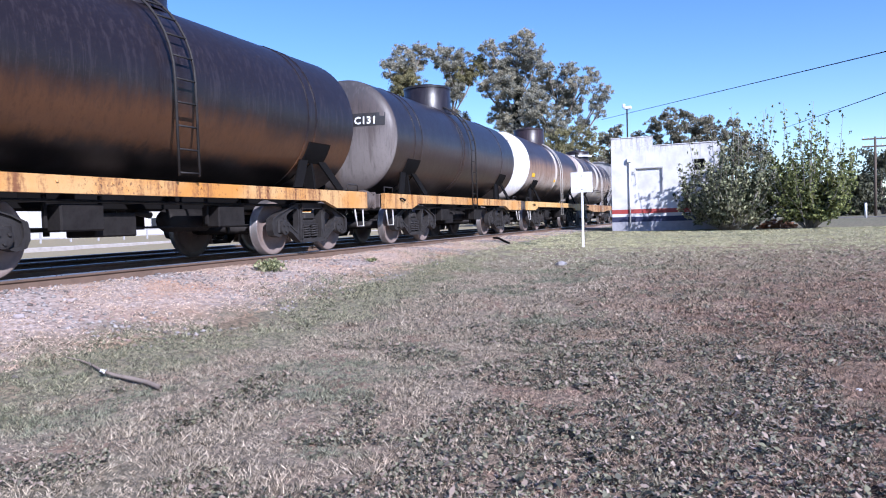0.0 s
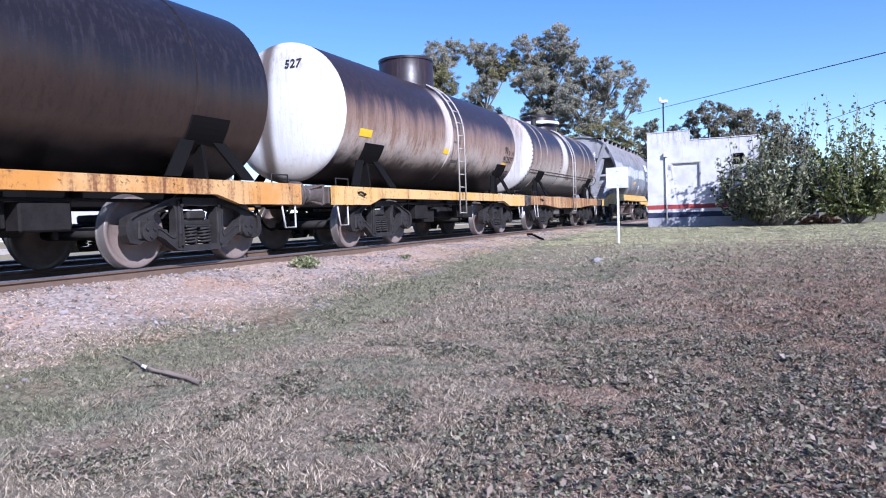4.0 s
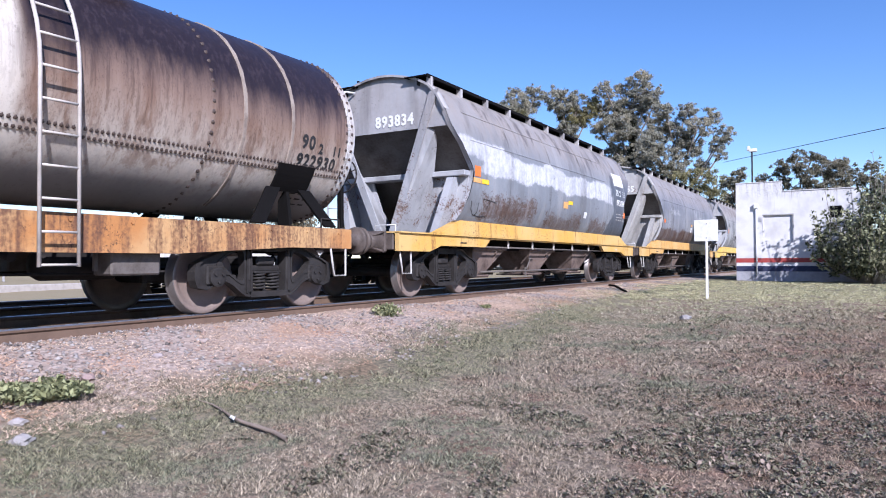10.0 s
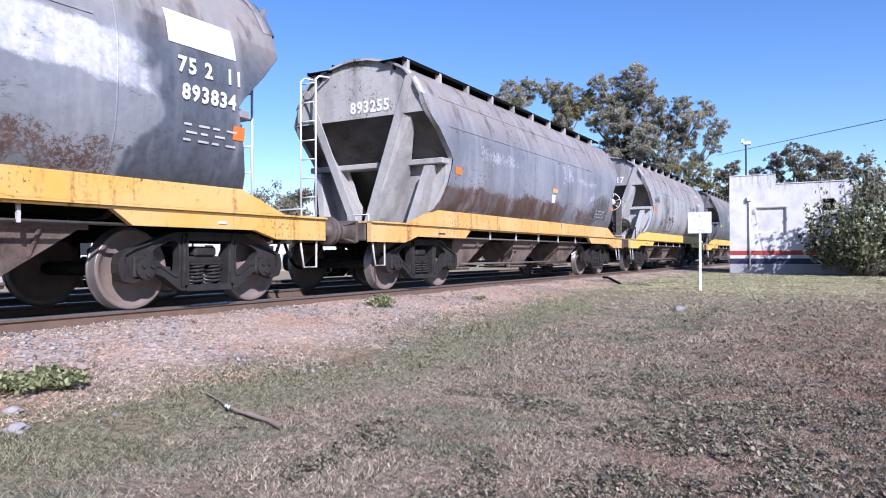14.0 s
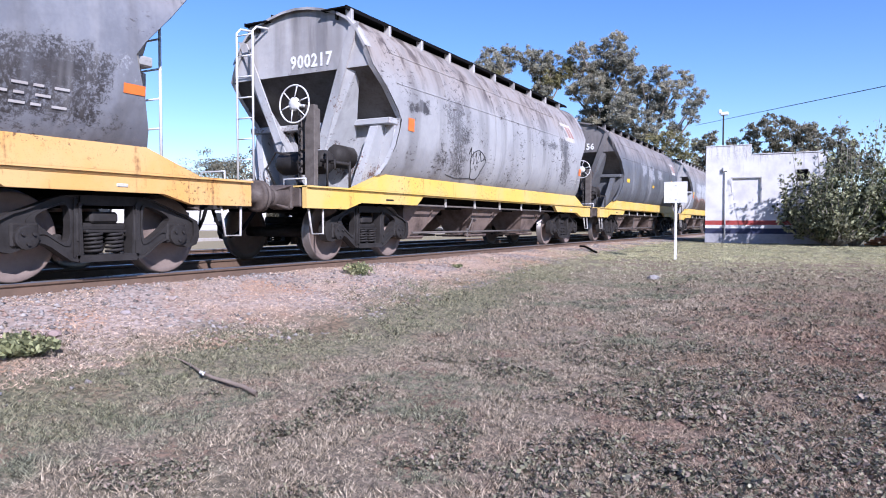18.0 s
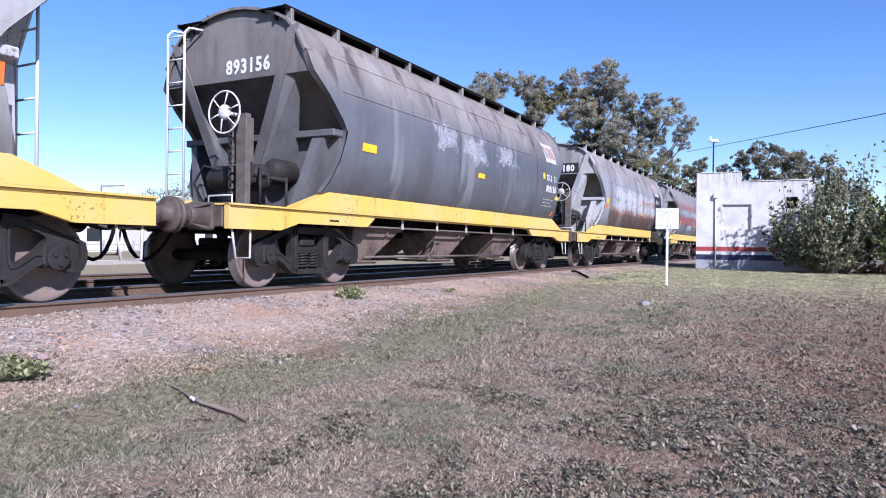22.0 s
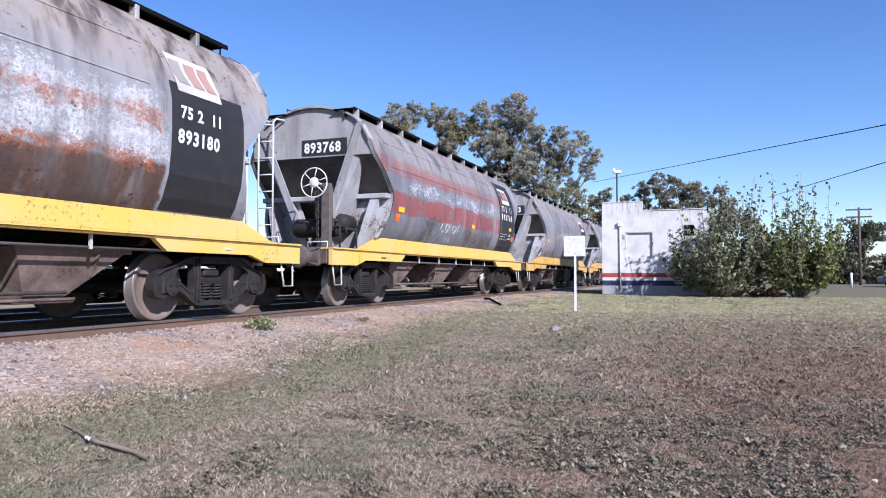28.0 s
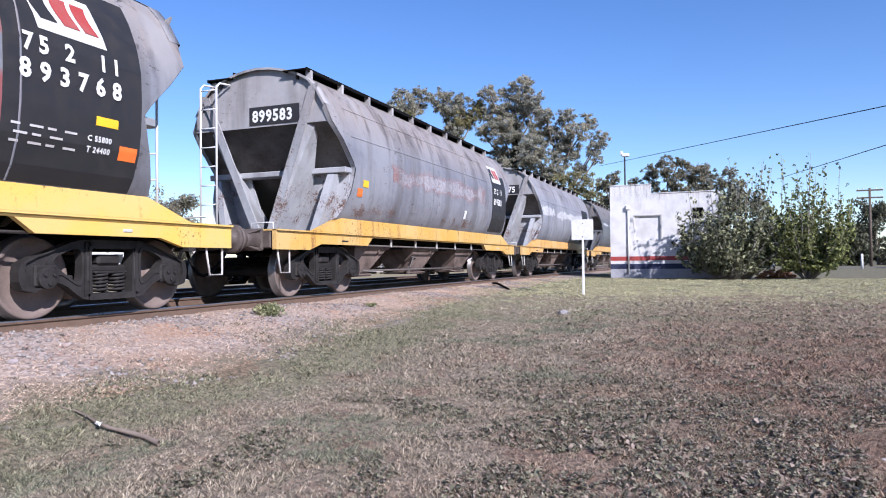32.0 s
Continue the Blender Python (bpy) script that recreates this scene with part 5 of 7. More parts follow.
TAR = tank_paint("tarry_black_tank", (0.095, 0.043, 0.02), (0.05, 0.025, 0.015), (0.013, 0.009, 0.010), 1.92, (0.01, 0.008, 0.008), 1.0, 0.35, rough=0.24, soft=0.4, foot=1.5)
TAR_DARK = tank_paint("tarry_dark_tank", (0.05, 0.03, 0.022), (0.028, 0.02, 0.018), (0.014, 0.011, 0.013), 2.1, (0.012, 0.010, 0.01), 5.0, 0.6, rough=0.22)
TAR_END = tank_paint("grimy_grey_end", (0.17, 0.15, 0.14), (0.07, 0.055, 0.05), (0.05, 0.045, 0.045), 3.1, (0.1, 0.085, 0.08), 3.0, 1.0, stripe=(-0.3, -0.05))
PALE = tank_paint("stained_pale_tank", (0.6, 0.53, 0.46), (0.19, 0.1, 0.06), (0.022, 0.014, 0.015), 2.35, (0.03, 0.022, 0.02), 7.0, 0.9, (-0.35, 0.05), 0.26, foot=1.45)
PALE_RIVET = tank_paint("stained_riveted_tank", (0.62, 0.57, 0.5), (0.16, 0.09, 0.06), (0.018, 0.012, 0.014), 2.38, (0.3, 0.27, 0.25), 11.0, 0.9, (-0.85, -0.1), 0.26)
PALE_END = tank_paint("white_tank_end", (0.68, 0.67, 0.65), (0.33, 0.27, 0.22), (0.5, 0.47, 0.44), 3.6, (0.5, 0.45, 0.4), 13.0, 0.45, stripe=(-0.42, -0.12))
PALE_END_B = tank_paint("streaked_white_tank_end", (0.62, 0.6, 0.57), (0.2, 0.12, 0.08), (0.06, 0.04, 0.035), 3.45, (0.4, 0.36, 0.32), 17.0, 0.6, stripe=(-0.95, -0.45))

make_tank("black tarry tank wagon on a worn yellow underframe", TAR, TAR_DARK, SILL_GOLD, [], 1, (-3.6, -3.3, 3.15, 3.4), ladder_y=-0.22, foot=1.2, ends=(5.3, 5.2), touch=(5.75, 5.75))
make_tank("dark tank wagon with a grey end and yellow underframe", TAR_DARK, TAR_END, SILL_GOLD,
          [("endtext", "C131", 0.42, 2.72, 0.23, STENCIL, True)], 2, (-3.65, -3.25, -0.45, -0.25, 3.3), ladder_y=-0.05, foot=0.8, ends=(5.4, 5.45), touch=(5.65, 5.8))
make_tank("white tank wagon stained brown with oil runs", PALE, PALE_END, SILL_ORANGE,
          [("text", "90", 3.82, 2.24, 0.26, BLACK_PAINT), ("text", "2   11", 4.15, 2.2, 0.19, BLACK_PAINT), ("text", "912527", 3.78, 1.98, 0.25, BLACK_PAINT), ("patch", -4.15, 2.0, 0.45, 0.15, REFLECT_YELLOW, "yellow_reflector"), ("patch", -0.35, 1.94, 0.3, 0.12, REFLECT_YELLOW, "yellow_reflector"),
           ("patch", 3.75, 1.86, 0.3, 0.1, REFLECT_YELLOW, "yellow_reflector"), ("bars", 4.1, 1.72, 3), ("endtext", "527", 0.2, 3.25, 0.22, BLACK_PAINT, False)], 3, (0.0,), ladder_paint=plain("ladder_grey", (0.4, 0.37, 0.33), 0.6), ladder_y=0.03, ends=(5.18, 5.4), touch=(5.8, 5.9), pivots=(-3.22, 3.44), lift=0.09)
make_tank("riveted white tank wagon stained by oil, banded with straps", PALE_RIVET, PALE_END_B, SILL_RUST,
          [("text", "90", 3.66, 2.13, 0.27, BLACK_PAINT), ("text", "2   11", 4.02, 2.09, 0.2, BLACK_PAINT), ("text", "922930", 3.62, 1.88, 0.26, BLACK_PAINT), ("bars", 3.8, 1.5, 3), ("endtext", "550", 0.25, 3.3, 0.22, FADED_GREY, False)], 4,
          (-3.76, -2.98, 2.6, 3.46), riveted=True, belly=0.1, dome_h=0.5, ladder_paint=plain("ladder_pale_grey", (0.45, 0.41, 0.37), 0.6), ladder_y=-0.05, ends=(4.75, 4.72), touch=(5.3, 5.33), pivots=(-3.23, 3.16), lift=0.11)

RED = (0.25, 0.056, 0.05)
W, K, Y, O = STENCIL, BLACK_PAINT, REFLECT_YELLOW, REFLECT_ORANGE


SCRAWL = [(0.3 + 0.32 * math.cos(a) * (1 + 0.2 * math.sin(3 * a)), 0.3 * math.sin(a)) for a in np.linspace(0.4, 7.2, 30)]
ZIG = [(0.0, 0.15), (0.08, 0.3), (0.12, 0.0), (0.2, 0.22), (0.26, -0.02), (0.33, 0.2), (0.4, 0.0), (0.5, 0.24), (0.58, 0.05), (0.75, 0.12)]

CHALKED = plain("chalk", (0.42, 0.42, 0.43), 0.9)
RING = [(0.1 + 0.09 * math.cos(a), 0.12 + 0.11 * math.sin(a)) for a in np.linspace(0.0, 6.283, 14)]
CHALK_LETTERS = [(-1.95, RING[2:13]), (-1.63, RING), (-1.35, [(0.02, 0.24), (0.0, 0.01), (0.17, 0.0)]), (-1.1, RING), (-0.83, [(0.0, 0.0), (0.04, 0.2), (0.13, 0.02), (0.22, 0.28)])]
END_GREY = hopper_paint("end_grey", (0.27, 0.275, 0.29), (0.36, 0.365, 0.38), rust=(1.2, 3.1, 0.35), seed=20.0, roof=0.5)
END_LIGHT = hopper_paint("end_light_grey", (0.36, 0.365, 0.375), (0.46, 0.465, 0.47), rust=(1.2, 3.1, 0.4), seed=24.0, roof=0.5)
END_DARK = hopper_paint("end_dark_grey", (0.08, 0.082, 0.09), (0.12, 0.123, 0.13), rust=(1.2, 3.1, 0.3), seed=28.0, roof=0.5)
CHALK = (0.53, 0.53, 0.55)
FAINT = (0.4, 0.405, 0.43)
OXIDE, DRIED = (0.105, 0.06, 0.043), (0.1, 0.058, 0.043)
SOOT = (0.055, 0.05, 0.05)
PALE_ORANGE = plain("worn_orange_reflector", (0.6, 0.3, 0.08), 0.6, 0.0, 0.6, 14, (0.6, 0.45, 0.3))
make_hopper("grey hopper wagon with white overpainted band", hopper_paint("grey_white_banded", (0.175, 0.185, 0.2), (0.245, 0.255, 0.27), seed=1.0, roof=0.8, flecks=0.2,
            spots=[(-6.2, -3.7, 2.58, 2.98, CHALK, 0.35), (-4.9, 3.7, 2.36, 2.88, CHALK, 0.35), (-4.5, -1.8, 1.45, 1.95, OXIDE, 1.9), (-1.0, 1.2, 1.4, 1.78, OXIDE, 1.4), (2.0, 3.7, 1.4, 1.76, OXIDE, 1.4), (3.75, 7.0, 1.2, 3.25, (0.085, 0.095, 0.115), 0.12)]), SILL_YELLOW, "893834", "bare", "",
            [("text", "75 2  11", 4.2, 2.62, 0.24, W, 1.2), ("text", "893834", 4.25, 2.33, 0.24, W, 1.15), ("bars", 4.3, 2.05, 3), ("patch", 4.1, 2.92, 0.95, 0.38, WHITE_PAINT, "white_panel"), ("patch", 5.0, 1.98, 0.18, 0.16, O, "orange_reflector"),
             ("patch", -5.0, 2.28, 0.24, 0.2, O, "orange_reflector"), ("patch", -5.05, 2.16, 0.33, 0.09, PALE_ORANGE, "worn_reflector"), ("patch", -4.7, 2.16, 0.3, 0.09, Y, "yellow_reflector"), ("patch", -0.1, 1.97, 0.32, 0.16, PALE_ORANGE, "worn_reflector"), ("patch", 0.23, 2.08, 0.32, 0.09, Y, "yellow_reflector"), ("patch", 1.46, 1.8, 0.22, 0.16, WHITE_PAINT, "white_label"),
             ("strokes", -5.0, 1.55, K, 0.007, [(0.0, 0.25), (0.05, 0.1), (0.2, 0.0), (0.5, -0.02), (0.75, 0.0)]), ("strokes", -4.7, 1.6, K, 0.006, [(0.0, 0.2), (0.02, 0.0), (-0.03, -0.06)]), ("strokes", -4.4, 1.55, K, 0.006, [(0.2, 0.3), (0.0, 0.0)]), ("strokes", -4.55, 1.85, K, 0.006, [(0.0, 0.02), (0.4, 0.0), (0.6, -0.02)])], 11, END_GREY)
make_hopper("blue-grey hopper wagon with rusted lower sides and a peeling end", hopper_paint("blue_grey_rusted", (0.155, 0.16, 0.18), (0.23, 0.235, 0.255), seed=2.3, roof=0.85, flecks=0.4,
            spots=[(-5.8, 1.2, 1.36, 1.88, DRIED, 0.8), (1.8, 3.5, 1.45, 1.82, DRIED, 1.1), (0.9, 1.5, 2.45, 2.8, FAINT, 1.7), (1.5, 3.4, 2.5, 2.62, FAINT, 1.2), (-3.6, -2.2, 2.5, 2.66, FAINT, 1.4), (3.0, 5.0, 2.12, 2.3, FAINT, 1.5), (3.4, 4.8, 1.5, 2.3, SOOT, 1.3)]), SILL_ORANGE, "893255", "bare", "",
            [("patch", -4.9, 2.1, 0.22, 0.14, O, "orange_reflector"), ("patch", 0.16, 2.13, 0.32, 0.1, PALE_ORANGE, "orange_reflector"), ("patch", 0.14, 1.88, 0.22, 0.2, WHITE_PAINT, "white_label"), ("bars", 3.6, 1.85, 3), ("patch", 4.92, 1.94, 0.26, 0.1, O, "orange_reflector")], 12,
            hopper_paint("peeling_grey_end", (0.3, 0.29, 0.28), (0.42, 0.41, 0.39), rust=(2.9, 5.0, 0.35), seed=8.0, roof=0.25))
make_hopper("light grey hopper wagon with a black scrawl and bright sill", hopper_paint("light_grey_scuffed", (0.285, 0.28, 0.28), (0.36, 0.355, 0.35), rust=(1.42, 1.6, 0.3), seed=3.9, streak=0.45, roof=1.0, flecks=0.6,
            spots=[(3.4, 4.2, 1.7, 2.9, SOOT, 1.7), (-3.3, -2.6, 1.6, 3.1, SOOT, 1.7), (-5.0, -3.9, 2.5, 2.75, SOOT, 0.85), (2.0, 3.2, 2.6, 2.75, SOOT, 1.1)]), SILL_BRIGHT, "900217", "bare", "white",
            [("patch", -4.8, 2.2, 0.2, 0.22, O, "orange_reflector"), ("logo", 3.75, 2.9, "worn"), ("patch", 4.95, 2.0, 0.2, 0.2, O, "orange_reflector"), ("bars", 4.3, 1.85, 2), ("strokes", -2.15, 1.82, K, 0.009, SCRAWL), ("strokes", -2.3, 1.85, K, 0.011, ZIG), ("strokes", -3.1, 1.5, K, 0.006, [(0, 0.05), (0.5, 0.0), (1.1, 0.04)])], 13, END_LIGHT)
make_hopper("dark grey hopper wagon with scuffed white patches", hopper_paint("dark_grey_patched", (0.085, 0.09, 0.1), (0.125, 0.13, 0.142), rust=(1.42, 1.6, 0.2), seed=5.2, roof=0.95, flecks=0.05,
            spots=[(-2.1, -1.35, 2.55, 2.9, FAINT, 1.7), (-1.05, 0.15, 2.5, 2.86, FAINT, 1.5), (0.84, 1.72, 2.52, 2.83, FAINT, 1.4)]), SILL_BRIGHT, "893156", "bare", "white",
            [("text", "75 2  11", 4.15, 2.42, 0.22, W), ("text", "893156", 4.15, 2.12, 0.24, W), ("bars", 4.0, 1.9, 3), ("logo", 4.2, 2.92, "worn"), ("dot", 3.98, 2.52, 0.09, Y), ("patch", -4.6, 2.12, 0.4, 0.13, Y, "yellow_reflector"), ("patch", -0.1, 2.1, 0.34, 0.1, Y, "yellow_reflector"), ("patch", 4.92, 1.94, 0.26, 0.1, Y, "yellow_reflector"), ("patch", 4.9, 1.5, 0.16, 0.12, O, "orange_reflector")], 14, END_DARK)
make_hopper("hopper wagon with peeling white paint over rust-brown sides", hopper_paint("peeling_white_over_rust", (0.19, 0.195, 0.21), (0.27, 0.27, 0.285), seed=6.6, streak=0.9, roof=1.0, flecks=0.5,
            spots=[(-4.3, 3.4, 1.3, 1.98, DRIED, 0.25), (-4.3, 3.2, 1.92, 2.14, (0.32, 0.11, 0.05), 1.2), (-3.9, 3.5, 2.06, 2.42, CHALK, 1.2), (-3.9, 3.3, 2.35, 2.85, CHALK, 1.7), (0.5, 3.3, 2.45, 2.65, (0.33, 0.15, 0.1), 1.3)]), SILL_BRIGHT, "893180", "black", "red",
            [("patch", 3.6, 1.45, 1.45, 1.65, K, "black_panel"), ("text", "75 2  11", 3.75, 2.65, 0.22, W), ("text", "893180", 3.7, 2.32, 0.25, W), ("logo", 3.75, 3.0, "worn"), ("patch", -4.9, 2.2, 0.3, 0.16, Y, "yellow_reflector"), ("patch", -4.92, 2.02, 0.26, 0.16, O, "orange_reflector"), ("patch", 0.8, 2.0, 0.25, 0.1, Y, "yellow_reflector")], 15, END_LIGHT)
make_hopper("grey hopper wagon with two faded red bands", hopper_paint("grey_red_banded", (0.145, 0.148, 0.165), (0.2, 0.203, 0.22), (2.45, 2.75, 0.45), (0.36, 0.375, 0.42), rust=(1.42, 1.7, 0.3), red=[(1.95, 2.48, RED), (2.78, 3.2, (0.25, 0.085, 0.07))], seed=7.7, roof=0.75, flecks=0.5, spots=[(-3.2, -2.2, 1.45, 2.0, SOOT, 1.9), (-0.3, 0.9, 1.5, 1.9, OXIDE, 1.6), (1.3, 2.6, 1.5, 1.85, OXIDE, 1.6), (-4.0, 3.0, 2.58, 2.64, CHALK, 2.4)]), SILL_BRIGHT, "893768", "black", "white",
            [("patch", 3.3, 1.44, 1.72, 2.25, K, "black_panel"), ("text", "75 2  11", 3.5, 2.74, 0.25, W, 1.5), ("text", "893768", 3.46, 2.46, 0.27, W, 1.75), ("logo", 3.7, 3.0), ("bars", 3.4, 1.98, 3), ("patch", 4.38, 2.13, 0.3, 0.1, Y, "yellow_reflector"), ("patch", 4.72, 1.79, 0.26, 0.16, O, "orange_reflector"), ("text", "C 55800", 4.28, 1.95, 0.085, W), ("text", "T 24400", 4.28, 1.83, 0.085, W),
             ("patch", -4.75, 2.02, 0.3, 0.11, Y, "yellow_reflector"), ("patch", -4.85, 1.8, 0.2, 0.17, O, "orange_reflector"), ("patch", 0.5, 1.98, 0.26, 0.1, Y, "yellow_reflector"), ("text", "Sta Fe", -1.55, 1.5, 0.17, CHALKED)] + [("strokes", y, 1.72, CHALKED, 0.012, pts) for y, pts in CHALK_LETTERS], 16, END_GREY)
make_hopper("grey hopper wagon with faint red lettering traces", hopper_paint("grey_red_traces", (0.17, 0.17, 0.19), (0.25, 0.25, 0.265), rust=(1.42, 2.0, 0.45), seed=9.1, roof=0.85, flecks=0.4,
            spots=[(-3.4, 3.0, 2.25, 2.65, (0.28, 0.12, 0.1), 1.1), (-3.0, 2.8, 2.3, 2.6, (0.36, 0.36, 0.38), 1.3)]), SILL_YELLOW, "899583", "black", "",
            [("patch", 3.7, 1.5, 1.4, 1.75, K, "black_panel"), ("text", "75 2  11", 3.85, 2.65, 0.22, W), ("text", "899583", 3.8, 2.32, 0.25, W), ("logo", 3.85, 3.0), ("patch", -4.7, 2.05, 0.22, 0.13, Y, "yellow_reflector"), ("patch", -4.9, 1.85, 0.2, 0.16, O, "orange_reflector"), ("patch", 1.3, 1.75, 0.16, 0.22, W, "white_label")], 17, END_GREY)
make_hopper("blue-grey hopper wagon with white lettering traces", hopper_paint("blue_grey_lettered", (0.19, 0.195, 0.22), (0.27, 0.275, 0.3), (2.3, 2.9, 0.75), seed=12.3), SILL_ORANGE, "899675", "black", "",
            [("patch", 3.5, 1.5, 1.6, 1.6, K, "black_panel")], 18, END_GREY)
make_hopper("dark grey hopper wagon at the far end", hopper_paint("dark_grey_plain", (0.09, 0.092, 0.1), (0.13, 0.133, 0.14), (2.5, 3.0, 0.4), seed=15.0), SILL_ORANGE, "893341", "bare", "", [], 19, END_DARK)

TANKS = [-26.05, -14.65, -3.05, 8.15]
HOPPERS = [15.06 * k + 5.955 for k in range(1, 10)]
OFFSETS = TANKS + HOPPERS


# ---- white hut with painted stripes ----
def make_hut():
    hut = thing("hut", "white rendered hut with red and blue stripes", "building", kind="")
    y0, y1, x0, x1 = 30.84, 35.6, -4.35, 0.1
    m = Mat("white_render", 0.85)
    n, f = m.noise(1.2, 6), m.noise(26, 5)
    runs = m.noise(1.0, 6, 0.65, m.stretch(6, 6, 0.5))
    col = m.mix((0.6, 0.59, 0.585), (0.47, 0.455, 0.44), m.span(n, 0.42, 0.7))
    col = m.mix(col, (0.36, 0.34, 0.31), m.calc("MULTIPLY", m.span(runs, 0.56, 0.7), m.calc("MULTIPLY", m.span(m.axis("Z"), 2.2, 3.5), 0.9)))
    col = m.mix(col, (0.2, 0.185, 0.17), m.calc("MULTIPLY", m.span(m.calc("ADD", m.calc("MULTIPLY", f, 0.5), m.calc("MULTIPLY", runs, 0.5)), 0.48, 0.6), m.calc("MULTIPLY", m.span(m.axis("Z"), 3.05, 3.45), 0.6)))
    m.bump(f, 0.4, 0.01)
    white = m.done(col)
    wall = Solid()
    # front wall with a shallow blind window
    wx0, wx1, wz0, wz1 = -3.32, -2.25, 1.45, 2.47
    t = 0.22
    for a, b, c, d in ((x0, wx0, -0.35, 3.42), (wx1, x1, -0.35, 3.38), (wx0, wx1, -0.35, wz0), (wx0, wx1, wz1, 3.42)):
        wall.box(a, b, y0, y0 + t, c, d)
    wall.box(wx0, wx1, y0 + 0.07, y0 + t, wz0, wz1)
    wall.box(x0, -2.63, y0, y0 + t, 3.42, 3.8)
    wall.box(x0, x0 + t, y0 + t, y1, -0.35, 3.6).box(x1 - t, x1, y0 + t, y1, -0.35, 3.3).box(x0, x1, y1 - t, y1, -0.35, 3.3)
    part("wall", wall, white, hut)
    cope = Solid().box(x0 - 0.02, -2.62, y0 - 0.025, y0 + t + 0.02, 3.8, 3.84, b=0.01).box(-2.61, x1 + 0.02, y0 - 0.025, y0 + t + 0.02, 3.4, 3.44, b=0.01)
    part("coping", cope, white, hut)
    part("roof", Solid().box(x0 + t, x1 - t, y0 + t, y1 - t, 3.05, 3.2), plain("roof_felt", (0.12, 0.12, 0.12)), hut)
    frame_w = Solid().box(wx0 - 0.03, wx1 + 0.05, y0 - 0.012, y0, wz1, wz1 + 0.04).box(wx1, wx1 + 0.05, y0 - 0.012, y0, wz0, wz1)
    part("window_surround", frame_w, plain("weathered_grey_trim", (0.4, 0.39, 0.38)), hut)
    part("red_stripe", Solid().box(x0 - 0.004, x1, y0 - 0.006, y0, 0.56, 0.74), RED_PAINT, hut, "painted red stripe")
    part("blue_stripe", Solid().box(x0 - 0.004, x1, y0 - 0.006, y0, 0.2, 0.42), BLUE_PAINT, hut, "painted dark blue stripe")
    part("plinth", Solid().box(x0 - 0.004, x1, y0 - 0.006, y0, -0.35, 0.2), plain("grey_plinth", (0.34, 0.34, 0.37), 0.8), hut)
    pipe = Solid().tube((-3.58, y0 - 0.05, 0.0), (-3.58, y0 - 0.05, 2.75), 0.03, 8).box(-3.68, -3.5, y0 - 0.12, y0, 2.75, 2.95, b=0.02)
    part("conduit", pipe, WHITE_PAINT, hut)
    vent = Solid().box(-0.95, -0.55, y0 - 0.02, y0, 2.3, 2.75, b=0.01)
    for k in range(5):
        vent.box(-0.93, -0.57, y0 - 0.035, y0 - 0.015, 2.34 + 0.08 * k, 2.37 + 0.08 * k)
    part("vent_grille", vent, BLACK, hut, "dark vent grille")
    tagged(hut, kind="structure")


make_hut()


def make_sign():
    sign = thing("sign", "blank pale signboard on a thin white post", "sign", at=pose(-3.253, 18.08, -0.30))
    board = Solid().box(-0.29, 0.27, -0.012, 0.012, 1.42, 1.95, b=0.004)
    part("board", board, plain("pale_sign_paint", (0.68, 0.68, 0.66), 0.6, 0, 0.3), sign)
    post_s = Solid().box(-0.025, 0.025, 0.013, 0.045, -0.1, 1.94, b=0.005)
    post_s.box(-0.025, 0.025, -0.03, -0.013, 0.0, 1.44, b=0.005)
    part("post", post_s, WHITE_PAINT, sign)
    for z in (1.5, 1.85):
        part("bolt", Solid().tube((0, -0.02, z), (0, 0.05, z), 0.012, 6), IRON, sign)


make_sign()


# ---- leaves and trees ----
def leaf_material(name, dark, light, dry=None):
    m = Mat(name, 0.6, 0, 0.25)
    col = m.mix(dark, light, m.span(m.island(), 0.1, 0.95))
    if dry is not None:
        col = m.mix(col, dry, m.span(m.noise(0.35, 3), 0.52, 0.68))
    m.done(col)
    thin, both = m.node("ShaderNodeBsdfTranslucent"), m.node("ShaderNodeMixShader", Fac=0.3)
    m.put(thin.inputs["Color"], col)
    m.put(both.inputs[1], m.b.outputs[0])
    m.put(both.inputs[2], thin.outputs[0])
    m.put(m.t.nodes["Material Output"].inputs["Surface"], both.outputs[0])
    return m.m


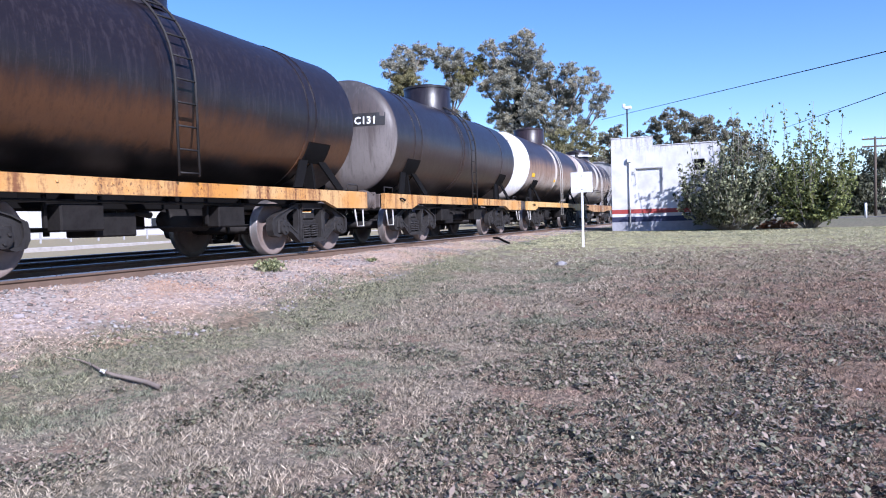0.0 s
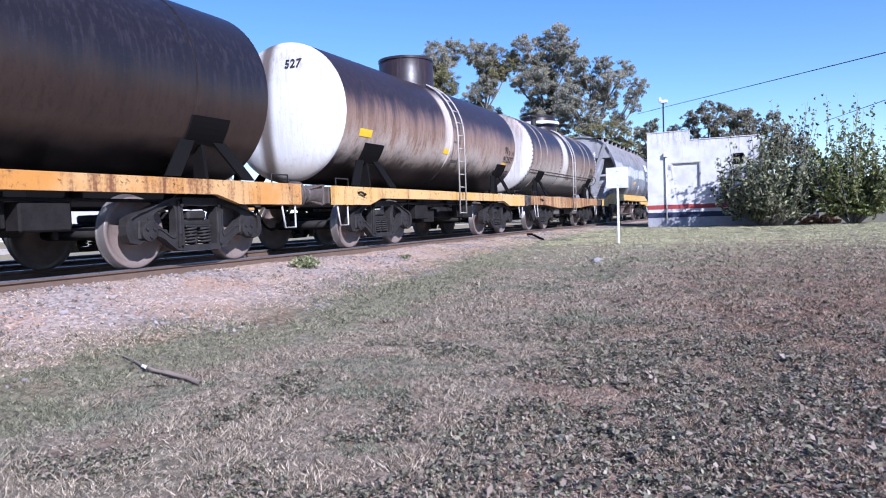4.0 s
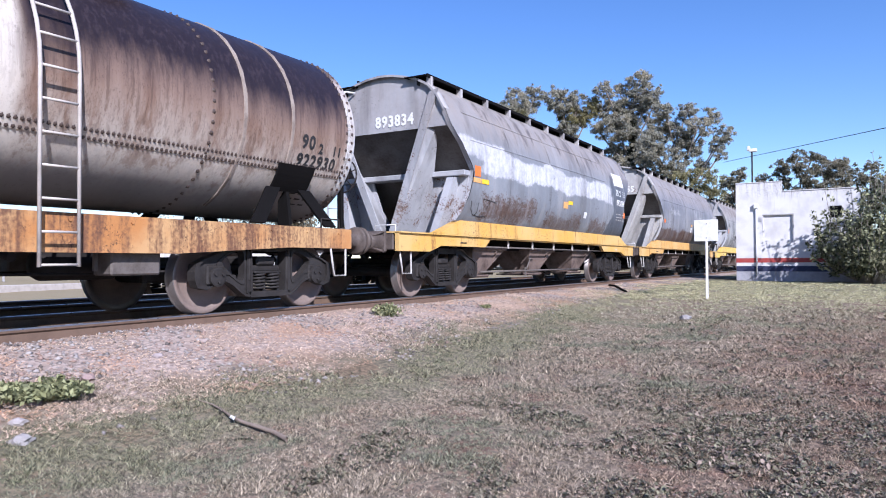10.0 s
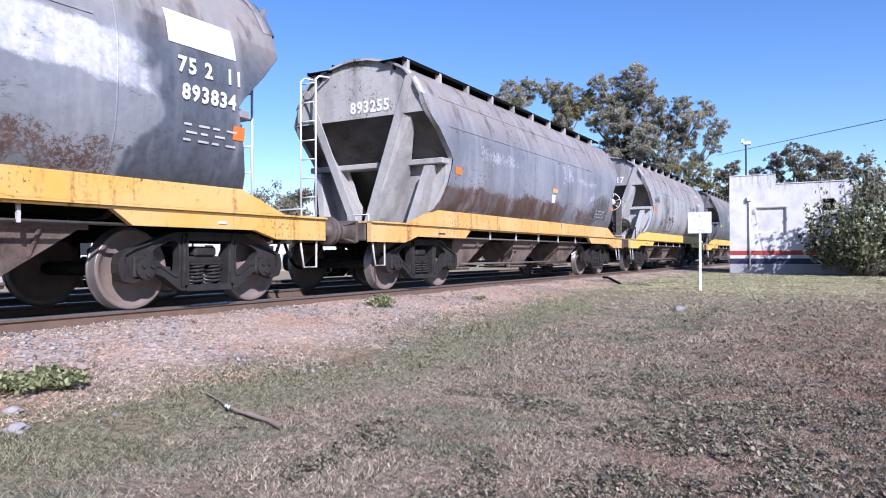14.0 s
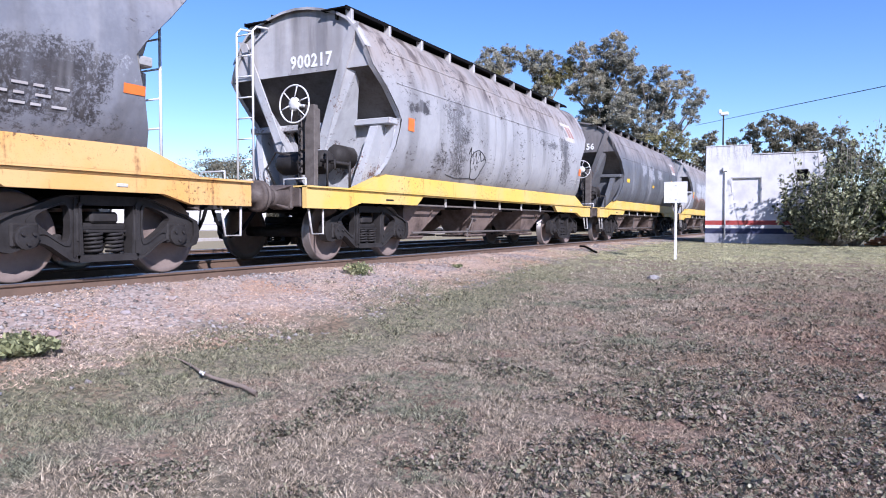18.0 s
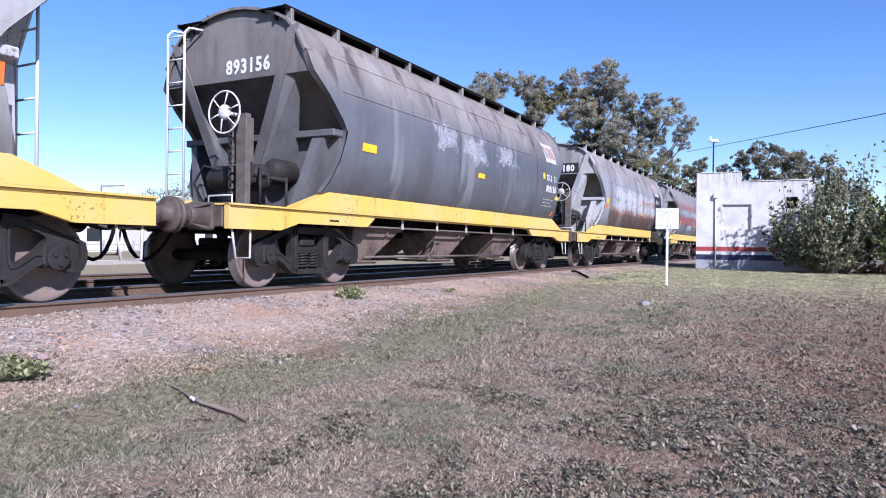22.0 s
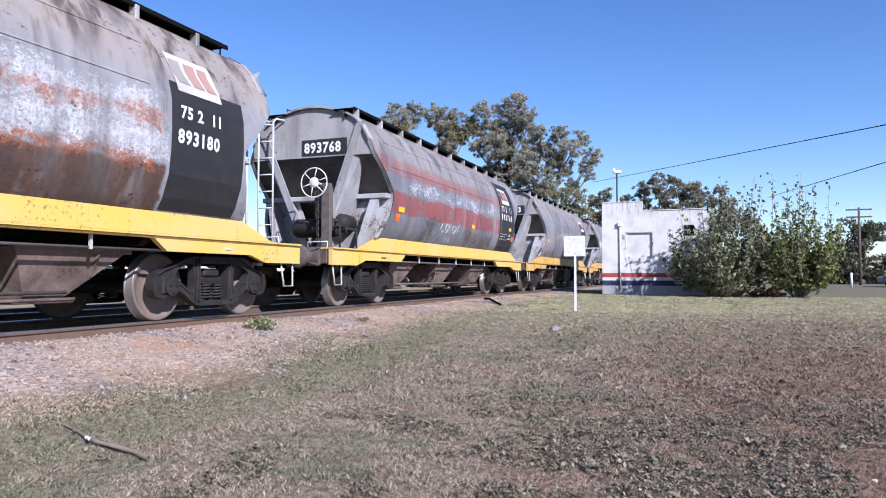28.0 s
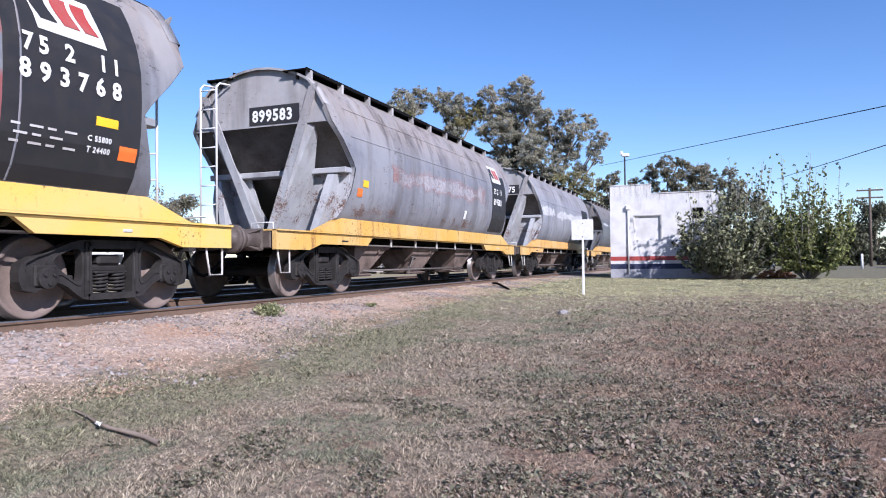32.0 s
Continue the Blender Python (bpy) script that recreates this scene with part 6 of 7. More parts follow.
def leaf_cloud(name, centres, sizes, count, leaf, mat, rng, droop=0.0, thin=0.45, fuzz=0.0):
    """Many small leaves in clumps, one mesh."""
    cs, rs = np.array(centres), np.array(sizes)
    pick = rng.choice(len(cs), count, p=(rs[:, 0] * rs[:, 1] * rs[:, 2]) / (rs[:, 0] * rs[:, 1] * rs[:, 2]).sum())
    d = rng.normal(size=(count, 3))
    d /= np.linalg.norm(d, axis=1)[:, None]
    rad = rng.random(count) ** 0.4
    p = cs[pick] + (d * rad[:, None] * (1 - fuzz) + rng.normal(size=(count, 3)) * 0.62 * fuzz) * rs[pick]
    a = rng.normal(size=(count, 3))
    a[:, 2] -= droop
    a /= np.linalg.norm(a, axis=1)[:, None]
    b = np.cross(a, rng.normal(size=(count, 3)))
    b /= np.linalg.norm(b, axis=1)[:, None]
    s = leaf * (0.6 + 0.8 * rng.random(count))[:, None]
    v = np.stack([p - a * s, p + b * s * thin, p + a * s, p - b * s * thin], 1).reshape(-1, 3)
    me = bpy.data.meshes.new(name)
    me.vertices.add(count * 4)
    me.vertices.foreach_set("co", v.ravel())
    me.loops.add(count * 4)
    me.loops.foreach_set("vertex_index", np.arange(count * 4))
    me.polygons.add(count)
    me.polygons.foreach_set("loop_start", np.arange(count) * 4)
    me.polygons.foreach_set("loop_total", np.full(count, 4))
    me.update(calc_edges=True)
    me.materials.append(mat)
    return me


BARK = plain("pale_bark", (0.2, 0.17, 0.14), 0.9, 0, 0.6, 3, (0.06, 0.05, 0.04), 25, 0.5)
GUM_LEAF = leaf_material("grey_green_gum_leaf", (0.085, 0.087, 0.068), (0.47, 0.45, 0.35), (0.43, 0.39, 0.28))
DARK_LEAF = leaf_material("dark_green_leaf", (0.055, 0.055, 0.04), (0.33, 0.305, 0.215), (0.3, 0.255, 0.175))
# Darker copy of the green leaf, with shade put into its colour.
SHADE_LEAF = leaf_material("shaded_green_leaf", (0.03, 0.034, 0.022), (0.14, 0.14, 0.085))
YELLOW_LEAF = leaf_material("yellowing_leaf", (0.12, 0.12, 0.06), (0.36, 0.32, 0.16))
IVY_LEAF = leaf_material("dark_ivy_leaf", (0.014, 0.017, 0.012), (0.04, 0.045, 0.03))
BUSH_LEAF = leaf_material("bush_leaf", (0.04, 0.048, 0.027), (0.33, 0.335, 0.19), (0.14, 0.125, 0.085))
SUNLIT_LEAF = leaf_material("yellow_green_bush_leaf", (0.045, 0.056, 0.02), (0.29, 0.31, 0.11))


def make_tree(label, x, y, height, width, seed, mat=GUM_LEAF, clear=0.35, leaves=5200, lobes=13, category="tree", leaf=0.42, lean=0.0):
    rng = np.random.default_rng(seed)
    z0 = float(lawn_height(np.array(x), np.array(y))) - 0.1
    tree = thing("tree", label, category, at=pose(x, y, z0))
    so = Solid()
    trunk = [(lean * k / 6 * height * 0.1 + rng.normal() * 0.12, rng.normal() * 0.12, height * 0.85 * k / 6) for k in range(7)]
    r0 = height * 0.018 + 0.08
    for k in range(6):
        so.tube(trunk[k], trunk[k + 1], r0 * (1 - k / 7), 9, r0 * (1 - (k + 1) / 7))
    centres, sizes = [], []
    for k in range(lobes):
        h = height * (clear + (0.95 - clear) * (k + 0.6) / lobes)
        spread = width * 0.5 * math.sin(math.pi * min(0.97, 0.22 + 0.78 * (k + 0.5) / lobes)) ** 0.8
        ang = k * 2.4 + rng.random()
        rr = spread * (0.3 + 0.5 * rng.random())
        c = np.array([math.cos(ang) * rr + lean * h * 0.1, math.sin(ang) * rr, h])
        s = width * (0.185 + 0.09 * rng.random())
        so.tube(trunk[min(6, int(6 * (h * 0.8) / (height * 0.85)))], c, r0 * 0.35, 6, r0 * 0.08)
        for q in range(7):
            off = rng.normal(size=3) * s * 0.7
            off[2] *= 0.6
            centres.append(c + off)
            sizes.append((s * (0.5 + 0.4 * rng.random()), s * (0.5 + 0.4 * rng.random()), s * (0.35 + 0.3 * rng.random())))
            so.tube(c, c + off, r0 * 0.08, 5, r0 * 0.02)
    part("trunk", so, BARK, tree)
    part("crown", leaf_cloud("crown", centres, sizes, leaves, leaf, mat, rng, 0.5, 0.45, 0.15), mat, tree)
    return tree


def puff_tree(label, x, y, lobes, seed, mat, leaf=0.085, odd=None, ivy=False, fill=1.0):
    """A tree whose crown is lobes (across, up, radius), each broken into many dense tufts with gaps between."""
    rng = np.random.default_rng(seed)
    z0 = float(lawn_height(np.array(x), np.array(y))) - 0.1
    tree = thing("tree", label, "tree", at=pose(x, y, z0))
    top = max(h for _, h, _ in lobes)
    so = Solid()
    bend = [(rng.normal() * 0.15, rng.normal() * 0.15, top * 0.93 * k / 7) for k in range(8)]
    bend[0] = (0, 0, 0)
    r0 = 0.1 + 0.017 * top
    for k in range(7):
        so.tube(bend[k], bend[k + 1], r0 * (1 - k / 7.6), 9, r0 * (1 - (k + 1) / 7.6))
    crowns = [[], []]
    for n, (dx, h, r) in enumerate(lobes):
        c = np.array([dx, rng.normal() * r * 0.9, h])
        low = max(0.5, h - abs(dx) * 0.9 - r)
        k = min(6, int(7 * low / (top * 0.93)))
        root = Vector(bend[k])
        knee = root.lerp(Vector(c), 0.55) + Vector((0, 0, -0.12 * abs(dx)))
        so.pipe([root, knee, Vector(c)], r0 * 0.2, 6)
        for q in range(int(22 + 13 * r * r)):
            d = rng.normal(size=3)
            d /= np.linalg.norm(d)
            p = c + d * r * np.array([1.08, 1.15, 0.95]) * (0.3 + 0.75 * rng.random() ** 0.6)
            size = r * (0.07 + 0.18 * rng.random() ** 1.6) + 0.12
            crowns[1 if odd and n in odd else 0].append((p, size))
            if q % 3 == 0:
                so.tube(c, p, r0 * 0.07, 4, r0 * 0.03)
    part("trunk", so, BARK, tree)
    for tufts, m in zip(crowns, (mat, YELLOW_LEAF)):
        if tufts:
            sizes = [(a * 1.1, a * 1.1, a * 0.85) for _, a in tufts]
            count = int(fill * sum(0.78 * 12.6 * a * a / (1.1 * leaf * leaf) for _, a in tufts))
            part("crown", leaf_cloud("crown", [p for p, _ in tufts], sizes, count, leaf, m, rng, 0.5, 0.42, 0.55), m, tree)
    if ivy:
        cs = [(rng.normal() * 0.1, -0.3, top * (0.3 + 0.5 * k / 40)) for k in range(40)]
        part("ivy", leaf_cloud("ivy", cs, [(0.55, 0.4, 0.5)] * 40, 9000, 0.1, IVY_LEAF, rng, 0.4, 0.5), IVY_LEAF, tree, "dark ivy up the trunk")
    return tree


GUM = "tall grey-green eucalyptus with ragged open crown"
puff_tree(GUM, -38.6, 86, [(0.2, 23.9, 1.7), (-1.9, 24.2, 1.0), (-2.0, 21.3, 1.2), (0.7, 20.6, 2.2), (-1.9, 18.6, 1.3), (1.3, 18.1, 2.2), (3.2, 16.0, 1.5), (-3.7, 22.3, 0.6), (-1.5, 15.5, 1.8), (1.5, 14.0, 2.2)], 21, GUM_LEAF, odd=(5, 6))
puff_tree("tall eucalyptus with yellowing leaves", -32.1, 84, [(0.1, 21.4, 1.9), (-1.8, 21.2, 0.9), (1.2, 19.3, 1.8), (2.9, 20.1, 1.3), (-0.9, 16.8, 1.4), (0.1, 17.4, 1.6), (1.6, 21.0, 1.4), (-1.0, 14.0, 1.8)], 22, GUM_LEAF, odd=(2, 3))
puff_tree("tall dark eucalyptus with ivy up its trunk", -23.9, 86, [(-3.1, 22.4, 1.3), (-1.3, 22.8, 1.2), (0.7, 23.4, 1.5), (2.0, 21.6, 1.6), (-3.5, 20.3, 1.5), (-0.5, 20.2, 2.1), (2.5, 19.6, 1.3), (-4.5, 17.8, 1.0), (-1.7, 17.6, 2.2), (1.4, 16.7, 1.9), (-2.3, 14.4, 2.0),
           (-1.1, 12.4, 1.8), (-5.0, 21.2, 0.9), (1.2, 14.5, 1.6), (1.8, 12.0, 1.5)], 23, GUM_LEAF, odd=(12,), ivy=True)
puff_tree("broad grey-green eucalyptus with drooping boughs", -17.7, 80, [(-0.5, 17.4, 1.3), (1.6, 17.5, 1.2), (4.1, 16.6, 1.1), (5.3, 14.6, 1.2), (0.2, 15.4, 1.8), (2.9, 15.5, 1.3), (-1.1, 13.3, 1.8), (1.6, 13.2, 1.6), (5.0, 12.4, 0.7), (-1.9, 11.7, 1.6), (2.8, 11.4, 1.0), (4.5, 13.6, 0.9), (0.6, 11.0, 1.5)], 24, GUM_LEAF)
puff_tree("low yellow-green tree before tall eucalyptus", -14.0, 66, [(-1.6, 8.1, 1.4), (0.3, 8.4, 1.2), (1.9, 8.6, 1.1), (3.2, 7.8, 1.0), (-0.6, 6.6, 1.6), (1.6, 6.4, 1.6), (-3.4, 6.8, 1.6), (3.4, 6.0, 1.3)], 25, YELLOW_LEAF, fill=0.7)
puff_tree("broad dark green tree behind the hut", -4.5, 71, [(-1.6, 9.3, 0.9), (-0.1, 9.8, 1.0), (1.1, 10.2, 0.5), (0.6, 8.7, 1.0), (-3.1, 8.4, 0.7), (-1.5, 7.6, 1.2), (0.4, 7.0, 1.3)], 40, DARK_LEAF)
puff_tree("round dark green tree behind the hut", -1.7, 71, [(-0.6, 9.4, 1.2), (0.8, 9.1, 1.0), (0.1, 8.1, 1.2), (-0.5, 6.8, 1.3), (1.0, 6.6, 1.2)], 41, DARK_LEAF)
puff_tree("small dark green tree behind the shrubs", 1.0, 74, [(0.2, 9.5, 0.6), (-0.6, 8.4, 0.9), (0.9, 7.9, 0.8), (0.2, 6.6, 1.4), (2.2, 6.4, 1.2)], 42, DARK_LEAF)
puff_tree("thin dark green tree beside the hut", -8.7, 62, [(0.4, 8.1, 0.6), (-0.4, 7.5, 0.7), (0.3, 6.4, 0.9), (-0.5, 5.4, 1.1)], 43, DARK_LEAF)
for k, (x, y, h, w) in enumerate([(-20, 68, 8.0, 9), (-31, 78, 10.5, 9), (-44, 88, 10, 9)]):
    make_tree("broad dark green tree beyond the line", x, y, h, w, 50 + k, DARK_LEAF, 0.12, 17000, 19, leaf=0.125)
for k, (x, y, h, w) in enumerate([(-74, 80, 11, 9), (-100, 96, 13, 12), (-60, 120, 12, 14), (27, 98, 5, 9), (40, 100, 6, 12), (-130, 110, 13, 16)]):
    make_tree("distant dark green tree beyond the line", x, y, h, w, 60 + k, DARK_LEAF, 0.1, 9000, 13, leaf=0.22)


def make_bush(label, x, y, height, width, seed, stems=46, leaves=11000, mat=BUSH_LEAF):
    """A many-stemmed shrub: pale stems fan out from the foot, and long shoots stand up past the leaves."""
    rng = np.random.default_rng(seed)
    z0 = float(lawn_height(np.array(x), np.array(y))) - 0.05
    bush = thing("shrub", label, "shrub", at=pose(x, y, z0))
    centres, sizes = [], []
    for k in range(stems):
        ang, out = rng.random() * 6.283, width * 0.5 * rng.random() ** 0.55
        top = height * (0.46 + 0.34 * rng.random()) * (1 - 0.3 * (out / (width * 0.5)) ** 2)
        shoot = k % 7 == 0
        if shoot:
            top = height * (0.8 + 0.2 * rng.random())
            out *= 0.8
        away = Vector((math.cos(ang), math.sin(ang) * 0.6, 0))
        sway = [Vector((rng.normal(), rng.normal(), 0)) * 0.1 for _ in range(4)]
        line = [away * out * f + sway[n] * (n > 0) + Vector((0, 0, top * h)) for n, (f, h) in enumerate(((0.07, 0.0), (0.5, 0.26), (0.88, 0.6), (1.0, 1.0)))]
        stem = Solid()
        for n in range(3):
            stem.tube(line[n], line[n + 1], 0.024 - 0.007 * n, 5, 0.017 - 0.006 * n)
        part("stem", stem, STEM_BARK, bush)
        n = 16 if shoot else 12
        for q in range(n):
            u = 0.26 + 0.74 * (q / (n - 1)) ** 0.85
            i = min(2, int(u * 3))
            c = line[i].lerp(line[i + 1], u * 3 - i)
            w = 0.3 * (1.0 - 0.55 * u) if not shoot else 0.22 * (1.0 - 0.6 * u)
            spread = 0.26 * (1.1 - u) if not shoot else 0.1
            centres.append((c.x + rng.normal() * spread, c.y + rng.normal() * spread, max(0.12, c.z)))
            sizes.append((w, w, 0.17))
    part("leaves", leaf_cloud("leaves", centres, sizes, leaves, 0.066, mat, rng, -0.2, 0.55, 0.4), mat, bush)
    return bush


STEM_BARK = plain("pale_grey_stem", (0.26, 0.235, 0.2), 0.9, 0, 0.5, 8, (0.12, 0.1, 0.08), 40, 0.4)
make_bush("leafy green shrub with tall shoots beside the hut", 0.35, 29.3, 4.5, 4.0, 71, 80, 11500)
make_bush("leafy green shrub with upright shoots", 1.0, 29.8, 5.1, 2.6, 74, 34, 5200)
make_bush("tall yellow-green shrub with upright shoots", 3.15, 29.4, 4.9, 3.4, 72, 66, 10500, SUNLIT_LEAF)


# ---- poles, wires, distance ----
def make_lamp_mast():
    mast = thing("lamp_mast", "thin steel mast with a floodlight on top", "lamp post", at=pose(-5.99, 50, -0.35))
    part("pole", Solid().tube((0, 0, 0), (0, 0, 8.2), 0.07, 8, 0.05), IRON, mast)
    part("lamp_head", Solid().box(-0.18, 0.3, -0.14, 0.14, 8.2, 8.42, b=0.03).box(-0.3, -0.12, -0.1, 0.1, 8.3, 8.6, b=0.03), WHITE_PAINT, mast)


make_lamp_mast()


def make_pole(x, y, h):
    pole = thing("utility_pole", "dark wooden utility pole with crossarms", "utility pole", at=pose(x, y, -0.25), group="utility poles")
    part("shaft", Solid().tube((0, 0, 0), (0, 0, h), 0.13, 9, 0.09), TIMBER, pole)
    for z in (h - 0.25, h - 0.9):
        part("crossarm", Solid().box(-1.0, 1.0, -0.06, 0.06, z, z + 0.12, b=0.01), TIMBER, pole)
        for k in (-0.9, -0.5, 0.5, 0.9):
            part("insulator", Solid().lathe([(z + 0.12, 0.03), (z + 0.2, 0.05), (z + 0.26, 0.03), (z + 0.27, 0)], 8, "z", (k, 0, 0)), WHITE_PAINT, pole)
    return pole


make_pole(12.4, 70, 6.9)


def make_wire(a, b, sag, r=0.016):
    a, b = Vector(a), Vector(b)
    pts = [a.lerp(b, k / 24) - Vector((0, 0, sag * 4 * (k / 24) * (1 - k / 24))) for k in range(25)]
    wire = new("overhead_wire", Solid().pipe([tuple(p) for p in pts], r, 5).mesh("overhead_wire", BLACK))
    tagged(wire, "thin dark overhead wire", "wire", kind="structure")


make_wire((-9.3, 60, 8.65), (8.6, 14.0, 4.1), 0.0)
make_wire((4.4, 60, 6.8), (5.8, 18.0, 3.75), 0.0)


# ---- lawn ----
def blade_sheet(name, pts, tall, wide, mat, rng, lean=0.8):
    """Grass blades as slim bent triangles, one mesh."""
    n = len(pts)
    ang = rng.random(n) * 6.283
    h = tall * (0.45 + 0.9 * rng.random(n))
    w = wide * (0.6 + 0.8 * rng.random(n))
    push = h * lean * (0.25 + 0.75 * rng.random(n))
    off = np.stack([np.cos(ang) * push, np.sin(ang) * push, h], 1)
    turn = rng.random(n) * 3.1416
    side = np.stack([np.cos(turn) * w, np.sin(turn) * w, 0 * w], 1)
    v = np.stack([pts - side, pts + side, pts + off], 1).reshape(-1, 3)
    me = bpy.data.meshes.new(name)
    me.vertices.add(n * 3)
    me.vertices.foreach_set("co", v.ravel())
    me.loops.add(n * 3)
    me.loops.foreach_set("vertex_index", np.arange(n * 3))
    me.polygons.add(n)
    me.polygons.foreach_set("loop_start", np.arange(n) * 3)
    me.polygons.foreach_set("loop_total", np.full(n, 3))
    me.update(calc_edges=True)
    me.materials.append(mat)
    return me


def scatter(rng, n, near, far, power=1.0, lo=-17, hi=69):
    """Points of the lawn in the fan before the camera, off the stony bank."""
    r = near + (far - near) * rng.random(n) ** power
    a = np.radians(lo + (hi - lo) * rng.random(n))
    x, y = -np.sin(a) * r, np.cos(a) * r
    bank = -5.0 + 0.5 * np.sin(y * 1.3) + 0.4 * np.sin(y * 3.1 + x) - np.clip((y - 6) / 14, 0, 1) * 1.0
    keep = (x > bank + rng.normal(size=n) * 0.25) & (y < 30)
    x, y = x[keep], y[keep]
    return np.stack([x, y, lawn_height(x, y) + turf(x, y) - 0.006], 1)


def lawn_blade_material(name):
    """Straw, grey-green and reddish dead blades in patches, some nearly black for the shaded gaps."""
    m = Mat(name, 0.75, 0, 0.25)
    isl = m.island()
    mid = m.noise(1.4, 5)
    col = m.mix((0.12, 0.095, 0.07), (0.66, 0.555, 0.41), m.calc("POWER", isl, 1.3))
    right = m.span(m.calc("ADD", m.axis("X"), m.calc("MULTIPLY", m.calc("SUBTRACT", mid, 0.5), 5.0)), -2.4, 1.0)
    col = m.mix(col, m.mix((0.1, 0.062, 0.045), (0.5, 0.35, 0.25), isl), m.calc("MULTIPLY", right, m.span(m.axis("Y"), 17, 8)))
    verge = m.calc("ADD", m.axis("X"), m.calc("ADD", m.calc("MULTIPLY", m.calc("SUBTRACT", mid, 0.5), 2.0), m.calc("MULTIPLY", m.span(m.axis("Y"), 6, 20), 0.9)))
    strip = m.calc("MULTIPLY", m.span(verge, -5.3, -4.7), m.span(verge, -3.4, -4.0))
    patches = m.calc("MULTIPLY", m.span(m.noise(0.75, 6, 0.65), 0.49, 0.57), m.calc("SUBTRACT", 0.9, m.calc("MULTIPLY", right, 0.5)))
    greens = m.calc("MAXIMUM", patches, m.calc("MAXIMUM", m.calc("MULTIPLY", strip, 0.75), m.calc("MULTIPLY", m.span(m.axis("Y"), 10, 19), 0.88)))
    green = m.mix((0.075, 0.085, 0.055), (0.34, 0.345, 0.235), isl)
    green = m.mix(green, m.mix((0.085, 0.095, 0.05), (0.36, 0.36, 0.22), isl), strip)
    far = m.mix((0.3, 0.285, 0.15), (0.55, 0.52, 0.3), isl)
    col = m.mix(col, m.mix(green, far, m.span(m.axis("Y"), 10, 20)), greens)
    # Gap shade painted on as nearly black blades, fewer with distance.
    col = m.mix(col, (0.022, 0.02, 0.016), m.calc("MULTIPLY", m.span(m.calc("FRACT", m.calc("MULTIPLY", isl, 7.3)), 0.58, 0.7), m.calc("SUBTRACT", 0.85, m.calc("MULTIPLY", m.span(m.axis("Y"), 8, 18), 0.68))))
    return m.done(col)


def lump_field(c, scale, z):
    return np.array([noise.noise((p[0] * scale, p[1] * scale, z)) for p in c])


def make_lawn():
    rng = np.random.default_rng(5)
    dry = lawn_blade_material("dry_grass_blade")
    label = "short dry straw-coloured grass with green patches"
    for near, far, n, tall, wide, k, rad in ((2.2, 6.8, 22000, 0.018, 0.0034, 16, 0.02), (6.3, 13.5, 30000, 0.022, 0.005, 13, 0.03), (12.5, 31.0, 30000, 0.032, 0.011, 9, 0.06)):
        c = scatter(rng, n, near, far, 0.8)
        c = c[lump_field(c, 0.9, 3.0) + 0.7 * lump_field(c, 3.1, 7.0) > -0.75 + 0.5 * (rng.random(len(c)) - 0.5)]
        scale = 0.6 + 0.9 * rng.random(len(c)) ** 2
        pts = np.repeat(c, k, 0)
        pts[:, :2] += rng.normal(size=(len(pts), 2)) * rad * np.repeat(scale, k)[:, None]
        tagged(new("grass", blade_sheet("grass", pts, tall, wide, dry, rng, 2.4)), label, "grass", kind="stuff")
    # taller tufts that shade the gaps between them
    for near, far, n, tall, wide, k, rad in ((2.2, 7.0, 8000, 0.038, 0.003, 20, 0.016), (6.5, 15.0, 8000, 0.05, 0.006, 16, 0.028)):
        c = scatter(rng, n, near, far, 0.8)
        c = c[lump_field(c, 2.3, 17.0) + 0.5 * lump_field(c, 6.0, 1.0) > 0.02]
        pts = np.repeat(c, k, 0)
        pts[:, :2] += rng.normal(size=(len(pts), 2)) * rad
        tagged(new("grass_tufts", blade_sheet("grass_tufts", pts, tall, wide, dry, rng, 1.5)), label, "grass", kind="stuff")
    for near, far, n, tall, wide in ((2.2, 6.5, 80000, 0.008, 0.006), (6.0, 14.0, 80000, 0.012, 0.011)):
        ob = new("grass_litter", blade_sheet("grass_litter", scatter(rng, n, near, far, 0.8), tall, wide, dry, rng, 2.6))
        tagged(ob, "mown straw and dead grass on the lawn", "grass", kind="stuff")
    # dead stalks lying on the gravel bank
    m = Mat("bleached_stalk", 0.8, 0, 0.2)
    isl = m.island()
    col = m.mix((0.18, 0.125, 0.09), (0.78, 0.6, 0.45), isl)
    col = m.mix(col, (0.5, 0.25, 0.13), m.calc("MULTIPLY", m.span(m.noise(1.1, 4), 0.5, 0.62), 0.55))
    stalk = m.done(col)
    n = 90000
    y = 1.5 + 27 * rng.random(n) ** 1.6
    x = -6.95 + 2.3 * rng.random(n) * (1 - 0.4 * np.clip((y - 6) / 14, 0, 1))
    pts = np.stack([x, y, lawn_height(x, y) + turf(x, y) + 0.004], 1)
    pts = pts[lump_field(pts, 0.9, 21.0) < 0.12 + 0.2 * rng.random(n)]
    tagged(new("dead_stalks", blade_sheet("dead_stalks", pts, 0.016, 0.0045, stalk, rng, 3.4)), "bleached dead grass stalks on the gravel", "grass", kind="stuff")


make_lawn()


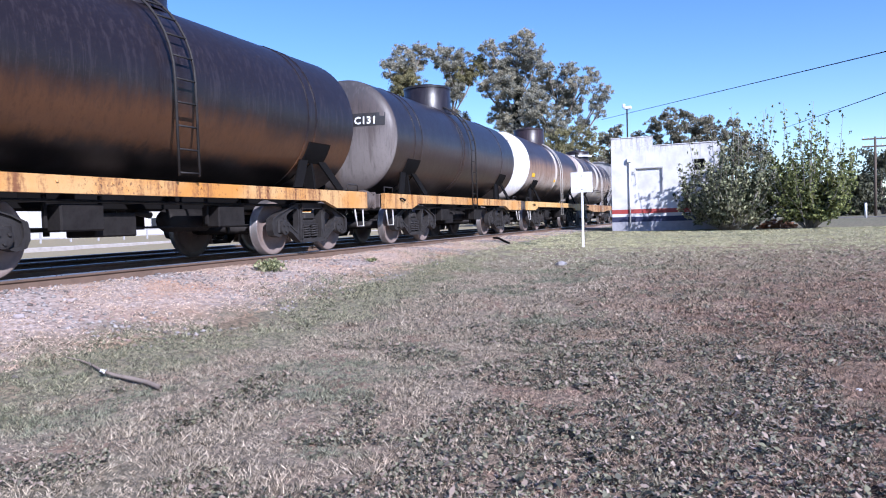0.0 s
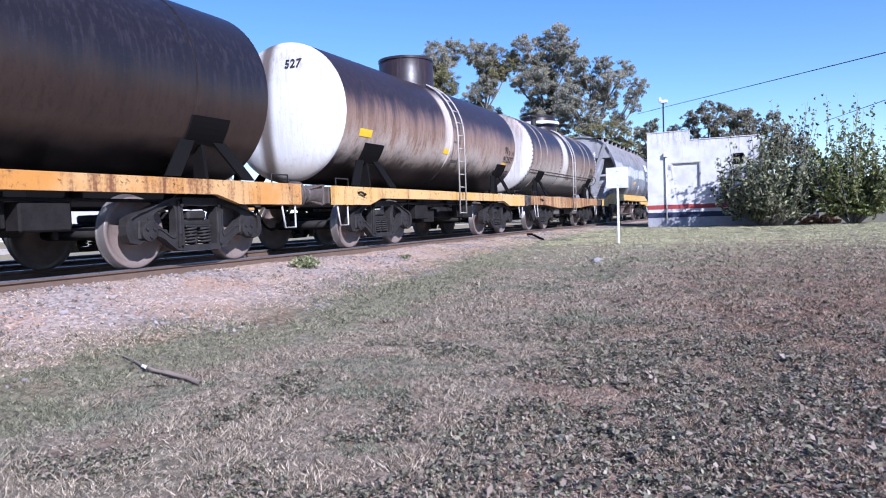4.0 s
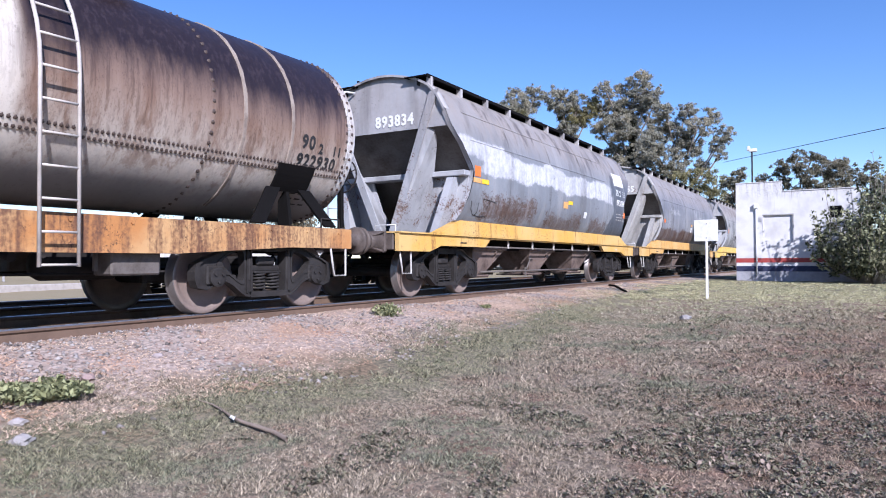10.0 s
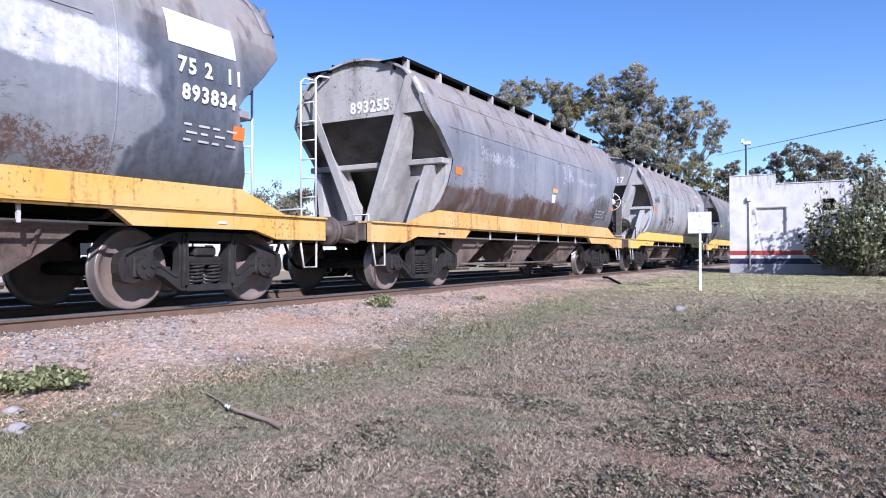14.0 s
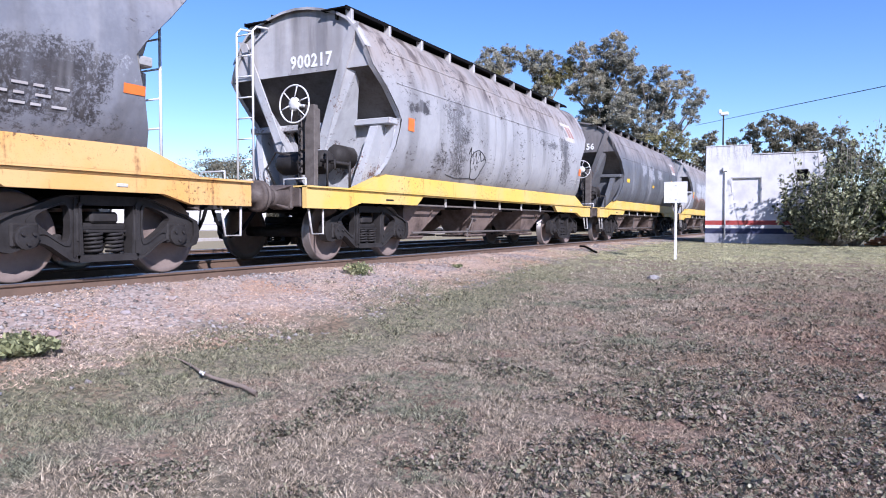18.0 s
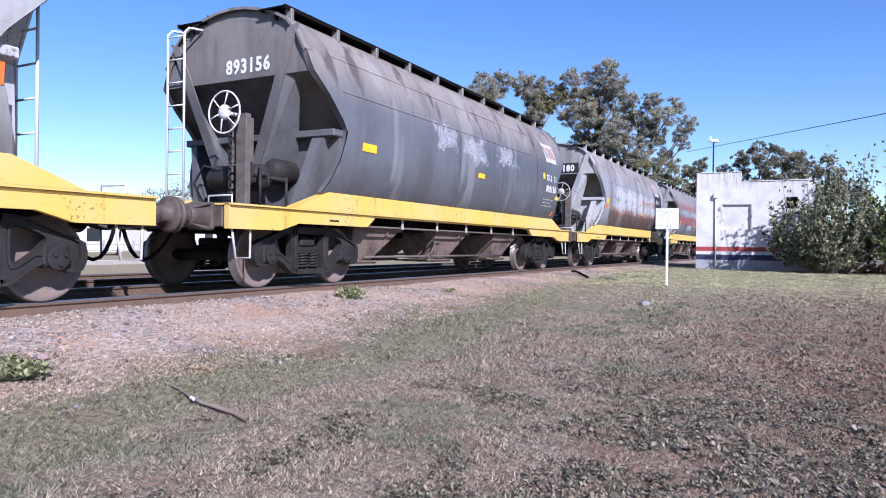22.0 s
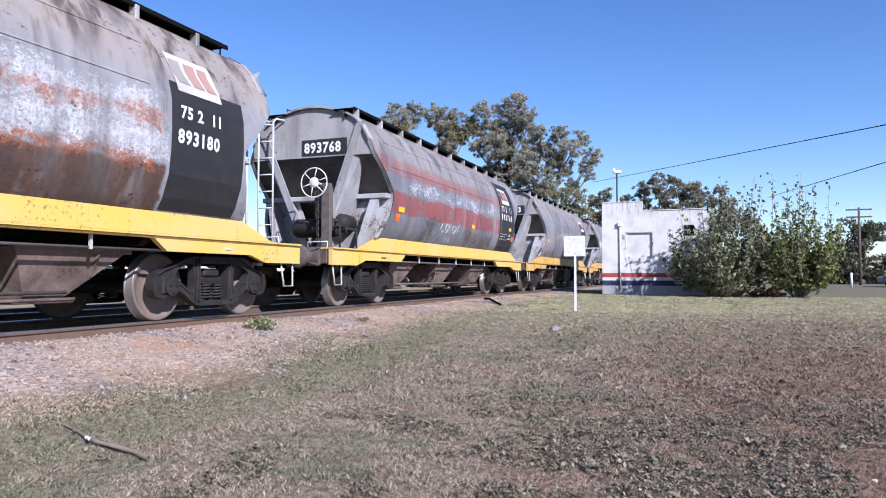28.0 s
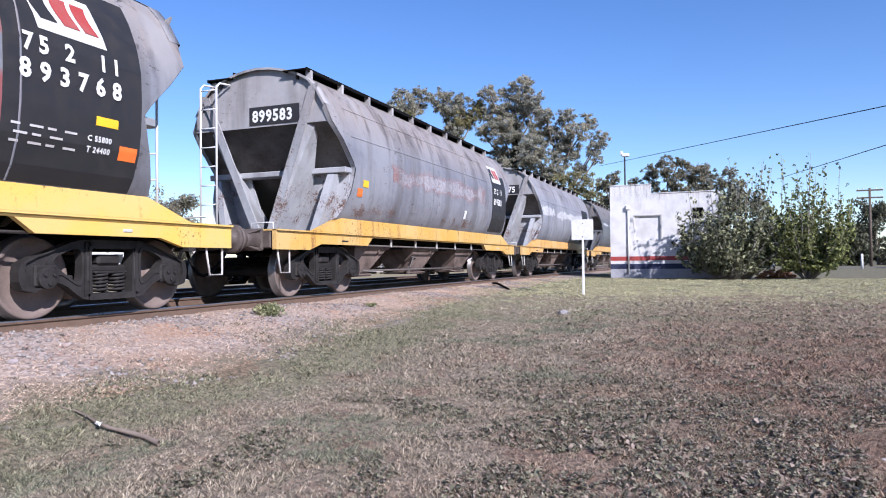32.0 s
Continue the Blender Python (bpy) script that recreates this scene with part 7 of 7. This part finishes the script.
def make_clover():
    """Low broad-leaved weeds, thicker away from the line."""
    rng = np.random.default_rng(9)
    m = Mat("weed_leaf", 0.5, 0, 0.4)
    isl = m.island()
    col = m.mix((0.028, 0.028, 0.017), (0.26, 0.245, 0.155), m.calc("POWER", isl, 2.0))
    col = m.mix(col, (0.26, 0.2, 0.155), m.span(m.calc("FRACT", m.calc("MULTIPLY", isl, 5.7)), 0.6, 0.7))
    mat = m.done(col)
    for near, far, n, size, bias in ((2.3, 7.0, 13000, 0.015, 0.1), (2.3, 6.0, 1000, 0.026, 0.25), (6.5, 16.0, 3200, 0.024, 0.2)):
        c = scatter(rng, n, near, far, 0.8)
        lump = lump_field(c, 1.6, 11.0) + np.clip((c[:, 0] + 2.2) / 3.5, -0.45, 0.4)
        c = c[lump > bias]
        k = 12
        p = np.repeat(c, k, 0)
        q = len(p)
        ang, r = rng.random(q) * 6.283, size * (0.3 + 1.5 * rng.random(q))
        p = p + np.stack([np.cos(ang) * r, np.sin(ang) * r, 0.012 + 1.6 * size * rng.random(q)], 1)
        tilt = rng.normal(size=(q, 2)) * 0.5
        u = np.stack([np.cos(ang), np.sin(ang), tilt[:, 0]], 1)
        w = np.stack([-np.sin(ang), np.cos(ang), tilt[:, 1]], 1)
        s = size * (0.35 + 0.5 * rng.random(q))[:, None]
        v = np.stack([p - u * s, p - u * s * 0.2 + w * s * 0.6, p + u * s, p - u * s * 0.2 - w * s * 0.6], 1).reshape(-1, 3)
        me = bpy.data.meshes.new("weeds")
        me.vertices.add(q * 4)
        me.vertices.foreach_set("co", v.ravel())
        me.loops.add(q * 4)
        me.loops.foreach_set("vertex_index", np.arange(q * 4))
        me.polygons.add(q)
        me.polygons.foreach_set("loop_start", np.arange(q) * 4)
        me.polygons.foreach_set("loop_total", np.full(q, 4))
        me.update(calc_edges=True)
        me.materials.append(mat)
        tagged(new("weeds", me), "low broad-leaved green weeds in the dry lawn", "weeds", kind="stuff")


make_clover()


def make_gravel():
    rng = np.random.default_rng(3)
    n = 30000
    y = 1.0 + 34 * rng.random(n) ** 1.5
    x = -7.0 + 2.6 * rng.random(n) ** 1.3 * (1 - 0.4 * np.clip((y - 6) / 14, 0, 1))
    heap = np.array([noise.noise((a * 0.9, b * 0.9, 21.0)) for a, b in zip(x, y)])
    keep = heap > 0.25 * rng.random(n) - 0.12
    x, y, n = x[keep], y[keep], int(keep.sum())
    z = lawn_height(x, y) + turf(x, y)
    s = 0.007 + 0.026 * rng.random(n) ** 3.5
    base = np.array([(1, 0, 0), (-1, 0, 0), (0, 1, 0), (0, -1, 0), (0, 0, 1), (0, 0, -1)], float)
    face = np.array([(0, 2, 4), (2, 1, 4), (1, 3, 4), (3, 0, 4), (2, 0, 5), (1, 2, 5), (3, 1, 5), (0, 3, 5)])
    v = base[None] * (0.6 + 0.8 * rng.random((n, 6, 3))) + rng.normal(size=(n, 6, 3)) * 0.18
    a = rng.random(n) * 6.283
    c, sn = np.cos(a)[:, None], np.sin(a)[:, None]
    v = np.stack([v[:, :, 0] * c - v[:, :, 1] * sn, v[:, :, 0] * sn + v[:, :, 1] * c, v[:, :, 2] * 0.6], 2)
    v = v * s[:, None, None] + np.stack([x, y, z + s * 0.25], 1)[:, None]
    f = (face[None] + 6 * np.arange(n)[:, None, None]).reshape(-1, 3)
    me = bpy.data.meshes.new("gravel")
    me.vertices.add(n * 6)
    me.vertices.foreach_set("co", v.ravel())
    me.loops.add(len(f) * 3)
    me.loops.foreach_set("vertex_index", f.ravel())
    me.polygons.add(len(f))
    me.polygons.foreach_set("loop_start", np.arange(len(f)) * 3)
    me.polygons.foreach_set("loop_total", np.full(len(f), 3))
    me.update(calc_edges=True)
    m = Mat("grey_gravel", 0.9, 0, 0.2)
    isl = m.island()
    col = m.mix((0.11, 0.095, 0.088), (0.36, 0.33, 0.31), isl)
    col = m.mix(col, (0.27, 0.19, 0.155), m.span(m.calc("FRACT", m.calc("MULTIPLY", isl, 9.1)), 0.7, 0.8))
    me.materials.append(m.done(col))
    tagged(new("gravel", me), "loose grey gravel along the rails", "gravel", kind="stuff")


make_gravel()



def make_loose_things():
    rng = random.Random(8)

    def height(x, y):
        return float(lawn_height(np.array(x), np.array(y)) + turf(np.array([x]), np.array([y]))[0])
    # fallen branch
    branch = thing("fallen_branch", "bare grey fallen branch lying on the lawn", "branch", at=pose(0, 0, 0))
    a, b = Vector((-4.63, 3.84, height(-4.63, 3.84) + 0.01)), Vector((-3.41, 3.55, height(-3.41, 3.55) + 0.025))
    pts = [a.lerp(b, k / 7) + Vector((0, 0.03 * math.sin(k * 1.3), 0.0)) for k in range(8)]
    so = Solid()
    rows = []
    for k, p in enumerate(pts):
        r = 0.005 + 0.0021 * k
        rows.append([tuple(p + Vector((-0.23 * math.cos(a), 0.97 * math.cos(a), 0)) * r + Vector((0, 0, r * math.sin(a)))) for a in np.linspace(0, 2 * math.pi, 11)])
    so.rows(rows)
    part("wood", so, plain("dead_wood", (0.23, 0.185, 0.15), 0.9, 0, 0.6, 9, (0.09, 0.065, 0.055), 60, 0.5), branch)
    part("twig", Solid().pipe([pts[2], pts[2] + Vector((0.03, -0.05, 0.03)), pts[2] + Vector((0.1, -0.1, 0.03))], 0.006, 5), BARK, branch)
    scrap = Solid()
    scrap.rows([[(-4.05 + 0.022 * i + 0.006 * j, 3.66 - 0.02 * j, height(-4.03, 3.64) + 0.04 + 0.015 * ((i * 7 + j * 5) % 3)) for i in range(3)] for j in range(3)], False)
    tagged(new("paper_scrap", scrap.mesh("paper_scrap", WHITE_PAINT)), "crumpled white scrap caught on a branch", "litter")
    for x, y, r, c in ((0.89, 4.77, 0.022, WHITE_PAINT), (-2.68, 12.81, 0.14, plain("pale_stone", (0.28, 0.265, 0.26), 0.9)), (-4.65, 2.46, 0.09, plain("grey_stone", (0.3, 0.28, 0.27), 0.9)), (-4.99, 2.62, 0.07, plain("grey_stone_b", (0.33, 0.3, 0.29), 0.9)), (-5.6, 3.5, 0.08, plain("pink_stone", (0.3, 0.22, 0.2), 0.9)),
                       (-5.9, 4.4, 0.07, plain("pale_rock", (0.36, 0.31, 0.3), 0.9)), (-5.3, 2.9, 0.06, plain("brown_rock", (0.26, 0.19, 0.17), 0.9)), (-6.2, 5.2, 0.06, plain("buff_rock", (0.36, 0.29, 0.26), 0.9))):
        bm = bmesh.new()
        bmesh.ops.create_icosphere(bm, subdivisions=2, radius=r)
        for v in bm.verts:
            v.co *= 0.8 + 0.45 * noise.noise(v.co * (2.2 / r) + Vector((x, y, 0)))
            v.co.z *= 0.55
        me = bpy.data.meshes.new("stone")
        bm.to_mesh(me)
        bm.free()
        me.materials.append(c)
        ob = tagged(new("stone", me), "rough pale stone lying on the ground", "stone")
        ob.matrix_basis = pose(x, y, height(x, y) + r * 0.15)
    # a strip of torn rubber by the line
    strip = Solid().pipe([(-6.5, 20.6, height(-6.5, 20.6) + 0.05), (-6.2, 20.1, height(-6.2, 20.1) + 0.09), (-5.8, 19.3, height(-5.8, 19.3) + 0.06), (-5.45, 18.7, height(-5.45, 18.7) + 0.03)], 0.035, 6)
    tagged(new("debris", strip.mesh("debris", BLACK)), "dark bent scrap lying beside the line", "debris")
    # weeds on the bank
    leaf_green = leaf_material("bank_weed_leaf", (0.09, 0.1, 0.05), (0.36, 0.37, 0.19), (0.3, 0.25, 0.16))
    for x, y, w, h, n, label in ((-6.33, 8.8, 0.42, 0.2, 900, "dark low weed clump on the gravel"), (-5.45, 2.86, 0.55, 0.13, 2500, "green leafy weed patch on the bank"), (-6.0, 11.5, 0.16, 0.06, 120, "small dry weed on the gravel")):
        g = np.random.default_rng(int(w * 1000))
        weed = thing("weed_clump", label, "weed", at=pose(x, y, height(x, y)))
        cs = [(g.normal() * w * 0.26, g.normal() * w * 0.26, h * 0.35 * g.random() + 0.03) for k in range(16)]
        part("leaves", leaf_cloud("leaves", cs, [(w * 0.3, w * 0.3, h * 0.45)] * 16, n, 0.024, leaf_green, g, -0.3, 0.55), leaf_green, weed)


make_loose_things()


def make_distance():
    """What shows under and between the wagons, beyond the line."""
    pale = plain("pale_house_wall", (0.6, 0.58, 0.55), 0.85, 0, 0.3, 1.5, (0.35, 0.3, 0.27))
    tin = plain("grey_tin_roof", (0.3, 0.3, 0.31), 0.6, 0, 0.4, 1.0, (0.2, 0.13, 0.1))
    glass = plain("dark_window", (0.03, 0.035, 0.04), 0.15)
    for x, y, w, d, h in ((-58, 34, 14, 8, 3.4), (-66, 58, 16, 9, 3.6), (-52, 12, 12, 8, 3.2), (-80, 84, 14, 9, 3.5)):
        house = thing("house", "low pale house with a grey tin roof", "house", at=pose(x, y, -0.4), group="far houses")
        part("wall", Solid().box(-d / 2, d / 2, -w / 2, w / 2, 0, h), pale, house)
        part("roof", Solid().prism([(-d / 2 - 0.5, h), (d / 2 + 0.5, h), (0, h + 1.5)], "y", -w / 2 - 0.4, w / 2 + 0.4), tin, house)
        for k in range(3):
            yy = -w / 2 + w * (k + 0.7) / 3.4
            win = part("window", Solid().box(d / 2 - 0.02, d / 2 + 0.04, yy - 0.7, yy + 0.7, 1.0, 2.3), WHITE_PAINT, house)
            part("pane", Solid().box(d / 2 + 0.04, d / 2 + 0.05, yy - 0.6, yy + 0.6, 1.1, 2.2), glass, win)
    FENCE_PAINT = plain("grey_fence_paint", (0.38, 0.37, 0.36), 0.8, 0, 0.5)
    fence = thing("rail_fence", "low pale grey rail fence beyond the line", "fence")
    post_m = Solid().box(-0.05, 0.05, -0.05, 0.05, 0, 1.1, b=0.01).mesh("post", FENCE_PAINT)
    for k in range(44):
        part("post", post_m, WHITE_PAINT, fence, at=pose(-40, -4 + 2.2 * k, -0.62 + 0.3 * min(1, max(0, (-4 + 2.2 * k - 2) / 17))))
    for z in (0.35, 0.75):
        part("rail", Solid().box(-40.04, -39.98, -4, 91, z - 0.3, z - 0.22), FENCE_PAINT, fence)
    kerb = Solid().box(-26.5, -26.2, -60, 160, -0.7, -0.12, b=0.03)
    tagged(new("far_kerb", kerb.mesh("far_kerb", plain("concrete_kerb", (0.36, 0.33, 0.3), 0.9))), "pale concrete platform edge beyond the line", "kerb", kind="structure")


make_distance()


def make_right_distance():
    """Beyond the shrubs: a parked car, posts, a brick heap and a lane."""
    lane = Solid().box(6.0, 60.0, 60.0, 64.5, -0.3, -0.17)
    tagged(new("lane", lane.mesh("lane", plain("worn_lane", (0.15, 0.14, 0.125), 0.9))), "worn grey unpaved lane", "road", kind="structure")
    car = thing("parked_car", "dark parked car at the lane", "car", at=pose(13.6, 58.5, -0.17))
    paint = plain("dark_car_paint", (0.02, 0.022, 0.03), 0.25, 0, 0.1)
    so = Solid()
    shape = [(-2.0, 0.32), (-2.05, 0.62), (-1.9, 0.78), (-1.15, 0.88), (-0.55, 1.36), (0.75, 1.4), (1.45, 0.98), (2.0, 0.9), (2.08, 0.6), (2.0, 0.32)]
    so.prism(shape, "y", -0.82, 0.82)
    part("body", so, paint, car)
    for x in (-1.25, 1.3):
        for y in (-0.84, 0.84):
            wheel_c = part("wheel", Solid().lathe([(-0.1, 0.0), (-0.1, 0.3), (0.1, 0.3), (0.1, 0.0)], 18, "y", (x, y, 0.3)), BLACK, car)
            part("rim", Solid().lathe([(-0.11, 0.0), (-0.105, 0.18), (0.105, 0.18), (0.11, 0.0)], 14, "y", (x, y, 0.3)), IRON, wheel_c)
    glass = plain("car_glass", (0.05, 0.06, 0.07), 0.1)
    for y in (-0.825, 0.825):
        part("window", Solid().prism([(-0.95, 0.92), (-0.5, 1.3), (0.7, 1.33), (1.2, 0.97)], "y", y - 0.004, y + 0.004), glass, car)
    for x in (9.2, 12.6, 15.2):
        bollard = thing("bollard", "short white painted post beside the lane", "post", at=pose(x, 55.0, -0.2), group="lane posts")
        part("shaft", Solid().tube((0, 0, 0), (0, 0, 1.0), 0.08, 10).lathe([(1.0, 0.08), (1.04, 0.05), (1.05, 0)], 10, "z"), WHITE_PAINT, bollard)
    post_w = thing("post", "thin white post behind the shrubs", "post", at=pose(2.1, 31.5, -0.2))
    part("shaft", Solid().box(-0.05, 0.05, -0.05, 0.05, 0, 2.5, b=0.01), WHITE_PAINT, post_w)
    rng = random.Random(6)
    heap = thing("brick_heap", "heap of old orange bricks behind the shrubs", "bricks")
    brick = Solid().box(-0.12, 0.12, -0.06, 0.06, 0, 0.07, b=0.005).mesh("brick", plain("orange_brick", (0.36, 0.17, 0.09), 0.85, 0, 0.5))
    for layer in range(5):
        for k in range(22 - 4 * layer):
            part("brick", brick, WHITE_PAINT, heap, at=pose(2.2 + rng.uniform(-0.75, 0.75) * (1 - layer * 0.15), 31.0 + rng.uniform(-0.4, 0.4) * (1 - layer * 0.15), -0.2 + 0.07 * layer, rng.uniform(-6, 6), rng.uniform(-6, 6), rng.uniform(0, 180)))
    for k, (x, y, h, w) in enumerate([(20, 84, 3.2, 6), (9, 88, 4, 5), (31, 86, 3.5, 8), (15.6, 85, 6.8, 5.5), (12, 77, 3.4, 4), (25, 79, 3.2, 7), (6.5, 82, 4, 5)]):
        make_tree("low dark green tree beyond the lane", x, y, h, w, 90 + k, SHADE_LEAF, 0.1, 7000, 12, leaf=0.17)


make_right_distance()


# ---- what moves ----
def motions():
    times = [k * 0.5 for k in range(65)]
    for wagon, off in zip(WAGONS, OFFSETS):
        walk(wagon, [(t, pose(LINE_X, train_at(t) + off, 0)) for t in times])
    turns = [k * 4 / 30 for k in range(241)]
    spin = [(t, (train_at(0) - train_at(t)) / R_WHEEL) for t in turns]
    for axle, y in WHEELSETS:
        walk(axle, [(t, Matrix.Translation((0, y, R_WHEEL)) @ Matrix.Rotation(a, 4, "X")) for t, a in spin])


motions()
